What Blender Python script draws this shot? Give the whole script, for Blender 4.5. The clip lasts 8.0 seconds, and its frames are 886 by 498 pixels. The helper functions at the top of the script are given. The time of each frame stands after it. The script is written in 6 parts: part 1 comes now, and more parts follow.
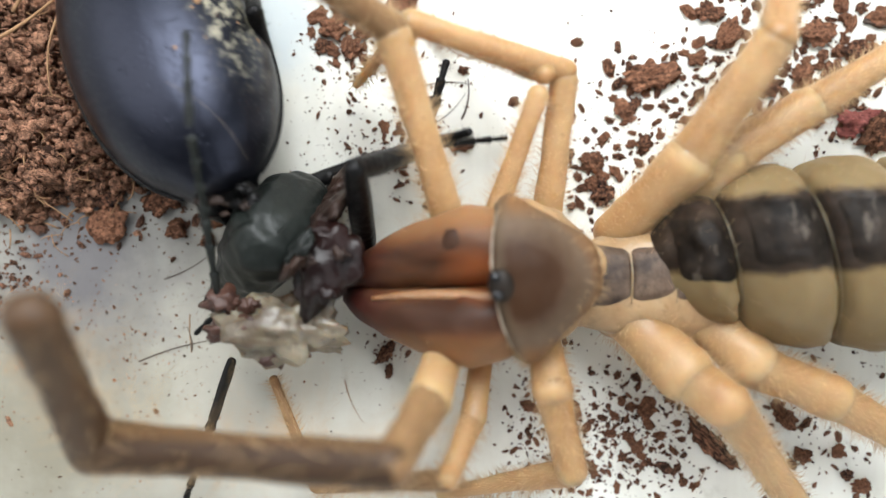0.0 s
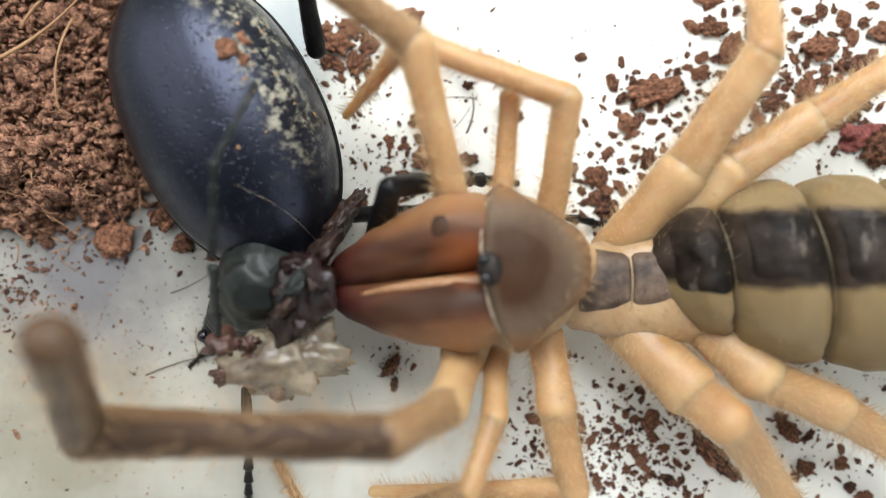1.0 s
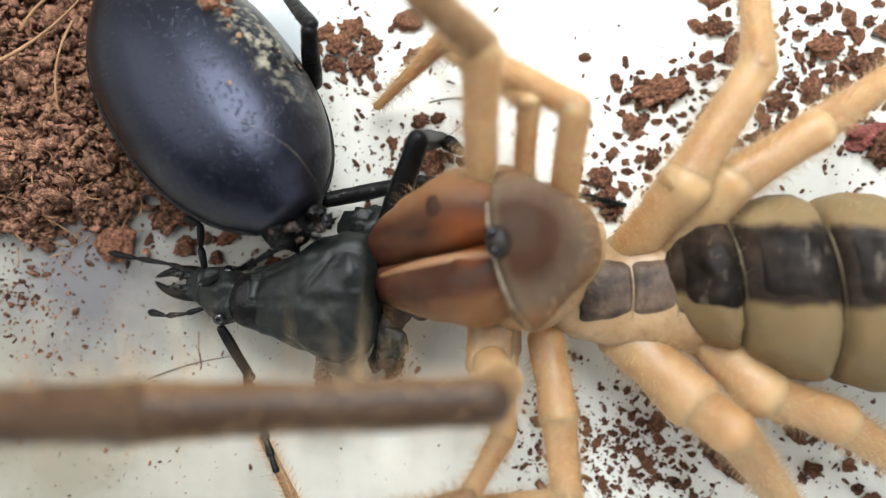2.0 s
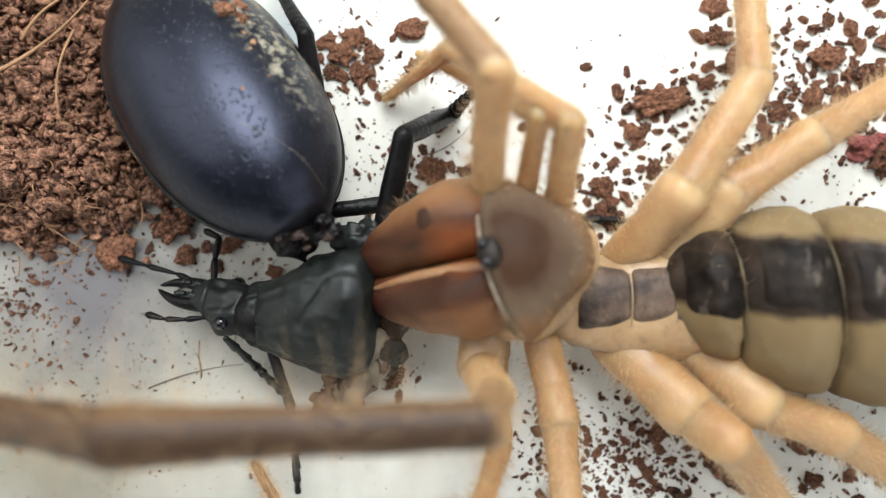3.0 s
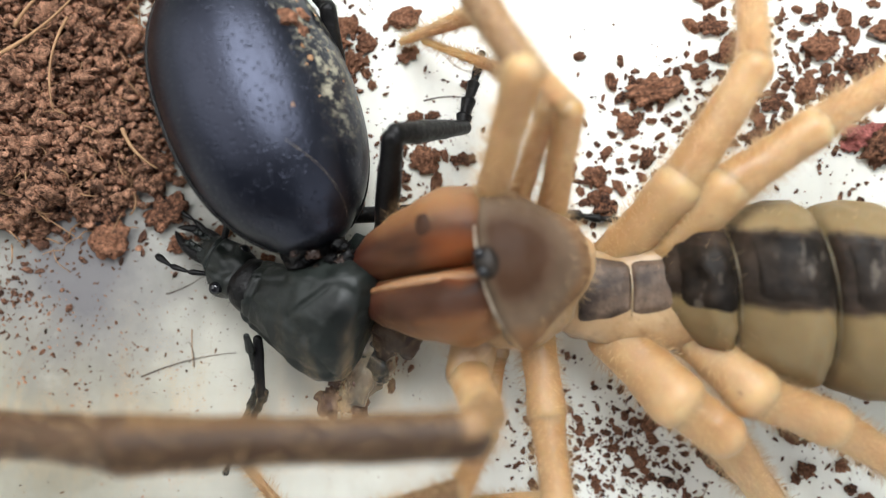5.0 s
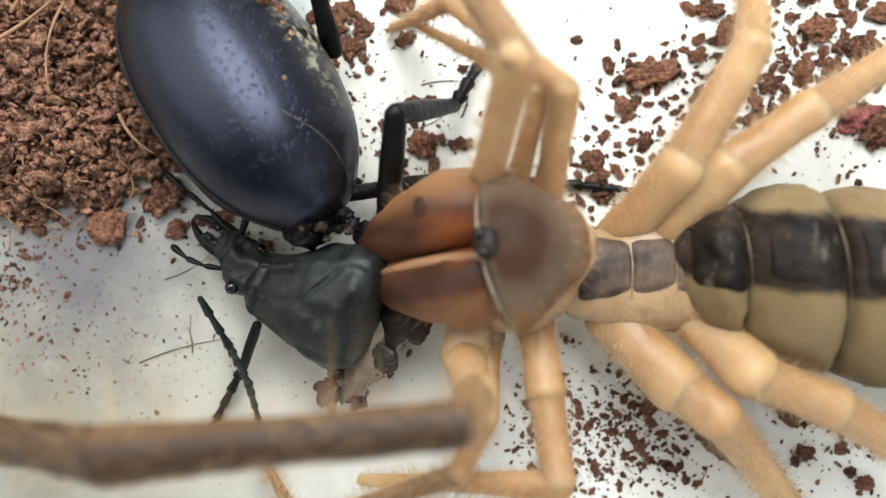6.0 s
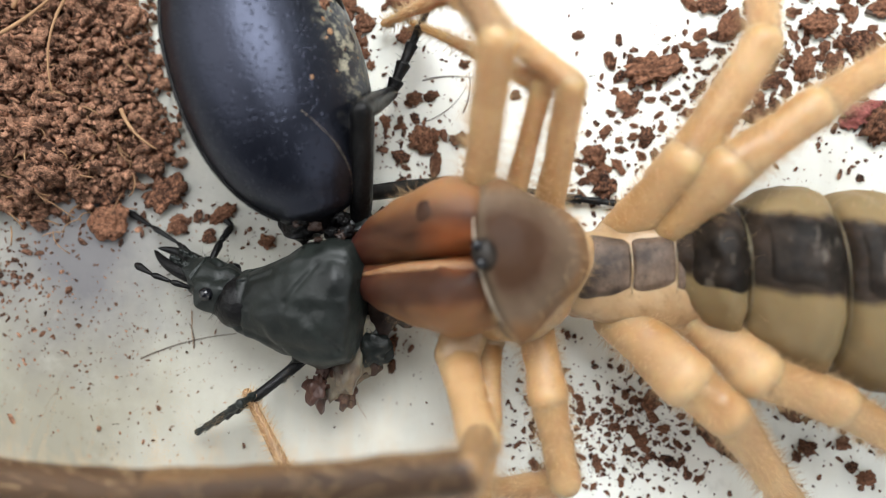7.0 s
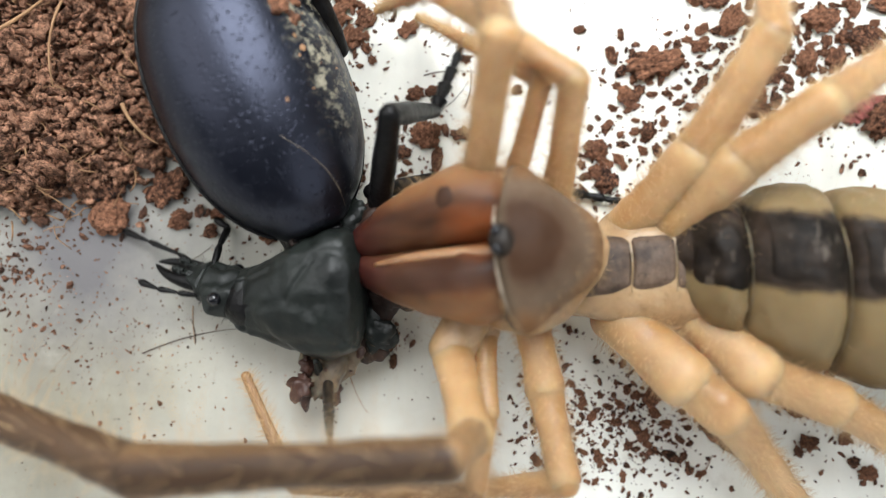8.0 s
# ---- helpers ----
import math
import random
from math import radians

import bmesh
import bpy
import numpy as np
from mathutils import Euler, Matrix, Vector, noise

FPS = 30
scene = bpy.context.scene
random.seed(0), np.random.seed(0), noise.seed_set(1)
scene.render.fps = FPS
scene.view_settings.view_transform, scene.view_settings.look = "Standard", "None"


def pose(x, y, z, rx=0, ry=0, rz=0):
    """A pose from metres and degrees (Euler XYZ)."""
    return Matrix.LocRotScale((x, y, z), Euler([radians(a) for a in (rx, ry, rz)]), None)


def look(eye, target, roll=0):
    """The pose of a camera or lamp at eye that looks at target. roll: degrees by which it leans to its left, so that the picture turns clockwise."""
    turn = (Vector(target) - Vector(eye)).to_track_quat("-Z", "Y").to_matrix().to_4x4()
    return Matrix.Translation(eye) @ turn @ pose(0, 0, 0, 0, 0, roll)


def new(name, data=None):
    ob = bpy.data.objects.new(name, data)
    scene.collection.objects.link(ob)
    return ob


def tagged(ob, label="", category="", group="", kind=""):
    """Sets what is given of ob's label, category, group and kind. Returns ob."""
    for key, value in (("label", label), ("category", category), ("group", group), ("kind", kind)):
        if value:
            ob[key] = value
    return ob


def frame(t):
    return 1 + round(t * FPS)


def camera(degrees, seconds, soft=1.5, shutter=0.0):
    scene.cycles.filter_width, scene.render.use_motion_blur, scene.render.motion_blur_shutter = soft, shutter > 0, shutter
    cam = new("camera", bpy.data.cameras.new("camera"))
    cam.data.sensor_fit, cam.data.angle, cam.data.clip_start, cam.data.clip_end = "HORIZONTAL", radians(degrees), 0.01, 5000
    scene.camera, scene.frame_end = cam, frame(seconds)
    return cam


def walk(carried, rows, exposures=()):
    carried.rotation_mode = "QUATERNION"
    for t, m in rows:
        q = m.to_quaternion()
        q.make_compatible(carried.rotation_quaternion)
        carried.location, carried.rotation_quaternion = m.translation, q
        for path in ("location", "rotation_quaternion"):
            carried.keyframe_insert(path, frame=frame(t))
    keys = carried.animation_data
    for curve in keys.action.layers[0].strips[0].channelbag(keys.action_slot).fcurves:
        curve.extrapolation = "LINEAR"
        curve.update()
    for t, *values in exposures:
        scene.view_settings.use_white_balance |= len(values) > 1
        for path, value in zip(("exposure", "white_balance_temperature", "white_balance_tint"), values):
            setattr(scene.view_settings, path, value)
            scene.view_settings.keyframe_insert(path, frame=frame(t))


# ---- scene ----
MM = 0.001

# camera: seconds, place in mm, turn
CAMERA_ROWS = [(0, 0, 0, 57.399, 0), (0.5, -0.107, -0.077, 57.479, 0), (1, -0.347, 0.986, 57.733, -0.064), (1.5, -0.518, 0.978, 57.383, -0.393), (3, -0.673, 1.812, 57.302, -0.208), (3.5, -0.611, 1.923, 57.462, -0.194), (4, -0.348, 1.619, 57.351, -0.059), (4.5, -0.259, 1.398, 57.314, -0.028), (6, -0.047, -0.065, 57.254, -0.379), (6.5, -0.078, -0.403, 57.272, -0.481), (7, -0.16, -0.395, 57.269, -0.392), (7.5, -0.229, -0.484, 57.253, -0.355), (8, -0.269, -0.753, 57.19, -0.402)]
cam = camera(57.3, 8.0, soft=1.0, shutter=0.5)
cam.data.dof.use_dof = True
cam.data.dof.focus_distance = 0.0535
cam.data.dof.aperture_fstop = 15.0
walk(cam, [(t, pose(x * MM, y * MM, z * MM, 0, 0, turn)) for t, x, y, z, turn in CAMERA_ROWS])

# ---- sky and added lamps ----
world = bpy.data.worlds.new("daylight")
scene.world = world
world.use_nodes = True
wn, wl = world.node_tree.nodes, world.node_tree.links
sky = wn.new("ShaderNodeTexSky")
sky.sky_type, sky.sun_disc = "NISHITA", False
sky.sun_elevation, sky.sun_rotation = radians(55), radians(300)
sky.air_density, sky.dust_density, sky.ozone_density = 0.9, 2.5, 0.6
wn["Background"].inputs["Strength"].default_value = 0.045
wl.new(sky.outputs[0], wn["Background"].inputs["Color"])


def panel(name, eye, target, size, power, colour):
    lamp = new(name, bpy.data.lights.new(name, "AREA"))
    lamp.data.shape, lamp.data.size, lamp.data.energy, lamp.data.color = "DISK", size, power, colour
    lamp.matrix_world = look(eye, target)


# unseen area lamps added above and beside the tub: one key, two fills
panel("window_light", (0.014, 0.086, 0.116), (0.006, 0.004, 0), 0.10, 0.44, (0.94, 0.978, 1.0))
panel("side_window_light", (0.120, -0.055, 0.090), (0.016, -0.006, 0), 0.17, 0.12, (0.94, 0.978, 1.0))
panel("left_window_light", (-0.085, 0.040, 0.100), (-0.012, 0.0, 0), 0.12, 0.11, (0.94, 0.975, 1.0))
scene.view_settings.exposure = -0.33


# ---- materials ----
class Nodes:
    """A short way to build a material's nodes."""

    def __init__(self, name):
        self.mat = bpy.data.materials.new(name)
        self.mat.use_nodes = True
        self.tree = self.mat.node_tree
        self.shader = self.tree.nodes["Principled BSDF"]
        self.coords = self.tree.nodes.new("ShaderNodeTexCoord").outputs["Object"]

    def add(self, kind, **values):
        n = self.tree.nodes.new(kind)
        for key, value in values.items():
            self.put(n.inputs[key.replace("_", " ")], value)
        return n

    def put(self, socket, value):
        if isinstance(value, bpy.types.NodeSocket):
            self.tree.links.new(value, socket)
        else:
            socket.default_value = value

    def mapped(self, scale=(1, 1, 1), shift=(0, 0, 0), turn=0.0):
        n = self.add("ShaderNodeMapping", Vector=self.coords, Scale=scale, Location=shift, Rotation=(0, 0, turn))
        return n.outputs[0]

    def noise(self, scale, detail=4.0, rough=0.55, vector=None):
        n = self.add("ShaderNodeTexNoise", Vector=vector or self.coords, Scale=scale, Detail=detail, Roughness=rough)
        return n.outputs["Fac"]

    def cells(self, scale, vector=None):
        return self.add("ShaderNodeTexVoronoi", Vector=vector or self.coords, Scale=scale).outputs["Distance"]

    def ramp(self, value, *stops):
        n = self.add("ShaderNodeValToRGB", Fac=value)
        while len(n.color_ramp.elements) < len(stops):
            n.color_ramp.elements.new(0.5)
        for e, (at, c) in zip(n.color_ramp.elements, stops):
            e.position, e.color = at, (*c, 1) if isinstance(c, tuple) else (c, c, c, 1)
        return n.outputs[0]

    def mix(self, fac, a, b, how="MIX"):
        n = self.tree.nodes.new("ShaderNodeMix")
        n.data_type, n.blend_type = "RGBA", how
        for i, v in ((0, fac), (6, a), (7, b)):
            self.put(n.inputs[i], (*v, 1) if isinstance(v, tuple) else v)
        return n.outputs[2]

    def maths(self, how, a, b=0.0, c=0.0):
        n = self.tree.nodes.new("ShaderNodeMath")
        n.operation = how
        for i, v in enumerate((a, b, c)):
            self.put(n.inputs[i], v)
        return n.outputs[0]

    def axis(self, which, vector=None):
        return self.add("ShaderNodeSeparateXYZ", Vector=vector or self.coords).outputs[which]

    def random(self):
        return self.tree.nodes.new("ShaderNodeObjectInfo").outputs["Random"]

    def island(self):
        return self.tree.nodes.new("ShaderNodeNewGeometry").outputs["Random Per Island"]

    def bump(self, height, strength, distance):
        n = self.add("ShaderNodeBump", Height=height, Strength=strength, Distance=distance)
        self.put(self.shader.inputs["Normal"], n.outputs[0])

    def finish(self, colour, rough=0.5, specular=0.5, flesh=0.0, radius=0.0006, sheen=(1, 1, 1), tint=(1.0, 0.5, 0.25)):
        s = self.shader.inputs
        self.put(s["Base Color"], (*colour, 1) if isinstance(colour, tuple) else colour)
        self.put(s["Roughness"], rough)
        s["Specular IOR Level"].default_value = specular
        if flesh:
            s["Subsurface Weight"].default_value = flesh
            s["Subsurface Radius"].default_value = tint
            s["Subsurface Scale"].default_value = radius
        s["Specular Tint"].default_value = (*sheen, 1)
        return self.mat


def floor_material():
    n = Nodes("scuffed_white_plastic")
    base = n.mix(n.noise(70, 5), (0.85, 0.845, 0.755), (0.89, 0.885, 0.815))
    streak = n.noise(420, 3, vector=n.mapped((1.0, 0.06, 1.0)))
    base = n.mix(n.ramp(streak, (0.42, 0.0), (0.75, 0.35)), base, (0.62, 0.59, 0.52))
    # greyish film: weaker light at lower left painted in, with old dirt smudges
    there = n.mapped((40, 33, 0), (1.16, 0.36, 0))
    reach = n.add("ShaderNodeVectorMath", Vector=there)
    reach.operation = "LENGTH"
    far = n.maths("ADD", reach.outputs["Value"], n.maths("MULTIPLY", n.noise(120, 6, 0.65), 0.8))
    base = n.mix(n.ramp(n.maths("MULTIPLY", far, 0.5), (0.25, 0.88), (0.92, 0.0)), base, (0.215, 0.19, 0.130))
    # a dull grey smear beside the soil heap
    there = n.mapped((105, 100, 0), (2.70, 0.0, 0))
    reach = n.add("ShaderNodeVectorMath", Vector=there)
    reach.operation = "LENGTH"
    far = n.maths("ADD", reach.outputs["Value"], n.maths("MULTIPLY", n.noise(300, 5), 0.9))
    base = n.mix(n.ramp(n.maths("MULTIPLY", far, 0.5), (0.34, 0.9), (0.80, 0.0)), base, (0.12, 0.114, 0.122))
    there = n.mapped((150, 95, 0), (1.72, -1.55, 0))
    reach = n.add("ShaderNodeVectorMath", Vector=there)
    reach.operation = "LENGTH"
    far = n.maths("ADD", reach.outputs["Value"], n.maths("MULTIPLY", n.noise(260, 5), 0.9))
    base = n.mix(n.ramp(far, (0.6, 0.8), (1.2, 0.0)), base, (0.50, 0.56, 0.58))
    base = n.mix(n.ramp(n.noise(170, 6, 0.6), (0.60, 0.0), (0.70, 0.45)), base, (0.46, 0.43, 0.36))
    fine = n.ramp(n.noise(1500, 6, 0.7), (0.60, 0.0), (0.74, 0.55))
    dirt = n.mix(n.maths("MULTIPLY", fine, n.ramp(n.noise(60, 3), (0.42, 0.0), (0.7, 1.0))), base, (0.35, 0.25, 0.17))
    n.bump(n.noise(900, 6), 0.15, 0.0002)
    return n.finish(dirt, n.ramp(n.noise(200, 4), (0.3, 0.28), (0.7, 0.5)), 0.4, flesh=0.15, radius=0.003, tint=(1.0, 0.9, 0.75))


def soil_material(name, dark, light, per):
    n = Nodes(name)
    pick = n.random() if per == "object" else n.island()
    c = n.mix(pick, dark, light)
    c = n.mix(n.ramp(n.noise(2600, 6, 0.7), (0.45, 0.0), (0.68, 1.0)), c, tuple(min(1, v * 1.9 + 0.01) for v in light))
    c = n.mix(n.ramp(n.noise(4200, 3), (0.5, 0.0), (0.68, 0.75)), c, tuple(v * 0.3 for v in dark))
    n.bump(n.noise(2400, 8, 0.8), 1.0, 0.0003)
    return n.finish(c, 0.85, 0.25)


def plain_material(name, a, b, scale, rough=0.5, specular=0.5, bump=0.2, stretch=(1, 1, 1), **more):
    n = Nodes(name)
    v = n.mapped(stretch)
    c = n.mix(n.ramp(n.noise(scale, 5, vector=v), (0.3, 0.0), (0.7, 1.0)), a, b)
    c = n.mix(n.ramp(n.noise(scale * 6, 4, vector=v), (0.52, 0.0), (0.75, 0.5)), c, tuple(x * 0.7 for x in a))
    n.bump(n.noise(scale * 5, 5, vector=v), bump, 0.0001)
    return n.finish(c, rough, specular, **more)


def wing_case_material():
    n = Nodes("blue_black_wing_case")
    base = n.mix(n.noise(260, 4), (0.0024, 0.0025, 0.0032), (0.0048, 0.0052, 0.0072))
    # dried dust along one flank
    x = n.axis("X")
    y = n.axis("Y")
    flank = n.maths("ADD", x, n.maths("MULTIPLY", n.noise(330, 6, 0.65), 0.004))
    mask = n.ramp(n.maths("MULTIPLY", flank, 100.0), (0.38, 0.0), (0.50, 0.8), (0.70, 0.6), (0.85, 0.1))
    ends = n.ramp(n.maths("MULTIPLY_ADD", y, 50.0, 0.5), (0.20, 0.0), (0.42, 0.85), (0.95, 0.95))
    patchy = n.ramp(n.noise(1300, 7, 0.75), (0.50, 0.0), (0.60, 1.0))
    dust = n.maths("MULTIPLY", n.maths("MULTIPLY", mask, ends), patchy)
    c = n.mix(dust, base, (0.46, 0.42, 0.30))
    pits = n.ramp(n.cells(3000), (0.05, 0.0), (0.34, 1.0))
    # shade inside the pits painted into the colour
    c = n.mix(n.ramp(n.cells(3000), (0.08, 0.3), (0.18, 0.0)), c, (0.003, 0.003, 0.004))
    n.bump(n.mix(0.25, pits, n.noise(5000, 4)), 1.0, 0.00004)
    rough = n.mix(dust, n.ramp(n.noise(500, 4), (0.3, 0.30), (0.7, 0.37)), (0.9, 0.9, 0.9))
    return n.finish(c, rough, 0.50, sheen=(0.66, 0.72, 1.0))


def shield_material():
    n = Nodes("horny_brown_head_shield")
    x, y = n.axis("X"), n.axis("Y")
    blur = n.maths("MULTIPLY_ADD", n.noise(380, 5), 0.30, -0.15)
    out = n.add("ShaderNodeVectorMath", Vector=n.mapped((160, 195, 0), (-0.16, 0, 0)))
    out.operation = "LENGTH"
    far = n.maths("ADD", out.outputs["Value"], blur)
    c = n.mix(n.noise(420, 5), (0.030, 0.013, 0.006), (0.062, 0.029, 0.014))
    # greyish belt, then the amber hind edge
    c = n.mix(n.ramp(far, (0.38, 0.0), (0.62, 1.0)), c, (0.132, 0.089, 0.058))
    c = n.mix(n.ramp(far, (0.66, 0.0), (0.86, 1.0)), c, (0.200, 0.100, 0.043))
    # pale border along the front edge
    bow = n.maths("MULTIPLY_ADD", n.maths("MULTIPLY", y, y), -40.0, n.maths("ADD", x, 0.00042))
    edge = n.ramp(n.maths("MULTIPLY_ADD", bow, 1000.0, blur), (0.05, 0.8), (0.85, 0.0))
    c = n.mix(edge, c, (0.120, 0.090, 0.060))
    c = n.mix(n.ramp(n.noise(1100, 5), (0.5, 0.0), (0.75, 0.35)), c, (0.06, 0.034, 0.02))
    n.bump(n.noise(2300, 6, 0.7), 0.35, 0.0001)
    return n.finish(c, n.ramp(n.noise(700, 4), (0.3, 0.46), (0.7, 0.6)), 0.13, flesh=0.08, radius=0.0006)


def jaw_material():
    n = Nodes("amber_jaw")
    x, y, z = n.axis("X"), n.axis("Y"), n.axis("Z")
    long = n.mapped((0.14, 1.0, 1.0))
    c = n.mix(n.ramp(n.noise(420, 3, 0.5, vector=long), (0.36, 0.0), (0.66, 1.0)), (0.046, 0.018, 0.009), (0.122, 0.048, 0.020))
    c = n.mix(n.ramp(n.noise(190, 2), (0.52, 0.0), (0.66, 0.55)), c, (0.075, 0.027, 0.013))
    # thin orange skin beside the eyes
    near = n.add("ShaderNodeVectorMath", Vector=n.mapped((300, 420, 0), (0.24, -0.30, 0)))
    near.operation = "LENGTH"
    c = n.mix(n.ramp(n.maths("MULTIPLY_ADD", n.noise(500, 4), 0.4, near.outputs["Value"]), (0.15, 0.85), (1.55, 0.0)), c, (0.31, 0.088, 0.024))
    # paler tan low on the flanks and along the outer sides
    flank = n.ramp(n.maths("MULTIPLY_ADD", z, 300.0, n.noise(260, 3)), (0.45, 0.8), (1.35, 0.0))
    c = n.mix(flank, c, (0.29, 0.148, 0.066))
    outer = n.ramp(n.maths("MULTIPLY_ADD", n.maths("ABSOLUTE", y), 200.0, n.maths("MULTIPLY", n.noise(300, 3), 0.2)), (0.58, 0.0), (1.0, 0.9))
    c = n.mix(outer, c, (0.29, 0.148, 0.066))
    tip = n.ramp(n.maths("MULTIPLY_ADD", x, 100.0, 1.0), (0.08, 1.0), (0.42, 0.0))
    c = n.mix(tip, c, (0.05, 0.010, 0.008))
    n.bump(n.noise(1500, 4), 0.2, 0.0001)
    return n.finish(c, n.ramp(n.noise(300, 4), (0.3, 0.42), (0.7, 0.58)), 0.2, flesh=0.35, radius=0.0010, tint=(1.0, 0.40, 0.17))


def tergite_material():
    n = Nodes("scratched_dark_tergite")
    c = n.mix(n.ramp(n.noise(520, 5, 0.6), (0.35, 0.0), (0.68, 1.0)), (0.007, 0.005, 0.0035), (0.032, 0.023, 0.017))
    fine = n.ramp(n.noise(1500, 4, 0.6, vector=n.mapped((0.9, 0.35, 0.3), turn=0.6)), (0.60, 0.0), (0.67, 0.5))
    c = n.mix(fine, c, (0.14, 0.115, 0.09))
    n.bump(n.noise(1400, 6, 0.6), 0.6, 0.00012)
    return n.finish(c, n.ramp(n.noise(400, 4), (0.3, 0.45), (0.7, 0.62)), 0.12, flesh=0.1, radius=0.0006)


def abdomen_material():
    n = Nodes("banded_abdomen_skin")
    y = n.axis("Y")
    wav = n.maths("ADD", n.maths("SUBTRACT", y, 0.0015), n.maths("MULTIPLY_ADD", n.noise(300, 6, 0.6), 0.0018, -0.0009))
    band = n.ramp(n.maths("MULTIPLY", n.maths("ABSOLUTE", wav), 200.0), (0.42, 1.0), (0.53, 0.0))
    tan = n.mix(n.noise(400, 4), (0.170, 0.118, 0.056), (0.250, 0.181, 0.094))
    dark = n.mix(n.ramp(n.noise(600, 6, 0.65), (0.35, 0.0), (0.68, 1.0)), (0.015, 0.010, 0.007), (0.048, 0.033, 0.024))
    c = n.mix(band, tan, dark)
    n.bump(n.mix(0.5, n.noise(1200, 6, 0.6), n.noise(2600, 5, 0.6, vector=n.mapped((1.6, 0.4, 0.4)))), 0.5, 0.00012)
    return n.finish(c, n.mix(band, (0.45, 0.45, 0.45), (0.42, 0.42, 0.42)), 0.14, flesh=0.4, radius=0.0016)


def palp_material():
    n = Nodes("brown_backed_palp_skin")
    y = n.maths("ABSOLUTE", n.axis("Y"))
    edge = n.ramp(n.maths("MULTIPLY", y, 700.0), (0.42, 0.0), (0.95, 1.0))
    c = n.mix(n.noise(90, 2), (0.046, 0.0245, 0.0125), (0.060, 0.033, 0.017))
    c = n.mix(edge, c, (0.16, 0.090, 0.041))
    n.bump(n.noise(1500, 4), 0.15, 0.0001)
    return n.finish(c, 0.5, 0.3, flesh=0.25, radius=0.0009)


def leg_material():
    n = Nodes("tan_leg_skin")
    c = n.mix(n.ramp(n.noise(120, 4), (0.36, 0.0), (0.62, 1.0)), (0.35, 0.196, 0.082), (0.55, 0.38, 0.197))
    c = n.mix(n.ramp(n.noise(300, 5, 0.6, vector=n.mapped((0.45, 1, 1))), (0.48, 0.0), (0.74, 0.42)), c, (0.33, 0.168, 0.066))
    # brownish knee ends
    knee = n.ramp(n.maths("MULTIPLY_ADD", n.axis("X"), 250.0, n.noise(400, 5)), (0.25, 0.55), (0.95, 0.0))
    c = n.mix(knee, c, (0.30, 0.150, 0.060))
    c = n.mix(n.ramp(n.noise(1300, 3), (0.66, 0.0), (0.72, 0.35)), c, (0.20, 0.105, 0.045))
    n.bump(n.noise(900, 5, vector=n.mapped((1.5, 0.6, 0.6))), 0.4, 0.00012)
    return n.finish(c, n.ramp(n.noise(500, 4), (0.3, 0.30), (0.7, 0.52)), 0.42, flesh=0.85, radius=0.0026, tint=(1.0, 0.66, 0.38))


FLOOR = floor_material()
WALL = plain_material("milky_plastic", (0.66, 0.66, 0.64), (0.74, 0.74, 0.72), 60, 0.4)
SOIL = soil_material("coir_soil", (0.030, 0.014, 0.010), (0.27, 0.122, 0.068), "object")
SOIL_MIX = soil_material("coir_soil_loose", (0.055, 0.025, 0.015), (0.40, 0.205, 0.125), "island")
SPECK = soil_material("dark_soil_specks", (0.045, 0.023, 0.016), (0.20, 0.095, 0.058), "island")
PINK = soil_material("reddish_scrap", (0.30, 0.08, 0.07), (0.42, 0.14, 0.12), "object")
FIBRE = plain_material("coir_fibre", (0.25, 0.13, 0.06), (0.42, 0.24, 0.12), 500, 0.7)
TWIG = plain_material("dark_fibre", (0.06, 0.04, 0.03), (0.12, 0.08, 0.06), 500, 0.7)
WING = wing_case_material()
BLACK = plain_material("black_horn", (0.0025, 0.0023, 0.0024), (0.008, 0.0075, 0.0075), 500, 0.36, 0.18, 0.9)
DULL = plain_material("dull_black_horn", (0.0045, 0.0056, 0.005), (0.016, 0.0195, 0.017), 300, 0.43, 0.30, 0.8)
SHIELD = shield_material()
JAW = jaw_material()
FANG = plain_material("dark_red_fang", (0.045, 0.012, 0.010), (0.11, 0.025, 0.018), 600, 0.3, 0.6)
SKIN = leg_material()
PALP = palp_material()
PALP_TIP = plain_material("tan_palp_skin", (0.070, 0.038, 0.019), (0.105, 0.059, 0.029), 90, 0.5, 0.3, 0.1, (0.6, 1, 1), flesh=0.3, radius=0.001, tint=(1.0, 0.55, 0.28))
PALP_FAR = plain_material("tan_brown_palp_skin", (0.20, 0.112, 0.052), (0.34, 0.21, 0.105), 160, 0.45, 0.3, 0.2, (0.5, 1, 1), flesh=0.5, radius=0.0016, tint=(1.0, 0.6, 0.32))
WAIST_SKIN = plain_material("pale_waist_skin", (0.31, 0.185, 0.085), (0.46, 0.31, 0.17), 300, 0.35, 0.5, 0.9, flesh=0.4, radius=0.0012, tint=(1.0, 0.6, 0.35))
RIDGE = plain_material("soft_jaw_ridge", (0.19, 0.085, 0.036), (0.36, 0.20, 0.10), 500, 0.35, 0.5, 0.5, flesh=0.3, radius=0.0006)
RIM = plain_material("grey_shield_rim", (0.25, 0.19, 0.13), (0.42, 0.35, 0.27), 1500, 0.4)
ABDOMEN_SKIN = abdomen_material()
TERGITE = plain_material("grey_brown_tergite", (0.016, 0.010, 0.008), (0.175, 0.118, 0.082), 520, 0.5, 0.25, 1.0, flesh=0.1, radius=0.0006)
BAND_PLATE = tergite_material()
MARGIN = plain_material("thin_ring_margin", (0.13, 0.092, 0.052), (0.24, 0.18, 0.11), 900, 0.3, 0.5, 0.4, flesh=0.5, radius=0.001)
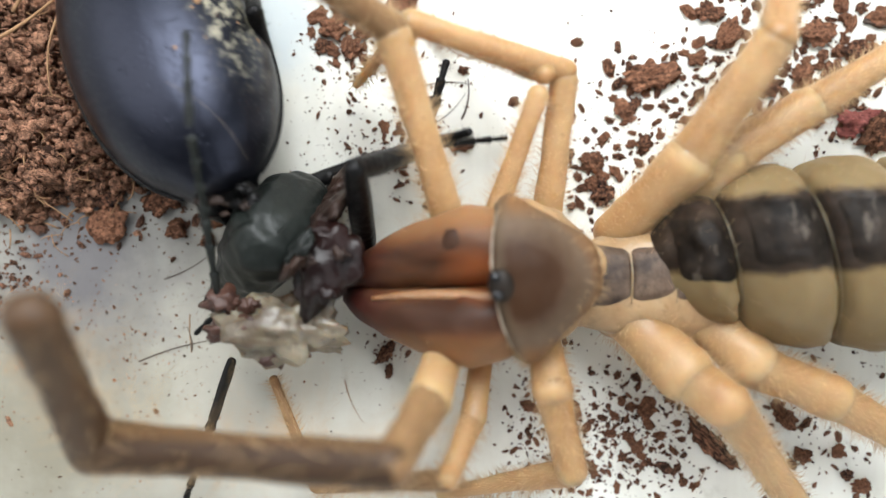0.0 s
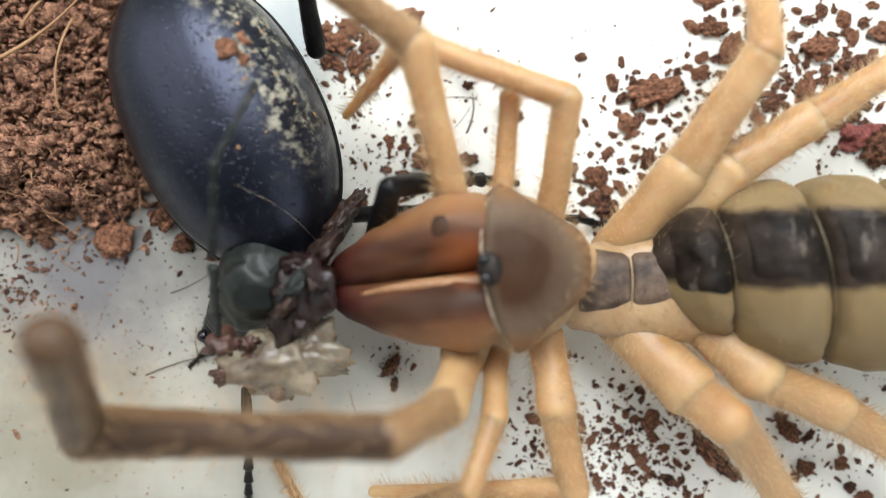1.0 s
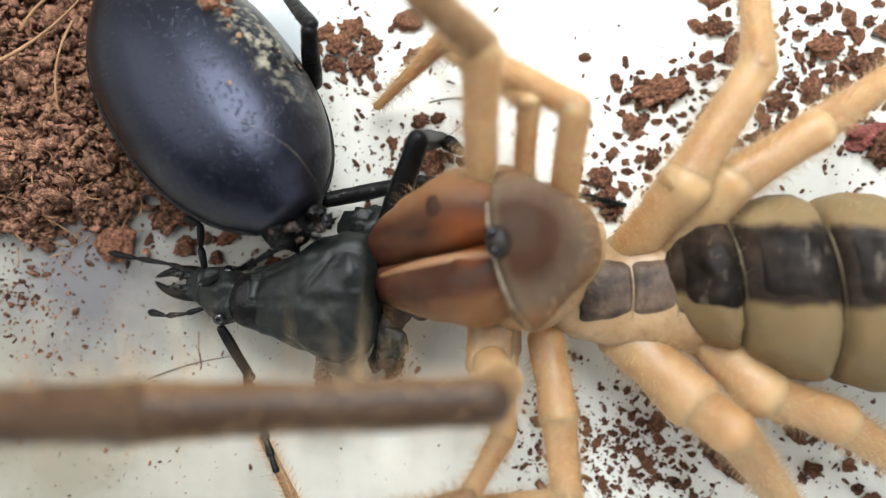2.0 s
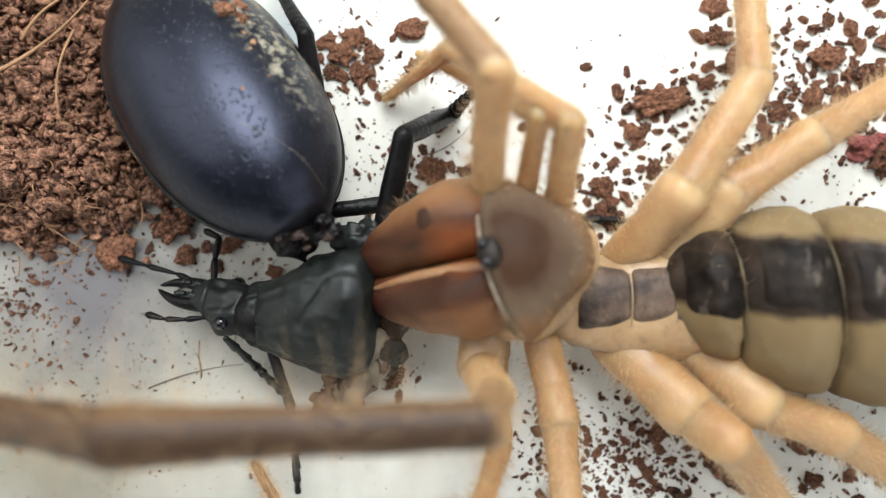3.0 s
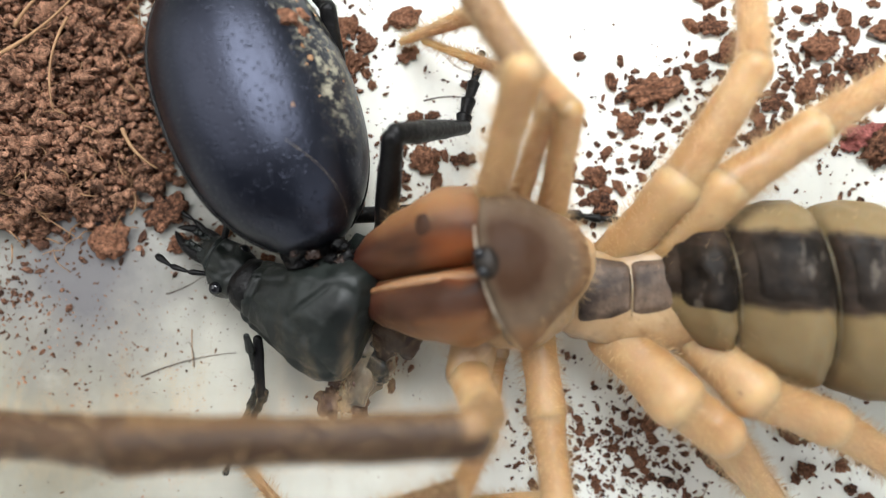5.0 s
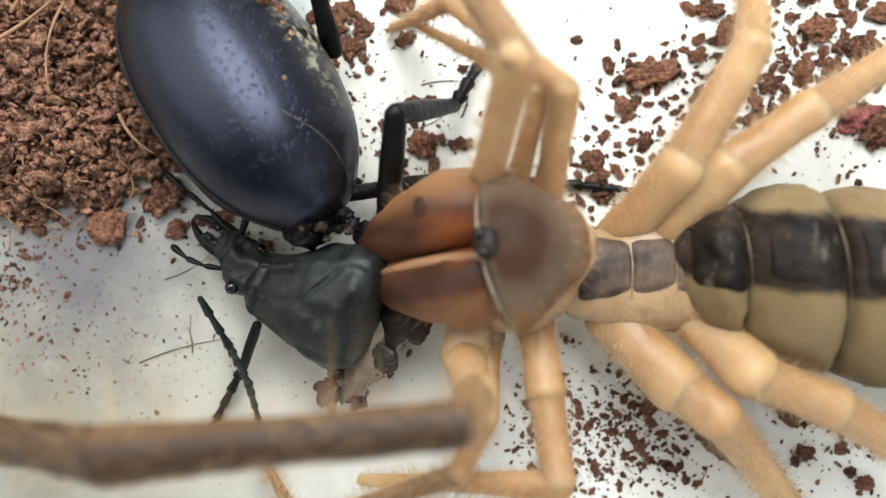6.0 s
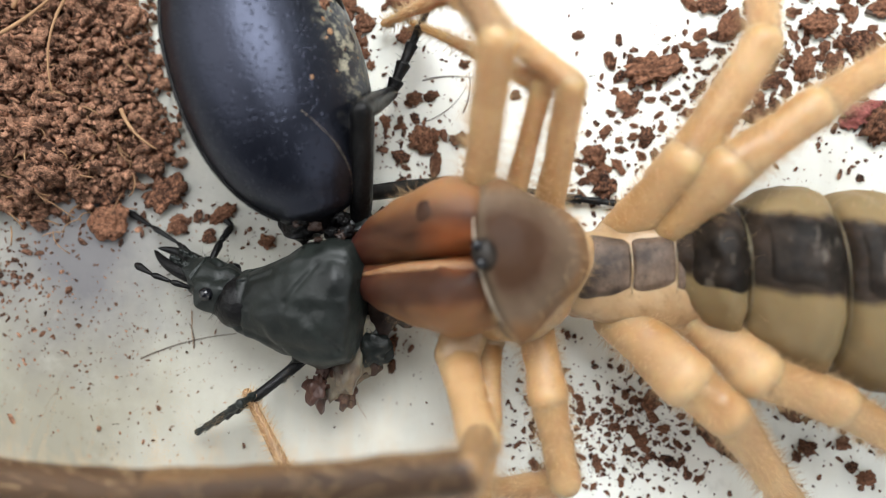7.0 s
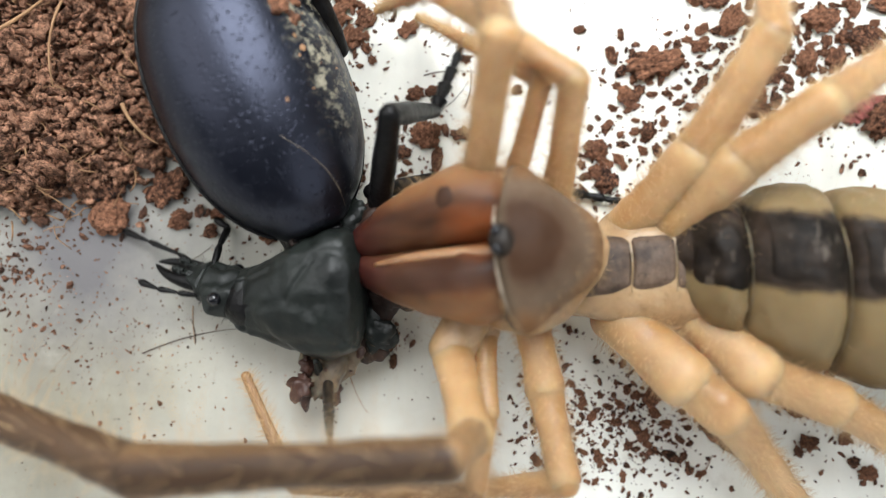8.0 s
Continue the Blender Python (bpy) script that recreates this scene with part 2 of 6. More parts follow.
HAIR = plain_material("golden_hair", (0.50, 0.31, 0.15), (0.66, 0.45, 0.24), 400, 0.5)
EYE = plain_material("glossy_black_eye", (0.004, 0.004, 0.005), (0.008, 0.008, 0.010), 900, 0.2, 0.5, 0.1)
MOUND = plain_material("dark_eye_mound", (0.010, 0.007, 0.005), (0.026, 0.018, 0.012), 700, 0.5, 0.25)
KNOB = plain_material("brown_jaw_knob", (0.028, 0.012, 0.007), (0.060, 0.027, 0.014), 500, 0.55, 0.2)
FLESH_WHITE = plain_material("torn_white_flesh", (0.05, 0.026, 0.014), (0.30, 0.265, 0.195), 330, 0.28, 0.5, 0.8, flesh=0.4, radius=0.001)
FLESH_RED = plain_material("torn_brown_flesh", (0.030, 0.011, 0.008), (0.095, 0.042, 0.027), 700, 0.42, 0.5, 0.8)

GUT = plain_material("dark_red_torn_flesh", (0.003, 0.0012, 0.001), (0.017, 0.0045, 0.0035), 500, 0.36, 0.4, 0.8)
TORN = plain_material("torn_thorax_flesh", (0.008, 0.005, 0.004), (0.045, 0.022, 0.014), 600, 0.5, 0.35, 0.9)


# ---- building helpers ----
def mesh_of(name, verts, faces, material, smooth=True):
    me = bpy.data.meshes.new(name)
    me.from_pydata([tuple(v) for v in np.asarray(verts, float) * MM], [], [tuple(f) for f in faces])
    me.materials.append(material)
    me.polygons.foreach_set("use_smooth", [smooth] * len(me.polygons))
    me.update()
    return me


def piece(name, shape, material, parent=None, label="", smooth=True):
    """One mesh object from (verts, faces) in mm, under a thing or a part."""
    ob = new(name, mesh_of(name, shape[0], shape[1], material, smooth))
    ob.parent = parent
    return tagged(ob, label) if label else ob


def base_of(name, x, y, label, category):
    """The empty at a thing's base."""
    ob = new(name)
    ob.empty_display_size = 0.002
    ob.location = (x * MM, y * MM, 0)
    return tagged(ob, label, category)


def loft(rings):
    """A closed skin over rings of equal count, with a fan at both ends."""
    rings = np.asarray(rings, float)
    m, n = rings.shape[:2]
    verts = np.vstack([rings.reshape(-1, 3), rings[0].mean(0)[None], rings[-1].mean(0)[None]])
    faces = []
    for i in range(m - 1):
        for j in range(n):
            k = (j + 1) % n
            faces.append((i * n + j, i * n + k, (i + 1) * n + k, (i + 1) * n + j))
    for j in range(n):
        k = (j + 1) % n
        faces.append((m * n, k, j))
        faces.append((m * n + 1, (m - 1) * n + j, (m - 1) * n + k))
    return verts, faces


def joined(*shapes):
    verts, faces, at = [], [], 0
    for v, f in shapes:
        verts.append(np.asarray(v, float))
        faces += [tuple(i + at for i in q) for q in f]
        at += len(v)
    return np.vstack(verts), faces


def body(stations, n=32, steps=30, power=2.0, shear=0.0, rough=0.0, seed=0):
    """A rounded body along x: stations of x, y, z of the axis, half width, height above, depth below."""
    st = np.array(stations, float)
    u = np.linspace(0, 1, len(st))
    w = np.linspace(0, 1, steps)
    # smooth the stations by a gentle cubic
    cols = []
    for c in range(6):
        y = st[:, c]
        d = np.gradient(y, u)
        k = np.clip(np.searchsorted(u, w, side="right") - 1, 0, len(u) - 2)
        h = u[k + 1] - u[k]
        s = (w - u[k]) / h
        cols.append((2 * s**3 - 3 * s**2 + 1) * y[k] + (s**3 - 2 * s**2 + s) * h * d[k] + (3 * s**2 - 2 * s**3) * y[k + 1] + (s**3 - s**2) * h * d[k + 1])
    a = np.linspace(0, 2 * np.pi, n, endpoint=False)
    ca, sa = np.cos(a), np.sin(a)
    ca, sa = np.sign(ca) * abs(ca) ** (2 / power), np.sign(sa) * abs(sa) ** (2 / power)
    rings = []
    for x, y, z, hw, up, down in zip(*cols):
        hw, up, down = max(hw, 0.02), max(up, 0.02), max(down, 0.02)
        yy = y + hw * ca
        zz = z + np.where(sa > 0, up, down) * sa
        rings.append(np.stack([x + shear * (yy - y), yy, zz], 1))
    v, f = loft(rings)
    if rough:
        for i, p in enumerate(v):
            v[i] = p + rough * np.array(noise.noise_vector(Vector(p * 0.9 + seed)))
    return v, f


def limb(length, r0, r1, waist=0.0, n=20, steps=34, flat=0.9, beads=0):
    """A tapered leg segment along x with rounded ends and swollen joints."""
    a, b = -0.9 * r0, length + 0.9 * r1
    rings = []
    ang = np.linspace(0, 2 * np.pi, n, endpoint=False)
    for s in np.linspace(0, 1, steps):
        s = 0.5 - 0.5 * math.cos(math.pi * s)
        x = a + (b - a) * s
        r = r0 + (r1 - r0) * s
        r *= 1 - waist * math.sin(math.pi * s) + 0.03 * math.sin(7 * s + r0) + 0.03 * math.exp(-(((x - length) / r1) ** 2))
        if beads:
            r *= 0.72 + 0.5 * ((s * beads) % 1.0) ** 1.5
        end = min((x - a) / (0.9 * r0), (b - x) / (0.9 * r1), 1.0)
        r *= max(0.03, math.sqrt(max(0.0, 1 - (1 - end) ** 2)))
        calm = min(1.0, 0.15 + 1.2 * math.sin(math.pi * min(1.0, max(0.0, x / length))))
        wob = np.array([1 + 0.10 * calm * noise.noise(Vector((x * 0.55, 1.3 * math.cos(k) + length, 1.3 * math.sin(k)))) + 0.05 * calm * noise.noise(Vector((x * 1.9, 2 * math.cos(k), 2 * math.sin(k) + r0 * 9))) for k in ang])
        rings.append(np.stack([np.full(n, x), r * wob * np.cos(ang), flat * r * wob * np.sin(ang)], 1))
    return loft(rings)


def tube(points, radii, n=6):
    """A thin tube through points."""
    p = np.array(points, float)
    r = np.broadcast_to(np.asarray(radii, float), len(p))
    t = np.gradient(p, axis=0)
    t /= np.linalg.norm(t, axis=1)[:, None] + 1e-9
    side = np.cross(t, (0.13, 0.21, 0.97))
    side /= np.linalg.norm(side, axis=1)[:, None] + 1e-9
    up = np.cross(side, t)
    ang = np.linspace(0, 2 * np.pi, n, endpoint=False)
    return loft([q + k * (np.cos(ang)[:, None] * s + np.sin(ang)[:, None] * o) for q, k, s, o in zip(p, r, side, up)])


def hairs(points, ways, lengths, thick=0.018):
    """Fine tapered bristles from points along ways, as one mesh."""
    verts, faces = [], []
    for p, w, k in zip(points, ways, lengths):
        w = w / (np.linalg.norm(w) + 1e-9)
        s = np.cross(w, (0.3, 0.2, 0.9))
        s /= np.linalg.norm(s) + 1e-9
        o = np.cross(s, w)
        i = len(verts)
        verts += [p + thick * s, p + thick * (-0.5 * s + 0.87 * o), p + thick * (-0.5 * s - 0.87 * o), p + k * w]
        faces += [(i, i + 1, i + 3), (i + 1, i + 2, i + 3), (i + 2, i, i + 3)]
    return np.array(verts), faces


def limb_hairs(rng, length, r0, r1, count, reach):
    x = rng.uniform(0, length, count)
    a = rng.uniform(0, 2 * np.pi, count)
    r = (r0 + (r1 - r0) * x / length) * 0.93
    out = np.stack([np.zeros(count), np.cos(a), 0.9 * np.sin(a)], 1)
    p = out * r[:, None] + np.stack([x, 0 * x, 0 * x], 1)
    w = out + np.stack([rng.uniform(0.1, 0.9, count), rng.normal(0, 0.2, count), rng.normal(0, 0.2, count)], 1)
    return hairs(p, w, reach * rng.uniform(0.35, 1.0, count) ** 1.5, 0.015 if reach < 1.4 else 0.019)


def skin_hairs(rng, shape, count, reach, lean=(0, 0, 0), keep=None, thick=0.018):
    """Bristles that stand on a skin, away from its middle."""
    v = np.asarray(shape[0])
    mid = v.mean(0)
    k = rng.integers(0, len(v), count)
    p = v[k] + rng.normal(0, 0.12, (count, 3))
    if keep:
        p = p[[keep(q) for q in p]]
    w = (p - mid) * (0.5, 1, 1)
    w /= np.linalg.norm(w, axis=1)[:, None] + 1e-9
    w = w + np.array(lean) + rng.normal(0, 0.25, p.shape)
    return hairs(p, w, reach * rng.uniform(0.4, 1.0, len(p)), thick)


def lump(seed, sides=2, rough=0.45, squash=(1, 1, 0.75), grain=1.6):
    """An irregular crumb of radius 1."""
    bm = bmesh.new()
    bmesh.ops.create_icosphere(bm, subdivisions=sides, radius=1.0)
    off = Vector((seed * 3.7, seed * 1.3, seed * 2.1))
    for v in bm.verts:
        d = 1 + rough * noise.noise(v.co * grain + off) + 0.45 * rough * noise.noise(v.co * grain * 2.7 + off) + (0.25 * rough * noise.noise(v.co * grain * 6.1 + off) if sides > 2 else 0)
        v.co = Vector((v.co.x * squash[0], v.co.y * squash[1], v.co.z * squash[2])) * d
    verts = np.array([v.co for v in bm.verts])
    faces = [tuple(v.index for v in f.verts) for f in bm.faces]
    bm.free()
    return verts, faces


def strewn(name, places, radii, forms, rng, material, label, flat=1.0, thin=0.4):
    """Many small crumbs as one mesh of stuff."""
    verts, faces, at = [], [], 0
    for (x, y, z), r in zip(places, radii):
        v, f = forms[rng.integers(len(forms))]
        m = np.array(Euler(rng.uniform(0, 6.28, 3)).to_matrix())
        w = (v * (1.15, rng.uniform(thin, 1), rng.uniform(thin * 0.9, 0.85))) @ m.T * r
        w[:, 2] *= flat
        w += (x, y, z)
        verts.append(w)
        faces += [tuple(i + at for i in q) for q in f]
        at += len(v)
    ob = piece(name, (np.vstack(verts), faces), material, smooth=thin > 0.45)
    return tagged(ob, label, "soil", kind="stuff")


# ---- the tub ----
def slab(x0, x1, y0, y1, z0, z1):
    v = [(x, y, z) for x in (x0, x1) for y in (y0, y1) for z in (z0, z1)]
    return v, [(0, 1, 3, 2), (4, 6, 7, 5), (0, 4, 5, 1), (2, 3, 7, 6), (0, 2, 6, 4), (1, 5, 7, 3)]


def tub():
    w, d, h, t = 72.0, 58.0, 40.0, 1.6
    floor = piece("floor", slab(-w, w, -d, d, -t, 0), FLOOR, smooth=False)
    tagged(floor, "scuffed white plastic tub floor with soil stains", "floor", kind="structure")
    for name, box in (("wall_north", (-w, w, d, d + t, -t, h)), ("wall_south", (-w, w, -d - t, -d, -t, h)),
                      ("wall_east", (w, w + t, -d - t, d + t, -t, h)), ("wall_west", (-w - t, -w, -d - t, d + t, -t, h))):
        tagged(piece(name, slab(*box), WALL, smooth=False), "milky white plastic side wall of the tub", "wall", kind="structure")


tub()
ground = piece("table_top", slab(-120, 120, -105, 105, -12, -1.9), WALL)
tagged(ground, "pale table top under the plastic tub", "table top", kind="structure")

# ---- keyed parts: object, kind of pose, tables ----
MOVERS = []


def chain(owner, names, tables, lengths, radii, materials, rng, hair=0, reach=0.9, waist=0.06, beads=(0, 0, 0, 0)):
    """Segments of one limb, each from joint to joint."""
    made = []
    for i, length in enumerate(lengths):
        r0, r1 = radii[i], radii[i + 1]
        seg = piece(names[i], limb(length, r0, r1, waist, beads=beads[i], steps=90 if beads[i] else 34), materials[i], owner)
        if hair:
            piece("bristles", limb_hairs(rng, length, r0, r1, int(hair * length * (0.45 if "hip" in names[i] else 1)), reach * (0.6 if "hip" in names[i] else 1)), HAIR if owner.name.startswith("camel") else BLACK, seg)
        MOVERS.append((seg, "bone", (tables[i], tables[i + 1])))
        made.append(seg)
    return made


# ---- the camel spider ----
# waist: x, y, z of the axis, half width, height above, depth below
TRUNK = [(-4.5, -0.6, -1.0, 2.0, 1.5, 2.0), (-2.4, -0.8, -1.2, 2.7, 1.7, 3.0), (0.5, -0.9, -1.3, 3.3, 1.9, 3.2), (3.4, -0.7, -1.2, 3.6, 2.1, 3.4), (6.0, -0.4, -0.9, 3.5, 2.2, 3.0), (8.2, 0, -0.6, 2.4, 1.7, 2.0)]


def camel_spider():
    rng = np.random.default_rng(11)
    owner = base_of("camel_spider", SPIDER[0], SPIDER[1], "tan hairy camel spider with amber jaws eating a beetle", "camel spider")

    # head shield
    shape = body([(-0.45, 0, -3.2, 4.2, 2.3, 2.0), (-0.2, 0, -3.2, 4.85, 3.05, 2.6), (0.4, 0, -3.3, 5.1, 3.35, 3.0), (1.7, 0, -3.4, 4.6, 3.5, 3.2),
                  (3.1, 0, -3.5, 3.75, 3.25, 3.2), (4.4, 0, -3.7, 2.95, 2.8, 3.0), (5.6, 0, -3.9, 2.1, 2.1, 2.6), (6.2, 0, -4.0, 1.1, 1.2, 1.6)], 56, 48, 2.1, rough=0.14)
    # the front edge bows forwards
    shape[0][:, 0] += 0.040 * shape[0][:, 1] ** 2 * np.clip((4.5 - shape[0][:, 0]) / 4.5, 0, 1)
    shield = piece("head_shield", shape, SHIELD, owner, "brown horny head shield")
    MOVERS.append((shield, "head", (HEAD, HEAD_ROLLS)))
    # pale front rim
    a = np.linspace(-1, 1, 40)
    rim = tube(np.stack([-0.44 + 0.35 * a**4 + 0.040 * (4.75 * a) ** 2, 4.75 * a, -3.3 + 3.1 * np.sqrt(1 - 0.95 * a**2)], 1), (0.07 + 0.018 * np.sin(9 * a) + 0.012 * np.sin(31 * a)) * (1 - 0.65 * a**2), 8)
    piece("rim", rim, RIM, shield, "pale front rim")
    piece("bristles", skin_hairs(rng, shape, 900, 1.0, (0.2, 0, 0.2), lambda q: q[2] < -1.2, 0.013), HAIR, shield)
    mound = body([(-0.75, 0, -0.1, 0.3, 0.15, 0.4), (-0.3, 0, 0, 0.85, 0.4, 0.5), (0.3, 0, 0, 0.85, 0.42, 0.5), (0.75, 0, -0.1, 0.4, 0.15, 0.4)], 20, 14, rough=0.05)
    hill = piece("eye_mound", mound, MOUND, shield, "dark eye mound")
    for y in (-0.52, 0.52):
        v, f = lump(3, 3, 0.0, (1, 1, 1))
        piece("eye", (v * 0.36 + (-0.32, y, 0.26), f), EYE, hill, "glossy black eye")

    cheek = body([(-1.6, 0, -5.6, 3.2, 1.6, 2.2), (0.0, 0, -5.8, 4.5, 2.2, 2.8), (2.0, 0, -6.0, 4.9, 2.4, 3.0), (4.0, 0, -6.1, 4.2, 2.3, 3.0), (5.6, 0, -6.0, 2.5, 1.9, 2.6), (6.7, 0, -5.8, 1.2, 1.0, 1.4)], 40, 36, 2.1, rough=0.22, seed=21)
    breast = piece("breast", cheek, WAIST_SKIN, owner, "pale soft breast under the head shield")
    MOVERS.append((breast, "head", (HEAD, HEAD_ROLLS)))

    # jaws
    for side in (1, -1):
        bulb = body([(1.6, 1.6 * side, -0.6, 1.6, 2.2, 2.0), (0.4, 2.1 * side, -0.2, 2.25, 3.0, 3.0), (-1.6, 2.4 * side, 0, 2.5, 3.3, 3.3), (-3.6, 2.2 * side, -0.1, 2.3, 3.1, 3.0),
                     (-5.8, 1.85 * side, -0.2, 1.98, 2.7, 2.5), (-7.8, 1.4 * side, -0.3, 1.55, 2.1, 1.9), (-9.4, 0.98 * side, -0.5, 1.12, 1.4, 1.3), (-10.6, 0.65 * side, -0.8, 0.55, 0.7, 0.6)], 48, 52, 2.25, rough=0.12, seed=side * 3)
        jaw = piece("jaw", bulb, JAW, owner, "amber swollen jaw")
        MOVERS.append((jaw, "jaw", (side, JAW_PLACES, JAW_TURNS)))
        s = np.linspace(0, 1, 12)
        upper = tube(np.stack([-9.6 - 2.0 * s, side * (0.8 - 0.3 * s), -1.0 - 0.9 * s**2], 1), 0.55 * (1 - s) ** 0.7 + 0.04, 10)
        lower = tube(np.stack([-7.2 - 4.2 * s, side * (1.1 - 0.4 * s), -2.7 - 0.7 * np.sin(3 * s) + 0.9 * s**2], 1), 0.75 * (1 - s) ** 0.7 + 0.04, 10)
        s = np.linspace(0, 1, 24)
        ridge = tube(np.stack([0.9 - 8.6 * s, -0.75 + 0.25 * np.sin(3.0 * s), 2.05 - 0.35 * s**3], 1), (0.50 - 0.22 * s) * np.sin(np.clip(0.12 + s, 0, 1.1) * 2.7) ** 0.4, 20)
        if side < 0:
            piece("ridge", ridge, RIDGE, jaw, "pale soft inner ridge")
        if side > 0:
            v, f = lump(61, 3, 0.08, (0.9, 1.0, 0.5))
            piece("jaw_knob", (v * (0.85, 0.85, 0.7) + (-1.9, 2.7, 3.0), f), KNOB, jaw, "dark brown knob on the jaw")
        piece("fang", upper, FANG, jaw, "dark red fang")
        piece("moving_fang", lower, FANG, jaw, "dark red lower fang")
        piece("bristles", skin_hairs(rng, bulb, 900, 1.5, (-0.35, 0, 0.1), lambda q: q[0] > -6.0 and -0.8 < q[2] < 1.8 and abs(q[1]) > 2.6, 0.007), HAIR, jaw)

    # waist
    trunk = body(TRUNK, 36, 40, 2.0, rough=0.16, seed=5)
    # soft lobes over the hip joints grow out of it
    lobes = [(0.6, -2.4, -1.9, 2.5, 2.0, 1.7), (3.9, -2.3, -1.8, 2.6, 1.9, 1.6), (0.3, 1.2, -2.0, 2.1, 1.9, 1.6), (2.8, 1.0, -1.9, 2.2, 1.8, 1.5), (-2.2, -2.0, -2.0, 1.8, 1.6, 1.4)]
    flesh = [trunk]
    for i, (px, py, pz, rx, ry, rz) in enumerate(lobes):
        v, f = lump(i + 151, 4, 0.2, (1, 1, 1), 1.2)
        flesh.append((v * (rx, ry, rz) + (px, py, pz), f))
    waist = piece("waist", joined(*flesh), WAIST_SKIN, owner, "pale soft waist with lobes over the hips")
    remesh = waist.modifiers.new("one_skin", "REMESH")
    remesh.mode, remesh.voxel_size, remesh.use_smooth_shade = "VOXEL", 0.17 * MM, True
    soften = waist.modifiers.new("soften", "SMOOTH")
    soften.factor, soften.iterations = 0.5, 14
    MOVERS.append((waist, "turned", WAIST))
    # back plates that follow the skin of the waist
    cols = np.array(TRUNK, float).T
    for x0, x1, wide in ((-2.9, 0.3, 1.9), (0.45, 3.0, 1.75), (3.1, 5.0, 1.9)):
        rings = []
        for x in np.linspace(x0, x1, 18):
            y, z, hw, up = (np.interp(x, cols[0], cols[k]) for k in (1, 2, 3, 4))
            s = (x - x0) / (x1 - x0)
            lift = 1.02 + 0.09 * math.sin(math.pi * s) ** 0.5
            half = math.asin(min(0.95, wide * (1 - 0.14 * s + 0.03 * math.sin(2.2 * x)) / hw))
            arc = np.linspace(math.pi / 2 - half, math.pi / 2 + half, 22) - 0.22
            skin = np.stack([np.full(22, x) + 0.12 * np.cos(arc) ** 2, y + hw * lift * np.cos(arc), z + up * lift * np.sin(arc)], 1)
            skin = np.array([p + 0.08 * np.array(noise.noise_vector(Vector(p * 0.6 + 5))) for p in skin])
            fade = np.minimum(1, np.minimum(np.arange(22), np.arange(22)[::-1]) / 3.0)
            under = skin - np.stack([0 * fade, 0 * fade, 0.45 + 0 * fade], 1)
            skin[:, 2] -= 0.3 * (1 - fade)
            rings.append(np.vstack([skin, under[::-1]]))
        piece("back_plate", loft(rings), TERGITE, waist, "grey-brown back plate")
        # pale fold behind the plate
        turn = np.linspace(1.1, math.pi - 1.25, 24)
        y, z, hw, up = (np.interp(x1 + 0.08, cols[0], cols[k]) for k in (1, 2, 3, 4))
        fold = np.stack([np.full(24, x1 + 0.08), y + 1.03 * hw * np.cos(turn), z + 1.05 * up * np.sin(turn)], 1)
        piece("skin_fold", tube(fold, 0.03, 8), MARGIN, waist, "pale thin skin fold")

    # abdomen
    x = -2.9
    halves = ((2.7, 4.2, 3.8), (4.9, 5.7, 5.3), (5.8, 6.0, 5.2), (6.0, 5.9, 5.0), (5.7, 5.3, 4.8), (4.8, 4.6, 4.4), (3.9, 3.4, 3.6), (2.6, 2.0, 3.0))
    for a, b, long in halves:
        mid = max(a, b)
        seg = body([(x - 0.45, 0, -1.2, a * 0.56, a * 0.46, a * 0.45), (x + 0.10 * long, 0, -1.1, a * 0.93, a * 0.80, a * 0.68), (x + 0.5 * long, 0, -1.0, (0.35 * a + 0.65 * mid) * 1.03, mid * 0.88, mid * 0.72),
                    (x + 0.88 * long, 0, -1.1, b * 0.99, b * 0.84, b * 0.7), (x + long + 0.15, 0, -1.2, b * 0.70, b * 0.54, b * 0.45)], 64, 34, 2.1, -0.17, 0.2, x * 1.7)
        ob = piece("abdomen_ring", seg, ABDOMEN_SKIN, owner, "tan abdomen ring with a dark back band")
        piece("bristles", skin_hairs(rng, seg, 200, 0.8, (0.4, 0, 0.1), lambda q: -1.5 < q[2] < 2.6, 0.008), HAIR, ob)
        # the horny dark plate over the hind part of the ring's back
        skin = seg[0][:34 * 64].reshape(34, 64, 3)
        rings = []
        for i in range(9, 29):
            top = skin[i, 1:32][::-1]
            half = min(2.05 + 0.08 * math.sin(0.7 * i), 0.72 * top[:, 1].max()) * (1 - 0.12 * ((i - 19) / 10) ** 4)
            across = np.linspace(1.5 - half, 1.5 + half, 20) if a > 3.5 else np.linspace(0.6 - half, 0.6 + half, 20)
            fade = np.minimum(1, np.minimum(np.arange(20), np.arange(20)[::-1]) / 2.5) * min(1, (i - 8) / 2, (29 - i) / 2)
            plate = np.stack([np.interp(across, top[:, 1], top[:, 0]), across, np.interp(across, top[:, 1], top[:, 2]) + 0.09 * fade - 0.03], 1)
            rings.append(np.vstack([plate, (plate - (0, 0, 0.35))[::-1]]))
        piece("back_plate", loft(rings), BAND_PLATE, ob, "dark scratched back plate")
        turn = np.linspace(0.05, math.pi - 0.05, 40)
        margin = np.stack([x + 0.97 * long + 0.17 * -b * np.cos(turn), 0.935 * b * np.cos(turn), -1.1 + 0.79 * b * np.sin(turn)], 1)
        piece("ring_margin", tube(margin, 0.034 + 0.014 * np.sin(7 * turn), 8), MARGIN, ob, "pale thin hind margin")
        MOVERS.append((ob, "turned", ABDOMEN))
        x += long

    # limbs
    far4 = [PEDIPALP_FAR_0, PEDIPALP_FAR_1, PEDIPALP_FAR_2]
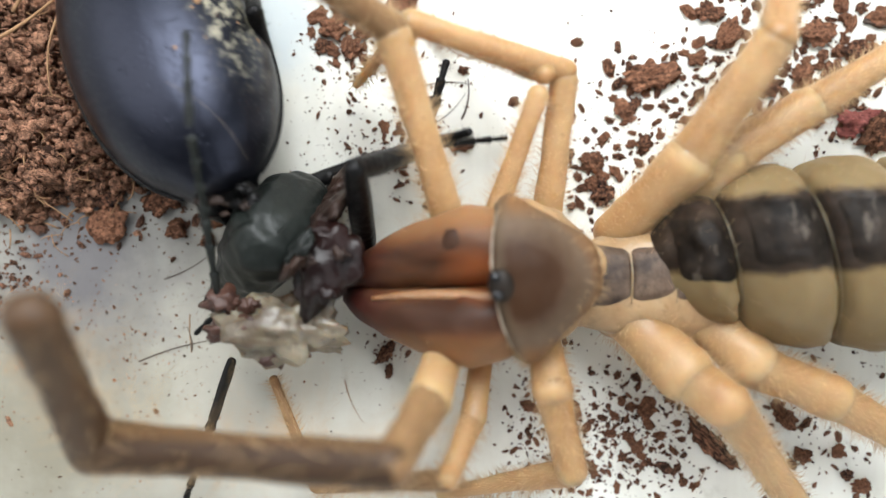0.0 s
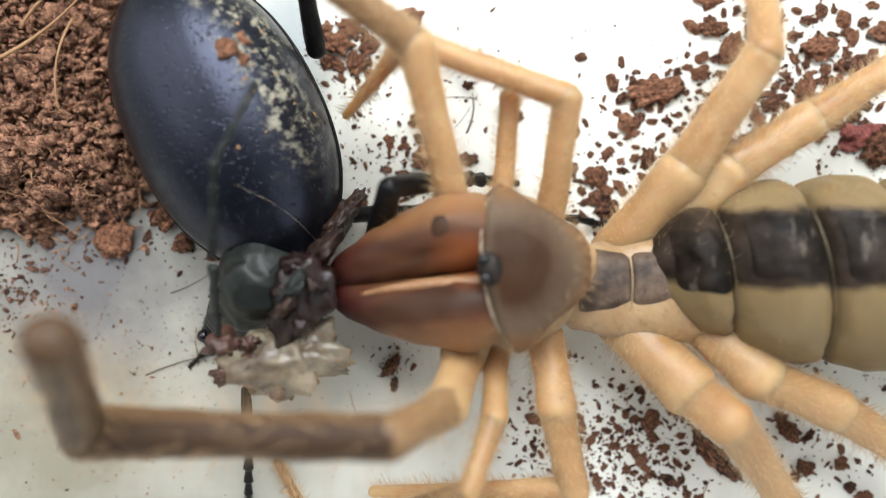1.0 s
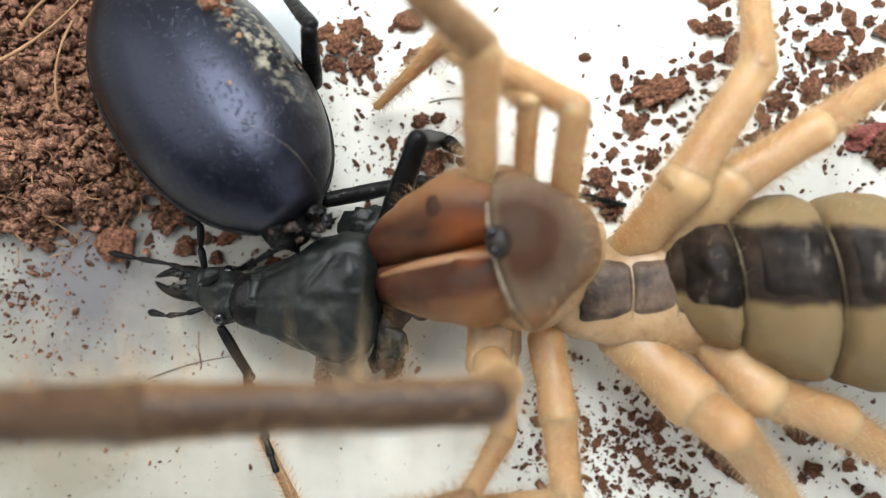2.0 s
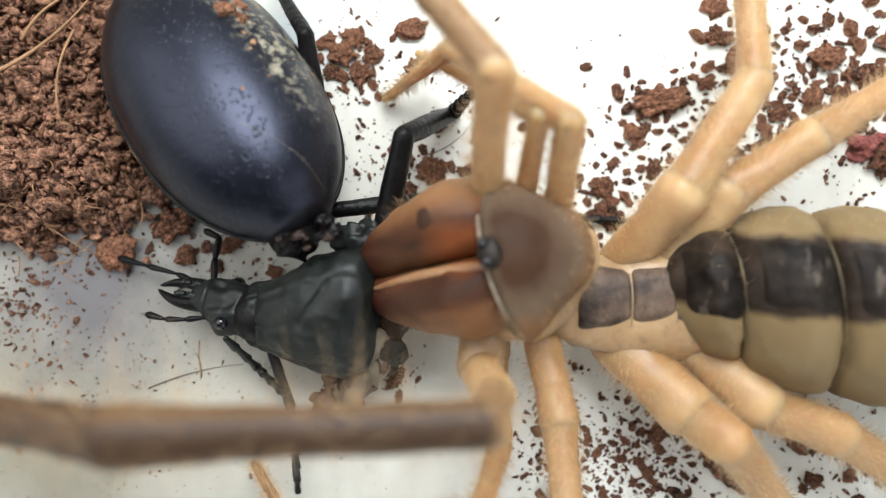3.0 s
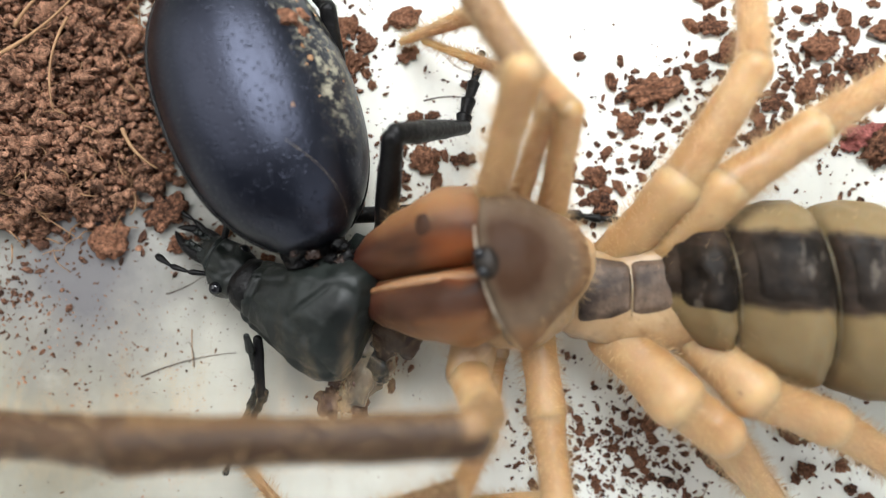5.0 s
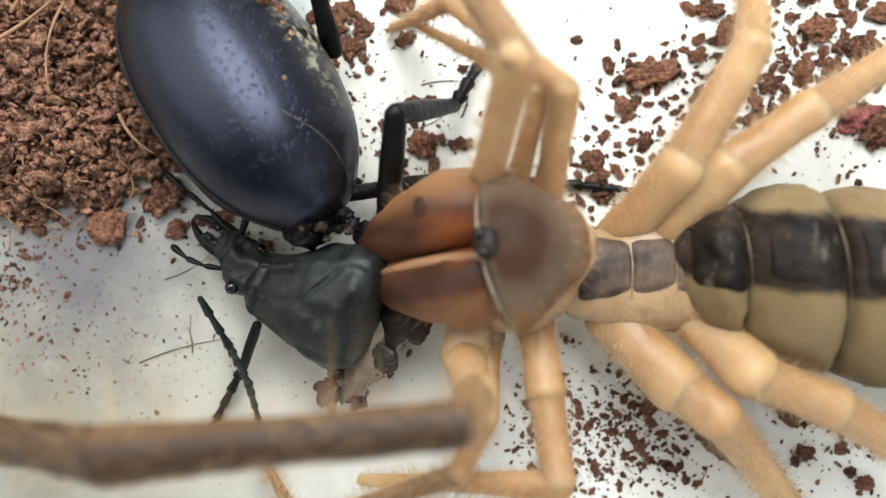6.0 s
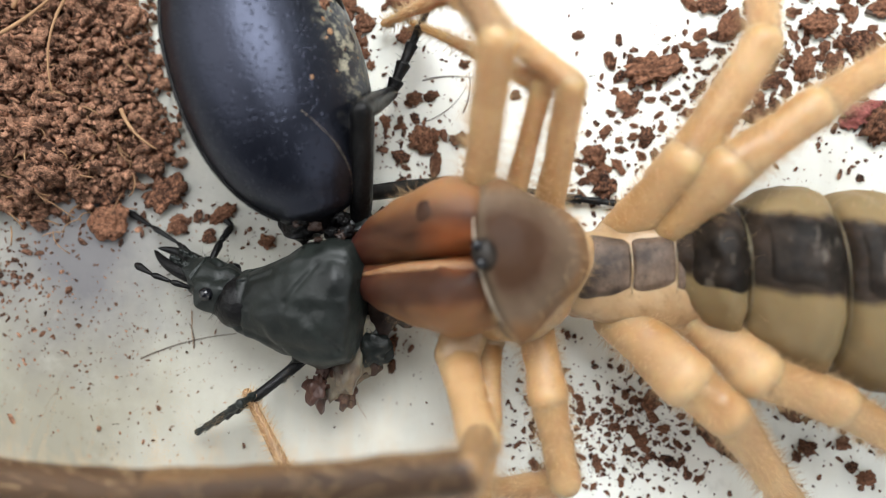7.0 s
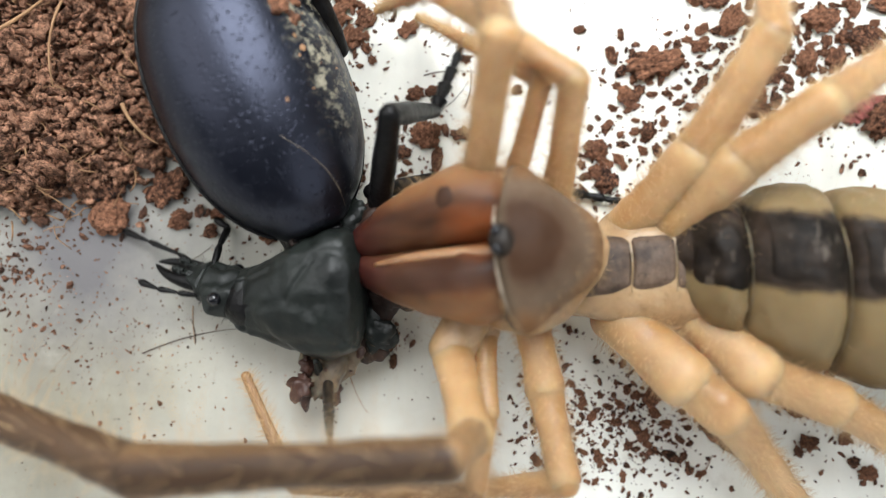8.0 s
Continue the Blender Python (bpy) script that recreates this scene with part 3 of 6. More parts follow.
    chain(owner, ["palp_thigh", "palp_shin"], far4, PEDIPALP_FAR_LENGTHS, (1.0, 1.05, 0.95), (SKIN, PALP_FAR), rng, 75, 1.5)
    near = chain(owner, ["palp_hip", "palp_thigh", "palp_shin", "palp_foot"], [PEDIPALP_NEAR_0, PEDIPALP_NEAR_1, PEDIPALP_NEAR_2, PEDIPALP_NEAR_3, PEDIPALP_NEAR_4],
          PEDIPALP_NEAR_LENGTHS, (1.35, 1.2, 1.15, 1.5, 1.25), (SKIN, PALP_FAR, PALP, PALP_TIP), rng, 14, 2.6)
    # roots that join the near palp and foreleg to the breast
    under = [(x + 0.4, y - 0.6, z - 6.4) for x, y, z, _ in HEAD]
    chain(owner, ["palp_root"], [PEDIPALP_NEAR_0, under], (4.4,), (1.45, 1.7), (WAIST_SKIN,), rng, 30, 1.2)
    chain(owner, ["leg_root"], [LEG_ONE_NEAR_0, under], (4.0,), (0.95, 1.4), (WAIST_SKIN,), rng, 30, 1.0)
    # long feeling hairs that stand out from the near palp
    for seg, length in zip(near[2:], PEDIPALP_NEAR_LENGTHS[2:]):
        k = 40 if length > 12 else 22
        along = rng.uniform(0.5, length, k)
        side = np.where(rng.random(k) < 0.8, -1.0, 1.0)
        way = np.stack([rng.normal(0, 0.18, k), side, rng.normal(-0.2, 0.4, k)], 1)
        piece("long_bristles", hairs(np.stack([along, side * 0.9, 0 * along], 1), way, rng.uniform(2.5, 7.0, k), 0.018), HAIR, seg, "long pale feeling hairs")
    for tables, lengths, radii, hair in (
            ([LEG_ONE_FAR_0, LEG_ONE_FAR_1, LEG_ONE_FAR_2, LEG_ONE_FAR_3], LEG_ONE_FAR_LENGTHS, (0.75, 0.62, 0.45, 0.22), 35),
            ([LEG_TWO_FAR_0, LEG_TWO_FAR_1, LEG_TWO_FAR_2, LEG_TWO_FAR_3], LEG_TWO_FAR_LENGTHS, (1.05, 0.82, 0.72, 0.25), 35),
            ([LEG_THREE_FAR_0, LEG_THREE_FAR_1, LEG_THREE_FAR_2, LEG_THREE_FAR_3], LEG_THREE_FAR_LENGTHS, (1.5, 1.65, 1.1, 0.95), 50),
            ([LEG_FOUR_FAR_0, LEG_FOUR_FAR_1, LEG_FOUR_FAR_2, LEG_FOUR_FAR_3], LEG_FOUR_FAR_LENGTHS, (1.4, 1.5, 1.2, 0.95), 50),
            ([LEG_FOUR_NEAR_0, LEG_FOUR_NEAR_1, LEG_FOUR_NEAR_2, LEG_FOUR_NEAR_3], LEG_FOUR_NEAR_LENGTHS, (1.8, 1.65, 1.35, 1.1), 50),
            ([LEG_THREE_NEAR_0, LEG_THREE_NEAR_1, LEG_THREE_NEAR_2, LEG_THREE_NEAR_3], LEG_THREE_NEAR_LENGTHS, (1.95, 1.8, 1.35, 1.0), 50),
            ([LEG_TWO_NEAR_0, LEG_TWO_NEAR_1, LEG_TWO_NEAR_2, LEG_TWO_NEAR_3], LEG_TWO_NEAR_LENGTHS, (1.2, 1.25, 0.95, 0.35), 40),
            ([LEG_ONE_NEAR_0, LEG_ONE_NEAR_1, LEG_ONE_NEAR_2, LEG_ONE_NEAR_3, LEG_ONE_NEAR_4], LEG_ONE_NEAR_LENGTHS, (0.9, 0.8, 0.65, 0.5, 0.3), 40)):
        names = ["leg_hip", "leg_thigh", "leg_shin", "leg_foot"][4 - len(lengths):]
        chain(owner, names, tables, lengths, radii, (SKIN, SKIN, PALP_FAR, PALP_FAR) if len(lengths) == 4 else (SKIN,) * 3, rng, hair * 3, 1.1)


# ---- the ground beetle ----
def ground_beetle():
    rng = np.random.default_rng(23)
    owner = base_of("ground_beetle", BEETLE[0], BEETLE[1], "torn black ground beetle with dusty blue-black wing cases", "beetle")

    # wing cases: built along x, rear end towards +x, then turned to lie along y
    half = 10.2
    stations = []
    for s in (-1.0, -0.965, -0.9, -0.75, -0.5, -0.2, 0.1, 0.4, 0.65, 0.85, 0.96, 1.0):
        e = max(0.0, 1 - abs(s) ** 2.3) ** 0.52
        if s < -0.7:
            e = max(e, 0.33 * min(1, (s + 1.02) / 0.05))
        stations.append((s * half, 0, 0, 6.15 * e, 5.0 * e**0.75, 3.2 * e**0.8))
    v, f = body(stations, 72, 64, 2.05)
    v = np.stack([-v[:, 1], v[:, 0], v[:, 2]], 1)
    # the seam where both cases meet
    top = v[:, 2] > 0.3
    v[top, 2] -= 0.03 * np.exp(-((v[top, 0] / 0.05) ** 2))
    mid = np.array([np.mean([v[i, 0] for i in q]) for q in f])
    for want in (-1, 1):
        use = [q for q, k in zip(f, mid) if k * want > 0]
        order = {i: n for n, i in enumerate(sorted({i for q in use for i in q}))}
        cases = piece("wing_case", (v[sorted(order)], [tuple(order[i] for i in q) for q in use]), WING, owner,
                      "blue-black pitted wing case" if want < 0 else "blue-black pitted wing case with dried dust")
        MOVERS.append((cases, "case", WING_CASES))
    a = np.linspace(-2.75, 2.75, 90) + math.pi / 2
    edge = []
    for t in a:
        s = math.sin(t)
        e = max(0.0, 1 - abs(s) ** 2.3) ** 0.52
        edge.append((math.copysign(6.22 * e, math.cos(t)), s * half * 1.005, -0.15))
    piece("rim", tube(edge, 0.13, 8), BLACK, cases, "raised rim of the wing cases")
    # crumbs and dust that cling to one flank
    for i in range(26):
        x, y = rng.normal(3.6, 0.8), rng.normal(1.0, 2.6)
        if i < 3:
            x, y = (2.3, 2.9, 3.4)[i], (3.1, 2.2, 3.4)[i]
        e = max(0.02, 1 - (x / 6.15) ** 2 - (abs(y) / half) ** 2.3)
        z = 5.0 * e**0.55
        vv, ff = lump(i + 40, 2, 0.6)
        r = (0.75, 0.5, 0.55)[i] if i < 3 else rng.uniform(0.10, 0.26)
        piece("stuck_crumb", (vv * r + (x, y, z - 0.15 * r), ff), SOIL if i < 9 else FIBRE, cases, smooth=False)
    # a loose strand across the cases
    s = np.linspace(0, 1, 16)
    x, y = -0.7 + 2.6 * s + 0.6 * np.sin(3 * s), -4.2 - 5.4 * s
    e = np.maximum(0.05, 1 - abs(y / half) ** 2.3) ** 0.52
    z = 5.0 * e**0.75 * np.maximum(0.02, 1 - abs(x / (6.15 * e)) ** 2.05) ** 0.49 + 0.05
    piece("strand", tube(np.stack([x, y, z], 1), 0.009, 6), RIM, cases, "pale loose strand")
    belly = body([(-9.0, 0, -1.2, 2.5, 1.6, 1.6), (-5.0, 0, -1.8, 5.0, 2.0, 2.2), (2.0, 0, -1.8, 5.3, 2.0, 2.4), (7.5, 0, -1.5, 3.5, 1.6, 1.9), (9.4, 0, -1.0, 1.2, 0.8, 0.8)], 32, 24)
    piece("belly", (np.stack([-belly[0][:, 1], belly[0][:, 0], belly[0][:, 2]], 1), belly[1]), BLACK, cases, "black belly")
    # broken neck stump
    stump = body([(-11.2, 0.4, -1.2, 0.8, 0.6, 0.8), (-10.6, 0.2, -1.0, 1.5, 1.0, 1.2), (-9.8, 0, -0.8, 2.1, 1.5, 1.6), (-8.8, 0, -0.5, 2.5, 1.7, 1.6)], 36, 30, 2.2, rough=0.75, seed=9)
    piece("stump", (np.stack([-stump[0][:, 1], stump[0][:, 0], stump[0][:, 2]], 1), stump[1]), BLACK, cases, "jagged torn neck stump")
    for i in range(18):
        vv, ff = lump(i + 70, 3, 0.9, (1.0, 0.7, 0.5), 1.9)
        piece("flesh_scrap", (vv * rng.uniform(0.2, 0.6) + (rng.uniform(-1.6, 1.9), rng.uniform(-11.6, -9.9), rng.uniform(-0.4, 0.9)), ff), TORN if i % 2 else BLACK, cases, "torn scrap at the neck")

    # fore body: heading along -x
    plate = body([(4.7, 0.3, 0.0, 2.8, 1.6, 1.2), (4.3, 0.3, 0.1, 3.7, 2.5, 1.8), (3.0, 0.2, 0, 4.25, 3.1, 2.2), (1.1, 0.0, 0, 3.85, 3.0, 2.3), (-0.9, -0.35, 0, 3.0, 2.5, 2.2), (-2.6, -0.6, -0.1, 2.3, 2.0, 1.9), (-3.6, -0.6, -0.1, 2.0, 1.7, 1.7), (-4.0, -0.6, -0.2, 1.5, 1.2, 1.3)], 96, 90, 2.3, rough=0.2, seed=4)
    v = plate[0]
    up = v[:, 2] > 0.3
    x, y = v[up, 0], v[up, 1] - np.interp(v[up, 0], (-2.6, 3.0), (-0.6, 0.2))
    out = abs(y) / np.interp(x, (-4.0, -0.9, 1.1, 2.8, 4.5), (1.7, 3.0, 3.85, 4.25, 3.9))
    dent = 0.16 * np.exp(-((y / 0.12) ** 2)) + 0.12 * np.exp(-(((out - 0.70) / 0.07) ** 2)) - 0.06 * np.exp(-(((out - 0.84) / 0.09) ** 2))
    dent += 0.20 * np.exp(-(((x - 0.3 - 0.7 * y) / 0.16) ** 2)) * (y > 0.2) * (out < 0.7) + 0.22 * np.exp(-(((x - 1.6 + 0.9 * y) / 0.2) ** 2)) * (y < -0.2) * (out < 0.7)
    dent += 0.18 * np.exp(-(((x + 2.9) / 0.22) ** 2))
    v[up, 2] -= dent
    fore = piece("neck_shield", plate, DULL, owner, "dull black neck shield")
    MOVERS.append((fore, "fore", (FORE_PLACES, FORE_TURNS)))
    v, f = lump(141, 4, 0.25, (1.25, 1.0, 0.8))
    piece("hip_socket", (v * 0.85 + (1.3, 2.9, 0.9), f), BLACK, fore, "glossy black hip socket")

    # head and neck, shifted along the shield to fit the camera's view
    neck = body([(-2.6, -0.6, -0.2, 1.3, 1.2, 1.2), (-3.6, -0.6, -0.1, 1.75, 1.6, 1.5), (-4.6, -0.55, -0.1, 1.9, 1.75, 1.6), (-5.4, -0.5, -0.1, 1.6, 1.4, 1.4), (-5.7, -0.5, -0.1, 1.2, 1.0, 1.1)], 48, 40, 2.1, rough=0.12, seed=8)
    face = body([(-5.0, -0.5, -0.2, 1.3, 1.0, 1.2), (-5.5, -0.5, -0.1, 1.75, 1.35, 1.4), (-6.3, -0.45, -0.1, 1.85, 1.4, 1.4), (-7.2, -0.3, -0.1, 1.5, 1.2, 1.2), (-8.1, -0.1, -0.2, 1.25, 0.85, 1.0), (-8.9, 0.1, -0.35, 0.95, 0.6, 0.8), (-9.3, 0.15, -0.4, 0.6, 0.4, 0.5)], 56, 60, 2.3, rough=0.3, seed=8)
    v = face[0]
    up = v[:, 2] > 0.2
    for side in (1, -1):
        v[up, 2] -= 0.35 * np.exp(-(((v[up, 0] + 7.0) / 0.75) ** 2) - ((v[up, 1] + 0.3 - 0.75 * side) / 0.28) ** 2)
    v[up, 2] -= 0.25 * np.exp(-(((v[up, 0] + 8.0) / 0.13) ** 2))
    head = piece("head", face, DULL, owner, "black beetle head with bulging eyes")
    MOVERS.append((head, "beetle_head", (FORE_PLACES, FORE_TURNS, HEAD_REACH)))
    piece("neck", neck, BLACK, head, "round glossy black neck")
    for side in (1, -1):
        v, f = lump(3, 3, 0.0, (1, 1, 1))
        piece("eye", (v * 0.46 + (-6.2, 1.55 * side - 0.5, 0.55), f), EYE, head, "bulging black eye")
        s = np.linspace(0, 1, 16)
        piece("mandible", tube(np.stack([-8.4 - 3.4 * s, 0.1 + side * (0.62 + 0.30 * np.sin(2.6 * s) - 0.62 * s**2), -0.4 - 0.2 * s], 1), 0.50 * (1 - s) ** 0.6 + 0.05, 12), BLACK, head, "curved black mandible")
        for x0 in (-9.2, -9.9):
            v, f = lump(int(70 - 9 * x0), 3, 0.8, (1.0, 0.6, 0.6), 1.8)
            piece("mouth_part", (v * 0.42 + (x0, 0.1 + 0.45 * side, 0.0), f), DULL, head, "ragged black mouth part")
        # palps of three joints
        pts = [(-7.6, -1.3, -0.5), (-8.9, -2.0, -0.2), (-10.2, -2.3, -0.2), (-11.6, -2.2, -0.3)]
        if side > 0:
            pts = [(-8.6, 0.8, -0.4), (-10.9, 1.2, -0.2), (-13.2, 1.3, -0.2), (-15.4, 1.5, -0.3)]
        for a, b, r0, r1 in zip(pts, pts[1:], (0.13, 0.13, 0.13), (0.22, 0.22, 0.27)):
            a, b = np.array(a), np.array(b)
            piece("palp", tube([a, a + 0.15 * (b - a), a + 0.8 * (b - a), b], [r0 * 0.6, r0, r1, r1 * 0.6], 10), BLACK, head, "jointed black palp")
    pts = [(-8.0, 0.9, 0.2), (-8.4, 2.4, 0.8), (-8.6, 3.9, 1.2), (-9.8, 4.2, 1.2)]
    for a, b in zip(pts, pts[1:]):
        a, b = np.array(a), np.array(b)
        piece("palp", tube([a, a + 0.15 * (b - a), a + 0.8 * (b - a), b], [0.14, 0.22, 0.27, 0.19], 10), BLACK, head, "jointed black palp")
    piece("bristles", skin_hairs(rng, face, 160, 0.7, (-0.4, 0, 0), None, 0.016), BLACK, head)

    # what is left of the torn thorax
    for i, (r, p) in enumerate(((1.9, (4.7, 4.0, -1.2)), (1.5, (3.4, 4.6, -1.2)), (1.4, (5.9, 2.8, -1.2)), (1.3, (5.9, 5.2, -1.3)), (1.3, (5.2, -2.6, -1.4)), (1.0, (4.8, -3.7, -1.6)), (1.6, (6.0, 0.2, -1.4)))):
        v, f = lump(i + 130, 4, 0.5, grain=1.3)
        piece("torn_thorax", (v * (r, r, 0.6 * r) + p, f), DULL if i % 3 == 1 else TORN, fore, "torn blackish brown thorax")

    # dark torn inside between the neck shield and the jaws
    v, f = lump(171, 4, 0.5, (0.88, 1.3, 0.6), 1.4)
    gut = piece("torn_inside", (v * 2.05, f), GUT, owner, "dark red torn inside of the thorax")
    MOVERS.append((gut, "flesh", TORN_INSIDE))
    for i, (r, p) in enumerate(((0.7, (-0.4, 2.0, 0.9)), (0.5, (0.9, 1.0, 1.0)), (0.6, (0.6, -1.4, 0.8)), (0.45, (-0.8, 0.3, 1.2)))):
        v, f = lump(i + 180, 3, 0.9, (1, 0.7, 0.6), 1.7)
        piece("flesh_scrap", (v * r + p, f), TORN if i % 2 else GUT, gut, "torn scrap of flesh")

    # flesh hanging from the fore body
    v, f = lump(5, 4, 0.65, (1.7, 1.1, 0.7), 1.5)
    for i, p in enumerate(v):
        v[i] = p * (1.95 + 0.2 * noise.noise(Vector(p * 3.1)) + 0.12 * noise.noise(Vector(p * 9)))
    flesh = piece("torn_flesh", (v, f), FLESH_WHITE, owner, "torn whitish flesh")
    MOVERS.append((flesh, "flesh", FLESH))
    for i, (r, p) in enumerate(((0.9, (-3.9, 1.1, 0.4)), (0.8, (-3.9, -0.7, 0.3)), (0.75, (-2.2, -0.2, 0.7)), (0.6, (-2.3, 1.1, 0.6)), (0.8, (-0.6, -1.9, 0)), (0.6, (1.0, -1.6, 0.1)), (0.5, (-1.9, -1.6, 0.3)))):
        v, f = lump(i + 90, 3, 0.95, (1, 0.8, 0.6), 1.7)
        piece("flesh_scrap", (v * r + p, f), FLESH_RED, flesh, "brown scrap of torn flesh")

    # legs and feeler
    chain(owner, ["thigh", "shin", "foot"], [FORELEG_FAR_0, FORELEG_FAR_1, FORELEG_FAR_2, FORELEG_FAR_3], FORELEG_FAR_LENGTHS, (0.60, 0.62, 0.42, 0.20), (BLACK,) * 3, rng, 40, 0.6, -0.3, (0, 0, 5))
    chain(owner, ["thigh", "shin", "foot"], [MIDLEG_FAR_0, MIDLEG_FAR_1, MIDLEG_FAR_2, MIDLEG_FAR_3], MIDLEG_FAR_LENGTHS, (0.50, 0.45, 0.28, 0.16), (BLACK,) * 3, rng, 14, 0.5, -0.15, (0, 0, 5))
    chain(owner, ["thigh", "shin"], [HINDLEG_FAR_0, HINDLEG_FAR_1, HINDLEG_FAR_2], HINDLEG_FAR_LENGTHS, (0.62, 0.5, 0.25), (BLACK,) * 2, rng, 14, 0.5, -0.15)
    chain(owner, ["thigh", "shin"], [FORELEG_NEAR_0, FORELEG_NEAR_1, FORELEG_NEAR_2], FORELEG_NEAR_LENGTHS, (0.30, 0.32, 0.2), (BLACK,) * 2, rng, 14, 0.4, -0.15, (0, 6))
    for seg in chain(owner, ["feeler"] * 3, [ANTENNA_0, ANTENNA_1, ANTENNA_2, ANTENNA_3], ANTENNA_LENGTHS, (0.28, 0.30, 0.27, 0.2), (DULL,) * 3, rng, 0, 0.3, 0.1, (3, 4, 4)):
        seg["label"] = "beaded black feeler"


# ---- soil ----
def heap_edge(x, y):
    """How far right the soil heap reaches about a place."""
    y += 2.6 * noise.noise(Vector((x * 0.3, y * 0.3, 2))) + 1.2 * noise.noise(Vector((x * 0.9, y * 0.9, 4)))
    return -19.0 - 3.2 * max(0.0, (y - 4.0) / 14.0) - (0.0 if y > 5.0 else (5.0 - y) * 5.0)


def heap_height(x, y):
    d = min(max(0.0, heap_edge(x, y) - x) / 9.0, 1.0)
    return 2.6 * d ** 0.7 * (0.7 + 0.5 * noise.noise(Vector((x * 0.2, y * 0.2, 3))))


def soil():
    rng = np.random.default_rng(5)
    forms = [lump(i, 2, 0.75) for i in range(10)]
    small = [lump(i + 20, 1, 0.5) for i in range(10)]

    # bed of the heap
    xs, ys = np.linspace(-60, -18, 85), np.linspace(-2, 34, 73)
    verts = []
    for x in xs:
        for y in ys:
            verts.append((x, y, max(-0.3, heap_height(x, y) - 0.35 + 0.35 * noise.noise(Vector((x, y, 0))))))
    n = len(ys)
    faces = [(i * n + j, (i + 1) * n + j, (i + 1) * n + j + 1, i * n + j + 1) for i in range(len(xs) - 1) for j in range(n - 1)]
    tagged(piece("soil_heap", (verts, faces), SOIL_MIX), "heaped brown coir soil", "soil", kind="stuff")
    places, radii = [], []
    while len(places) < 13000:
        x, y = rng.uniform(-50, -18), rng.uniform(-1, 30)
        over = x - heap_edge(x, y)
        if over > 0 and rng.random() > math.exp(-over / 0.7):
            continue
        r = rng.uniform(0.12, 0.36) if rng.random() < 0.88 else rng.uniform(0.36, 0.75) if rng.random() < 0.92 else rng.uniform(0.75, 1.1)
        places.append((x, y, max(0.5 * r, heap_height(x, y) * (1 + 0.45 * noise.noise(Vector((x * 0.8, y * 0.8, 7)))) + rng.uniform(-0.3, 0.8))))
        radii.append(r)
    strewn("heap_crumbs", places, radii, forms, rng, SOIL_MIX, "loose reddish brown coir crumbs", 1.0, 0.5)

    # fine specks strewn over the floor: middle, spread, count, size
    places, radii = [], []
    for x, y, sx, sy, count, size in (
            (-6.6, 15.0, 1.8, 1.8, 90, 0.22), (-3.2, 7.2, 2.0, 2.0, 110, 0.22), (-8.6, 10, 1.5, 5.0, 80, 0.09), (-7.5, 6.5, 1.5, 3.5, 60, 0.10),
            (0.5, 12.0, 3.0, 3.0, 40, 0.15), (14.5, 9.0, 3.0, 3.4, 70, 0.14), (20.5, 10.5, 3.0, 3.5, 60, 0.16), (25.5, 14.0, 4.0, 3.0, 90, 0.18),
            (29.0, 9.0, 3.0, 2.0, 60, 0.25), (12.6, -13.4, 3.3, 2.6, 420, 0.15), (7.0, -12.0, 1.6, 2.6, 130, 0.18), (15.0, -11.0, 3.0, 2.0, 60, 0.14),
            (26.5, -14.0, 3.0, 2.5, 60, 0.22), (29.0, -8.5, 2.0, 1.2, 24, 0.18), (11.0, 5.0, 2.0, 3.5, 70, 0.20), (-24.0, 2.6, 4.0, 1.2, 80, 0.30), (-29.0, 1.5, 2.0, 1.6, 40, 0.2),
            (-24.0, -7.5, 5.5, 6.0, 330, 0.085), (-30.8, -2.5, 1.2, 1.6, 60, 0.22), (-15.0, -5.0, 5.0, 3.0, 60, 0.08), (-14.0, 0.5, 2.5, 1.6, 45, 0.14), (-5.0, -8.0, 4.0, 4.0, 50, 0.085), (-29.0, -3.0, 2.0, 2.5, 40, 0.2), (-4.0, -7.0, 1.2, 0.8, 20, 0.2),
            (6.0, -9.0, 14.0, 7.0, 160, 0.075), (8.0, 12.0, 12.0, 5.0, 90, 0.07)):
        for _ in range(int(count * 1.6)):
            r = size * 0.6 * math.exp(rng.normal(0, 0.55))
            places.append((rng.normal(x, sx), rng.normal(y, sy), 0.25 * r))
            radii.append(r)
    strewn("soil_specks", places, radii, small, rng, SPECK, "fine dark soil specks on the floor", 0.7)

    places, radii = [], []
    for x, y, sx, sy, count, size in ((-24.0, -8.0, 5.0, 5.0, 240, 0.10), (-29.0, -3.0, 2.0, 5.0, 110, 0.13), (-16.0, -8.0, 4.0, 4.0, 60, 0.08), (27.0, 10.0, 4.0, 5.0, 120, 0.15)):
        for _ in range(count):
            r = size * 0.7 * math.exp(rng.normal(0, 0.5))
            places.append((rng.normal(x, sx), rng.normal(y, sy), 0.2 * r))
            radii.append(r)
    strewn("brown_specks", places, radii, small, rng, SOIL_MIX, "fine light brown coir specks on the floor", 0.6)

    # single crumbs: place, size, stretch, turn
    shapes = [mesh_of("soil_crumb", *lump(i + 30, 4, 0.75, grain=1.5), SOIL, True) for i in range(9)]
    pink = mesh_of("scrap", *lump(50, 4, 0.9), PINK, True)
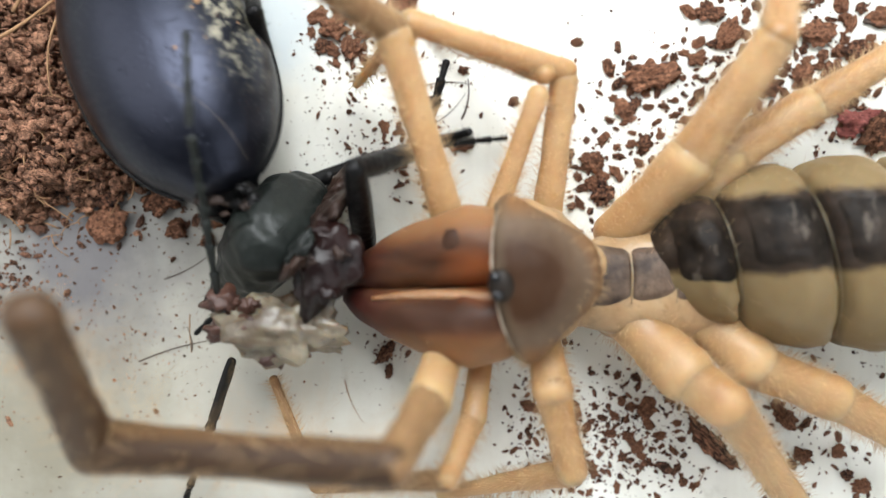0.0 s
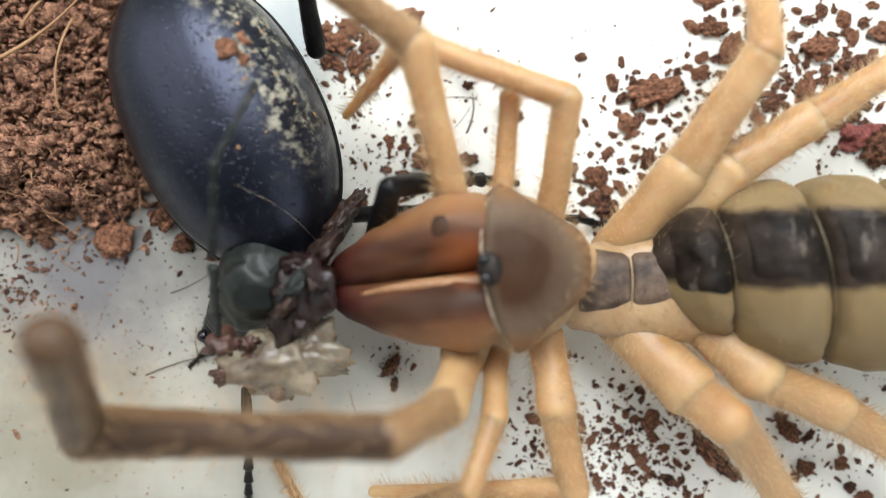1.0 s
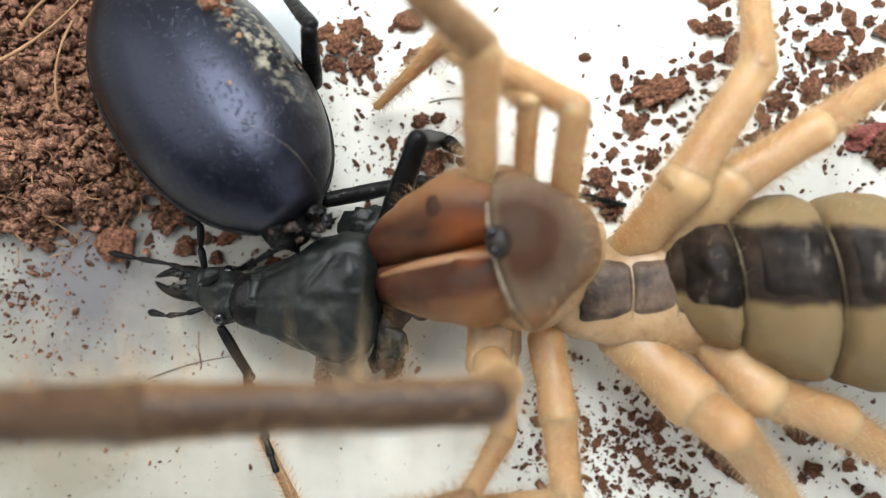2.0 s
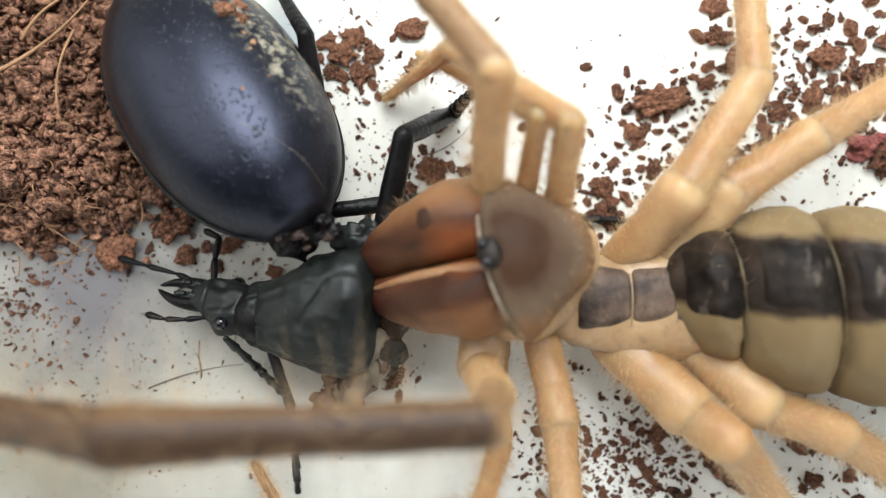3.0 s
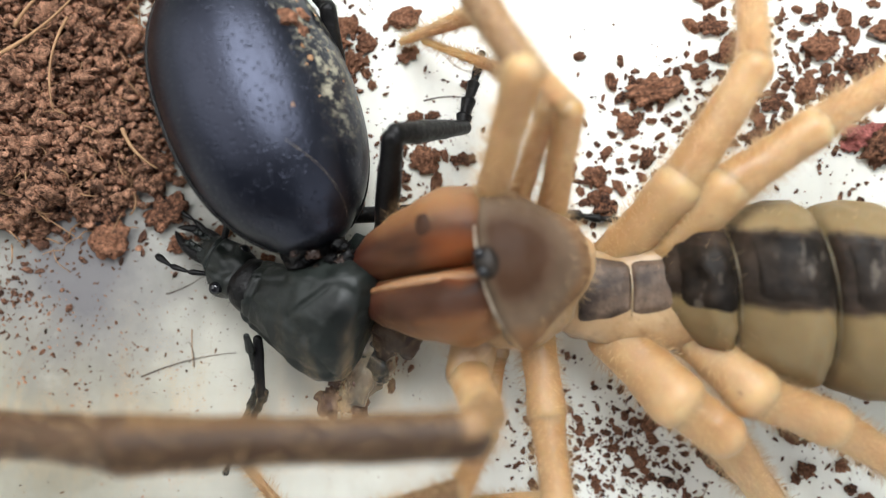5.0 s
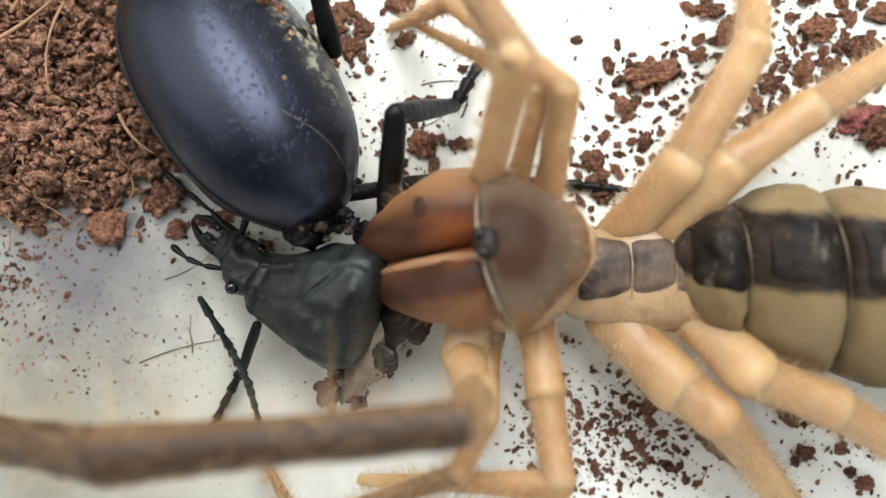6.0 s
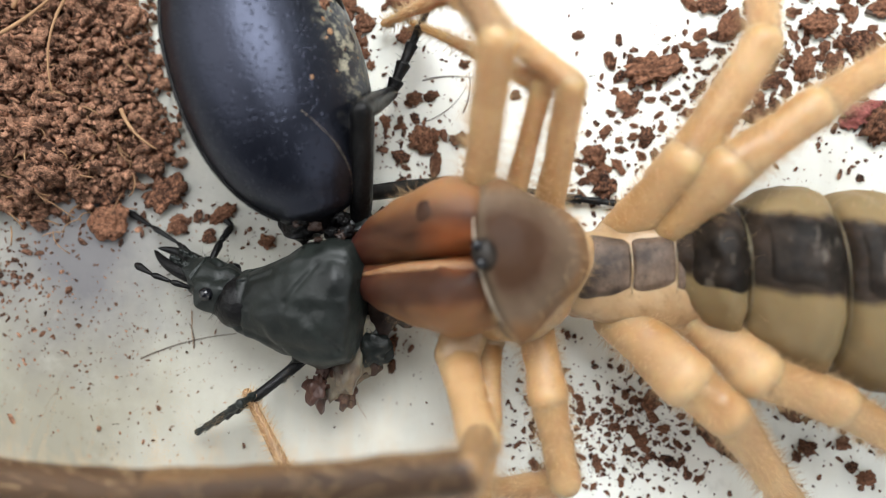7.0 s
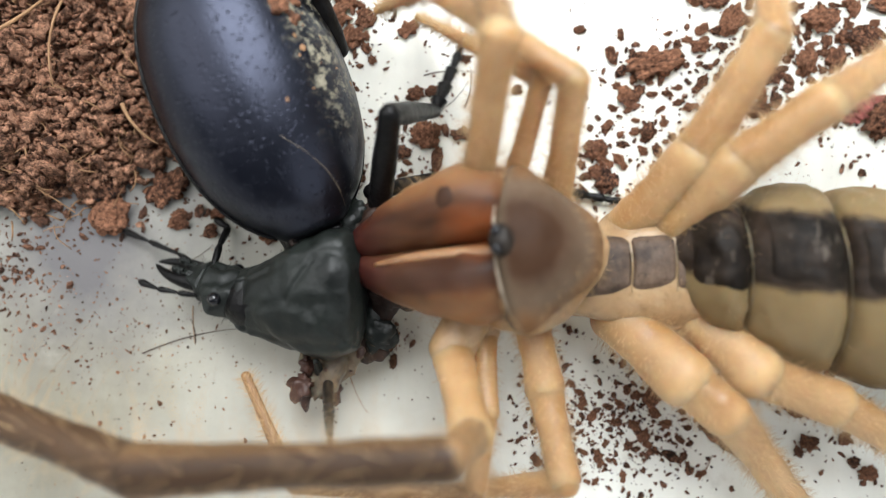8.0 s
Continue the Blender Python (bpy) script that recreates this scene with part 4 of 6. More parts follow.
    crumbs = [(14.6, 12.1, 1.5, 0.6, 10), (13.0, 9.9, 0.7, 0.6, 40), (14.2, 7.4, 0.7, 0.6, 70), (17.9, 13.4, 0.65, 0.7, 30),
              (17.2, 7.0, 0.6, 0.9, 0), (10.5, 6.2, 0.75, 0.9, 0), (11.2, 3.9, 0.75, 0.8, 80), (10.6, 4.6, 0.45, 0.9, 0), (20.2, 15.1, 0.9, 0.7, 50), (21.3, 12.9, 0.7, 0.8, 10), (26.3, 15.3, 1.0, 0.8, 20), (25.4, 12.2, 0.9, 0.7, 70),
              (23.0, 11.2, 0.8, 0.6, 30), (27.4, 10.0, 0.7, 0.7, 0), (30.6, 8.3, 1.4, 0.8, 40), (29.2, 13.6, 1.1, 0.5, 150), (31.0, 16.4, 0.9, 0.6, 20), (22.0, 8.8, 0.7, 0.7, 0), (18.8, 16.6, 0.8, 0.7, 0),
              (18.9, -13.6, 1.9, 0.32, -42), (24.2, -12.0, 0.9, 0.6, -50), (25.3, -14.6, 0.6, 0.8, 0), (27.9, -14.3, 0.5, 0.8, 0), (29.5, -16.7, 0.6, 0.8, 0), (23.6, -11.0, 0.4, 0.8, 0), (28.6, -16.0, 0.4, 0.8, 0),
              (-23.5, 1.6, 1.15, 0.95, 0), (-19.6, 3.6, 1.2, 0.85, 30), (-23.8, 4.2, 1.1, 0.9, 0), (-15.6, 2.2, 1.0, 0.45, 30), (-20.5, 6.6, 1.2, 0.9, 60), (-18.8, 1.4, 0.7, 0.8, 0), (-27.5, 3.8, 0.9, 0.8, 10),
              (-1.5, 7.4, 0.85, 0.85, 0), (-2.0, 10.2, 0.5, 0.8, 0), (-0.6, 5.6, 0.8, 0.4, 80), (-2.6, 14.7, 0.6, 0.8, 30), (-3.1, 6.2, 0.5, 0.8, 0), (-1.0, 10.3, 0.4, 0.8, 0), (-7.8, 15.6, 0.95, 0.8, 20), (-6.5, 14.2, 0.8, 0.7, 60),
              (-7.0, 16.8, 0.75, 0.8, 0), (-8.5, 14.4, 0.5, 0.8, 0), (-5.6, 15.4, 0.55, 0.8, 40), (-2.8, 17.2, 0.9, 0.7, 0), (1.2, 7.3, 0.7, 0.6, 0), (-4.1, -7.3, 0.8, 0.5, 60), (-3.8, -8.6, 0.5, 0.5, 80), (-12.6, 0.2, 0.55, 0.8, 0),
              (-16.6, 0.6, 0.5, 0.8, 0), (11.8, -13.0, 0.4, 0.7, 0), (13.7, -14.0, 0.45, 0.6, 50), (15.4, -13.2, 0.4, 0.6, 0), (7.2, -16.0, 0.4, 0.6, 30), (10.6, -15.6, 0.5, 0.6, 100), (6.0, -11.0, 0.45, 0.8, 0), (9.5, 14.6, 0.4, 0.7, 0),
              (1.4, 12.6, 0.35, 0.8, 0), (5.0, 10.4, 0.4, 0.7, 0), (9.0, 9.4, 0.35, 0.7, 0)]
    for i, (x, y, r, thin, turn) in enumerate(crumbs):
        ob = new("soil_crumb", shapes[i % len(shapes)])
        ob.scale = (r, r * thin, r * min(thin, 0.8) * 0.8)
        ob.location, ob.rotation_euler = (x * MM, y * MM, 0.42 * r * min(thin, 0.8) * MM), (0, 0, radians(turn))
        tagged(ob, "small reddish brown crumb of coir soil", "soil crumb", "soil crumbs on the floor")
    # angular shards in loose groups: middle, spread, count, size
    laid = []
    shards = [mesh_of("soil_crumb", *lump(i + 110, 2, 1.0, (1, 0.92, 0.6), 2.1), SOIL, False) for i in range(8)]
    for x, y, sx, sy, count, size in ((14.4, 8.6, 2.2, 2.6, 74, 0.33), (14.8, 12.0, 1.6, 0.8, 16, 0.36), (20.6, 11.0, 2.2, 2.8, 52, 0.33), (25.8, 13.8, 3.2, 2.6, 96, 0.40), (12.5, -13.6, 3.0, 2.4, 150, 0.24),
                                      (11.0, 5.0, 1.2, 2.6, 12, 0.34), (-2.6, 7.6, 1.6, 2.0, 18, 0.34), (-6.8, 15.2, 1.2, 1.3, 16, 0.42), (26.0, -14.0, 2.6, 1.8, 10, 0.3)):
        for i in range(count):
            r = size * math.exp(rng.normal(0, 0.35))
            for _ in range(12):
                px, py = rng.normal(x, sx), rng.normal(y, sy)
                if all(math.hypot(px - qx, py - qy) > 0.85 * (r + qr) for qx, qy, qr in laid):
                    break
            laid.append((px, py, r))
    # the larger ones lie singly, the rest as loose grit
    laid.sort(key=lambda q: -q[2])
    for px, py, r in laid[:225]:
        ob = new("soil_crumb", shards[rng.integers(8)])
        ob.scale = (r, r * rng.uniform(0.45, 0.9), r * rng.uniform(0.5, 0.8))
        ob.location, ob.rotation_euler = (px * MM, py * MM, 0.24 * r * MM), (0, 0, rng.uniform(0, 6.28))
        tagged(ob, "small dark angular crumb of coir soil", "soil crumb", "soil crumbs on the floor")
    rest = laid[225:]
    strewn("soil_grit", [(x, y, 0.25 * r) for x, y, r in rest], [r for _, _, r in rest], forms, rng, SPECK, "small angular dark brown soil grit", 0.8)
    for x, y, r in ((28.9, 8.9, 1.15), (30.4, 9.3, 0.8)):
        ob = new("scrap", pink)
        ob.scale, ob.location = (r, r * 0.7, r * 0.5), (x * MM, y * MM, 0.25 * r * MM)
        tagged(ob, "small pinkish scrap of dried food", "scrap")

    # fibres
    def fibre(x, y, z, length, turn, bend, thick, material, label):
        s = np.linspace(0, 1, 14)
        a = radians(turn) + radians(bend) * s
        px, py = x + np.cumsum(np.cos(a)) * length / 14, y + np.cumsum(np.sin(a)) * length / 14
        pz = z + 0.0 * s + thick + 0.25 * np.sin(3.1 * s) * (1 if z > 0.5 else 0.15)
        tagged(piece("fibre", tube(np.stack([px, py, pz], 1), thick * (1 - 0.6 * s), 6), material), label, "fibre", "coir fibres")

    for row in ((-31.5, 13.4, 3.0, 9, 18, 35, 0.17, FIBRE), (-29, 15.5, 3.0, 6, 60, -40, 0.15, FIBRE), (-31.5, 5.0, 2.0, 5, 0, -50, 0.10, FIBRE), (-22, 9.5, 2.2, 4, -70, 40, 0.16, FIBRE), (-31, 3.2, 1.5, 8, 10, 30, 0.06, FIBRE), (-25, 17, 3.0, 7, -120, 40, 0.12, FIBRE)):
        fibre(*row, "pale curled coir fibre on the soil heap")
    for row in ((-22.0, -8.2, 0, 7.5, 25, -20, 0.05, TWIG), (-17.8, -7.4, 0, 2.0, 80, 40, 0.045, TWIG), (-1.8, 11.4, 0, 4.0, 18, -30, 0.05, TWIG), (1.2, 9.0, 0, 3.2, 60, 40, 0.07, TWIG), (-2.2, 8.4, 0, 4.8, 10, 50, 0.04, TWIG),
                (29.5, 16.2, 0, 3.0, -20, 10, 0.20, TWIG), (21.0, 8.0, 0, 3.4, 60, 20, 0.05, TWIG), (9.0, 4.2, 0, 2.5, 5, 10, 0.05, TWIG), (25.5, 16.0, 0, 5.0, -45, 15, 0.06, FIBRE), (17.5, -17.3, 0, 2.2, 50, 20, 0.06, FIBRE),
                (-20.0, -2.2, 0, 4.0, 15, 25, 0.04, TWIG), (-17.9, -4.4, 0, 3.0, -92, 8, 0.04, FIBRE), (-7.0, -9.0, 0, 3.6, -80, 25, 0.035, FIBRE), (0.0, 14.8, 0, 3.5, -60, 80, 0.04, FIBRE)):
        fibre(*row, "thin curved coir fibre on the floor")
    stiff = np.random.default_rng(9)
    verts = []
    for _ in range(260):
        x, y = stiff.uniform(-45, -20), stiff.uniform(1, 22)
        s = np.linspace(0, 1, 7)
        a = stiff.uniform(0, 6.28) + stiff.normal(0, 1.2) * s
        z = heap_height(x, y) + 0.2
        k = stiff.uniform(1.0, 3.5)
        verts.append(tube(np.stack([x + np.cumsum(np.cos(a)) * k / 7, y + np.cumsum(np.sin(a)) * k / 7, z + 0.4 * np.sin(3.1 * s)], 1), 0.03 + 0.03 * stiff.random(), 4))
    tagged(piece("heap_fibres", joined(*verts), FIBRE), "short brown coir fibres in the soil heap", "fibres", kind="stuff")


KEY_TIMES = (0, 0.5, 1, 1.2, 1.3, 1.5, 1.7, 2.8, 3, 3.5, 4, 4.5, 4.7, 5.8, 6, 6.2, 6.5, 7, 7.5, 8)

# pedipalp far: joints from the body outwards, mm
PEDIPALP_FAR_0 = [(0.34, 1.79, 8), (0.24, 1.82, 8), (0.62, 2.54, 8), (0.56, 2.43, 8), (0.84, 2.87, 8), (0.92, 2.52, 8), (1.37, 3.04, 8), (1.86, 2.96, 8), (1.84, 3.59, 8), (2.22, 3.12, 8), (1.85, 2.82, 8), (1.94, 2.77, 8), (2.28, 2.81, 8), (2.29, 2.42, 8), (2.17, 2.49, 8), (2.16, 2.7, 8), (2.14, 1.47, 8), (1.74, 1.82, 8), (1.67, 1.39, 8), (1.64, 2.49, 8)]
PEDIPALP_FAR_1 = [(-2.96, 12.6, 11.16), (-3.47, 12.2, 11.01), (-1.86, 12.24, 13.01), (-1.12, 12.11, 13.36), (-0.97, 11.81, 14.5), (-0.5, 11.67, 14.28), (0.74, 11.74, 15.02), (1.86, 10.79, 16), (1.95, 10.87, 16.5), (3.32, 10.54, 16.3), (2.86, 10.58, 16.01), (4.8, 10.42, 15.65), (4.54, 10.11, 16.18), (3.44, 9.85, 16.29), (3.74, 9.59, 16.51), (4.1, 9.67, 16.54), (4.29, 9.81, 15.15), (2.74, 10.52, 14.98), (2.58, 10.15, 14.91), (2.7, 10.13, 16.11)]
PEDIPALP_FAR_2 = [(-6.71, 14.41, 14.4), (-7.71, 15.22, 12.77), (-6.17, 15.17, 14.56), (-4.44, 13.88, 17.07), (-4.35, 13.66, 18.1), (-4, 13.6, 17.74), (-2.17, 13.24, 19.16), (-1.38, 13.77, 18.91), (-1.18, 14.98, 15.4), (0.02, 14.61, 17.54), (-0.16, 14.89, 15.6), (2.29, 15.01, 14.93), (2.02, 14.62, 15.08), (1.4, 14.06, 13.86), (1.73, 13.8, 14.04), (2.04, 13.73, 13.86), (2.41, 14.06, 12.66), (0.75, 15.02, 13.09), (0.99, 14.53, 12.43), (1.86, 14.55, 13.33)]
PEDIPALP_FAR_LENGTHS = (11.19, 5.28)

# pedipalp near: joints from the body outwards, mm
PEDIPALP_NEAR_0 = [(0.21, -5.94, 7), (0.46, -6.73, 7), (0.92, -5.7, 7), (0.65, -6.04, 7), (0.43, -6.03, 7), (0.35, -5.66, 7), (1.38, -5.91, 7), (2.68, -5.99, 7), (1.61, -5.52, 7), (1.33, -6.14, 7), (1.96, -6.77, 7), (1.35, -6.28, 7), (1.37, -6.48, 7), (1.5, -6.85, 7), (1.17, -6.69, 7), (1.5, -6.83, 7), (1.13, -7.39, 7), (0.71, -7.02, 7), (0.64, -7.46, 7), (0.25, -7.02, 7)]
PEDIPALP_NEAR_1 = [(-0.74, -8.3, 13.15), (-0.54, -8.67, 13.28), (-0.17, -7.73, 13.24), (0.05, -7.44, 13.47), (0, -7.65, 13.44), (0.37, -7.42, 13.41), (1.73, -6.21, 13.64), (3, -6.2, 13.64), (2.07, -6.24, 13.6), (1.99, -7.08, 13.55), (2.13, -8.78, 13.34), (1.76, -8.22, 13.35), (2.08, -7.94, 13.45), (1.89, -7.77, 13.58), (1.61, -7.97, 13.51), (1.9, -9.41, 13.12), (2.35, -10.65, 12.66), (1.85, -11.26, 12), (1.78, -11.46, 12.19), (1.26, -11.28, 12)]
PEDIPALP_NEAR_2 = [(-2.54, -10.38, 18.6), (-3.21, -10.52, 18.46), (-2.92, -8.1, 18.68), (-2.29, -7.43, 19.11), (-3.03, -7.41, 18.73), (-1.61, -7.37, 19.19), (0.36, -6.13, 19.59), (2.23, -5.84, 19.69), (1.29, -6.35, 19.65), (1.1, -6.56, 19.57), (1.12, -9.62, 19.3), (0.95, -7.83, 19.39), (1.23, -7.52, 19.49), (0.69, -8.26, 19.55), (0.71, -8.24, 19.55), (1.09, -9.61, 19.17), (1.61, -11.28, 18.69), (0.89, -11.26, 18.03), (0.82, -11.48, 18.23), (-0.04, -10.98, 17.96)]
PEDIPALP_NEAR_3 = [(-18.76, -10.58, 13.91), (-19.41, -11.37, 13.79), (-19.33, -8.69, 14.79), (-18.76, -8.17, 15.47), (-19.46, -8.11, 14.92), (-18.13, -7.44, 15.69), (-16.39, -6.42, 17.52), (-13.49, -6.01, 25.84), (-15.55, -6.62, 20.83), (-15.61, -5.98, 21.9), (-15.73, -9.85, 20.22), (-15.92, -8.27, 19.48), (-15.63, -8, 18.84), (-15.94, -10.17, 17.4), (-16.07, -9.82, 18.7), (-15.65, -11.33, 17.81), (-14.52, -14.45, 14.82), (-15.39, -13.48, 14.15), (-15.81, -12.7, 15.59), (-16.52, -12.35, 14.55)]
PEDIPALP_NEAR_4 = [(-18.08, -2.95, 21.82), (-18.56, -4.24, 22.13), (-16.77, -2.88, 23.78), (-16.87, -3.02, 25.02), (-17.21, -2.85, 24.33), (-15.64, -2.59, 25.24), (-17.86, -3.29, 27.97), (-22.68, -7.3, 19.92), (-25.09, -6.7, 15.35), (-24.96, -6.47, 16.12), (-25.32, -10.75, 14.91), (-25.59, -8.91, 14.26), (-25.46, -8.56, 13.92), (-26.09, -10.14, 13.13), (-25.81, -9.91, 13.57), (-25.53, -12.15, 13.05), (-25.08, -14.76, 11.74), (-26.01, -13.33, 11.28), (-25.99, -12.91, 11.41), (-26.37, -10.21, 10.14)]
PEDIPALP_NEAR_LENGTHS = (6.65, 6.11, 16.88, 11.0)

# leg two far: joints from the body outwards, mm
LEG_TWO_FAR_0 = [(6.42, 0.9, 6), (6.23, 0.96, 6), (6.24, 1.52, 6), (6.42, 1.39, 6), (6.44, 1.85, 6), (6.35, 1.11, 6), (6.59, 1.65, 6), (6.3, 2.1, 6), (6.19, 2.32, 6), (6.14, 1.72, 6), (6.19, 1.43, 6), (6.28, 1.57, 6), (6.4, 1.73, 6), (6.24, 1.77, 6), (6.27, 1.75, 6), (6.42, 1.61, 6), (6.24, 0.69, 6), (6.38, 1.35, 6), (6.31, 0.73, 6), (6.75, 1.52, 6)]
LEG_TWO_FAR_1 = [(7.39, 10.71, 8.29), (7.31, 10.53, 8.22), (6.85, 9.73, 11.05), (7.07, 9.82, 10.67), (6.94, 9.51, 11.86), (6.96, 8.93, 11.64), (6.91, 8.91, 12.36), (6.4, 8.63, 13.12), (6.29, 8.73, 13.23), (6.61, 8.63, 12.73), (6.65, 9.01, 11.97), (6.84, 8.9, 12.27), (6.79, 8.61, 12.77), (6.7, 8.84, 12.56), (6.7, 8.6, 12.8), (6.91, 8.77, 12.46), (7.11, 8.83, 11.12), (7.06, 8.69, 12.24), (6.95, 8.71, 11.4), (7.03, 8.55, 12.62)]
LEG_TWO_FAR_2 = [(-1.93, 13.19, 10.42), (-2.41, 13.64, 9.58), (-2.43, 13.09, 10.68), (-2, 13.66, 9.88), (-2.04, 12.9, 9.5), (-1.9, 12.82, 9.67), (-0.76, 13.74, 8.44), (-0.23, 13.92, 8.04), (-0.08, 14.07, 7.89), (1.31, 15.12, 7.49), (0.39, 15.33, 7.66), (1.62, 15.9, 7.65), (2.25, 15.71, 7.61), (0.56, 15.21, 8.17), (0.6, 14.96, 8.35), (0.26, 15.16, 8.92), (0.26, 15.25, 8.02), (0.49, 15.08, 8.55), (-0.54, 14.78, 9.24), (-0.87, 14.25, 11.01)]
LEG_TWO_FAR_3 = [(-5.84, 11.04, 2.94), (-7.05, 9.77, 3.31), (-6.79, 9.85, 3.87), (-4.81, 9.35, 2.86), (-5.89, 8.65, 2.96), (-5.48, 8.85, 2.81), (-4.92, 10.5, 1.51), (-5.44, 11.48, 1.5), (-4.66, 12.32, 0.7), (-3.3, 14.45, 0.6), (-4.53, 14.91, 0.6), (-4.38, 15, 1.41), (-3.43, 15.57, 1.01), (-3.62, 15.39, 0.6), (-3.57, 15.29, 0.71), (-3.35, 15.74, 1.01), (-3.65, 16.33, 0.6), (-4.12, 15.23, 1.17), (-4.86, 15.15, 1.69), (-4.56, 15.2, 3.18)]
LEG_TWO_FAR_LENGTHS = (9.66, 9.88, 8.71)

# leg one far: joints from the body outwards, mm
LEG_ONE_FAR_0 = [(3.26, 2.18, 7), (2.52, 2.1, 7), (3.25, 2.64, 7), (3.75, 2.8, 7), (3.71, 3.15, 7), (3.8, 2.77, 7), (4.25, 3.41, 7), (3.96, 3.33, 7), (4.1, 3.62, 7), (4.24, 3.14, 7), (4.27, 2.84, 7), (4.1, 2.8, 7), (4.13, 3.13, 7), (4.23, 2.8, 7), (4.26, 2.88, 7), (4.26, 3.1, 7), (4.07, 1.73, 7), (4.15, 2.34, 7), (3.35, 1.21, 7), (3.88, 2.54, 7)]
LEG_ONE_FAR_1 = [(6.09, 10.39, 9.13), (3.63, 11.22, 9.22), (3.79, 11.17, 8.82), (4.59, 10.88, 8.72), (4.3, 10.88, 8.62), (4.33, 10.82, 8.68), (4.22, 9.51, 11.77), (4.45, 9.11, 12.13), (4.7, 9.11, 12.42), (5.28, 9.71, 10.95), (5.1, 8.97, 11.66), (5.69, 8.54, 11.95), (5.71, 8.8, 12.02), (5.45, 9.09, 11.35), (5.49, 8.79, 11.86), (5.64, 8.97, 11.85), (6.12, 9.31, 8.78), (5.6, 8.92, 10.82), (5.76, 9.37, 8.96), (5.44, 8.85, 11.2)]
LEG_ONE_FAR_2 = [(2.42, 12.82, 4.68), (1.62, 13.1, 3.61), (2.17, 13.55, 3.27), (2.5, 13.47, 3.43), (2.1, 13.46, 3.37), (2.05, 13.23, 3.38), (2.59, 12.13, 6.33), (2.05, 11.88, 7.06), (1.64, 11.86, 7.71), (2.51, 12.35, 6.01), (2.33, 12.16, 7.06), (3.79, 12.24, 7.28), (3.85, 12.09, 7.05), (2.31, 12.24, 6.97), (2.33, 11.77, 7.36), (2.67, 12.16, 7.37), (2.06, 12.49, 5.24), (1.89, 11.94, 6.79), (1.89, 12.44, 5.13), (1.41, 11.9, 7.52)]
LEG_ONE_FAR_3 = [(-0.55, 15, 0.6), (-1.45, 15.02, 0.6), (-1.29, 15.76, 0.6), (-0.92, 15.52, 0.6), (-1.33, 15.7, 0.6), (-1.37, 15.27, 0.6), (-0.61, 14.95, 0.7), (-2.09, 14.98, 2.26), (-2.3, 14.97, 2.75), (-2.08, 15.4, 1.6), (-2.02, 15.25, 2.43), (-2.25, 14.37, 4.3), (-1.86, 14.51, 3.67), (-1.49, 15.41, 1.93), (-1.62, 15.05, 2.52), (-1.44, 15.12, 2.46), (-1.68, 15.65, 0.6), (-2.14, 15.08, 1.92), (-2.06, 15.36, 0.6), (-1.85, 15.04, 2.1)]
LEG_ONE_FAR_LENGTHS = (7.74, 6.25, 7.06)

# leg three far: joints from the body outwards, mm
LEG_THREE_FAR_0 = [(11.17, 0.99, 5), (11.08, 0.84, 5), (10.71, 0.86, 5), (10.62, 0.84, 5), (10.57, 1, 5), (10.83, 0.43, 5), (10.99, 0.36, 5), (10.68, 0.45, 5), (10.48, 0.57, 5), (10.75, 0.5, 5), (10.81, 0.04, 5), (10.71, 0.19, 5), (10.56, 0.17, 5), (10.71, 0.32, 5), (10.92, 0.3, 5), (10.91, 0.34, 5), (11.26, 0.3, 5), (11.17, 0.33, 5), (11.1, 0.14, 5), (11.23, 0.15, 5)]
LEG_THREE_FAR_1 = [(14.72, 5.16, 8.39), (14.76, 5.2, 7.99), (14.45, 5.57, 7.3), (14.56, 5.76, 6.62), (14.24, 5.65, 7.52), (14.17, 5.04, 8), (14.06, 4.96, 8.3), (13.66, 4.9, 8.57), (13.71, 5.04, 8.33), (13.67, 4.79, 8.81), (14.19, 4.74, 7.82), (14.21, 4.69, 8), (14.07, 4.65, 8), (14.32, 4.92, 7.7), (14.36, 4.65, 8.27), (14.63, 4.71, 7.92), (14.66, 4.62, 8.36), (14.57, 4.65, 8.36), (14.35, 4.19, 8.81), (14.86, 4.48, 8.09)]
LEG_THREE_FAR_2 = [(18.83, 12.02, 11.9), (18.85, 11.98, 11.45), (18.43, 12.5, 10.58), (18.52, 12.6, 9.85), (18.21, 12.4, 10.75), (17.82, 11.92, 11.08), (18.19, 11.98, 9.64), (18.14, 11.83, 8.64), (18.2, 11.96, 8.25), (17.98, 11.83, 9.14), (18.13, 11.85, 9.26), (18.2, 11.81, 9.24), (18.08, 11.63, 9.83), (18.31, 12.08, 8.68), (18.26, 11.82, 9.54), (18.47, 11.81, 9.66), (18.87, 11.63, 9.48), (18.65, 11.64, 9.95), (17.86, 11.11, 11.98), (18.46, 11.34, 11.38)]
LEG_THREE_FAR_3 = [(20.85, 17.24, 8.03), (20.75, 17.31, 7.67), (19.46, 18.28, 7.12), (19.63, 18.4, 6.48), (19.3, 18.11, 7.2), (19.1, 17.57, 7.49), (19.24, 17.98, 6.6), (18.56, 18.29, 6.53), (18.61, 18.48, 6.31), (18.39, 18.35, 7.22), (18.89, 18.18, 6.85), (19.04, 18.03, 6.61), (18.97, 17.72, 6.91), (19.76, 17.56, 4.91), (19.74, 17.14, 5.55), (19.94, 17, 5.51), (20.08, 17.1, 5.62), (20.01, 17.01, 5.99), (19.25, 16.43, 7.97), (19.91, 16.55, 7.23)]
LEG_THREE_FAR_LENGTHS = (6.44, 8.26, 6.81)

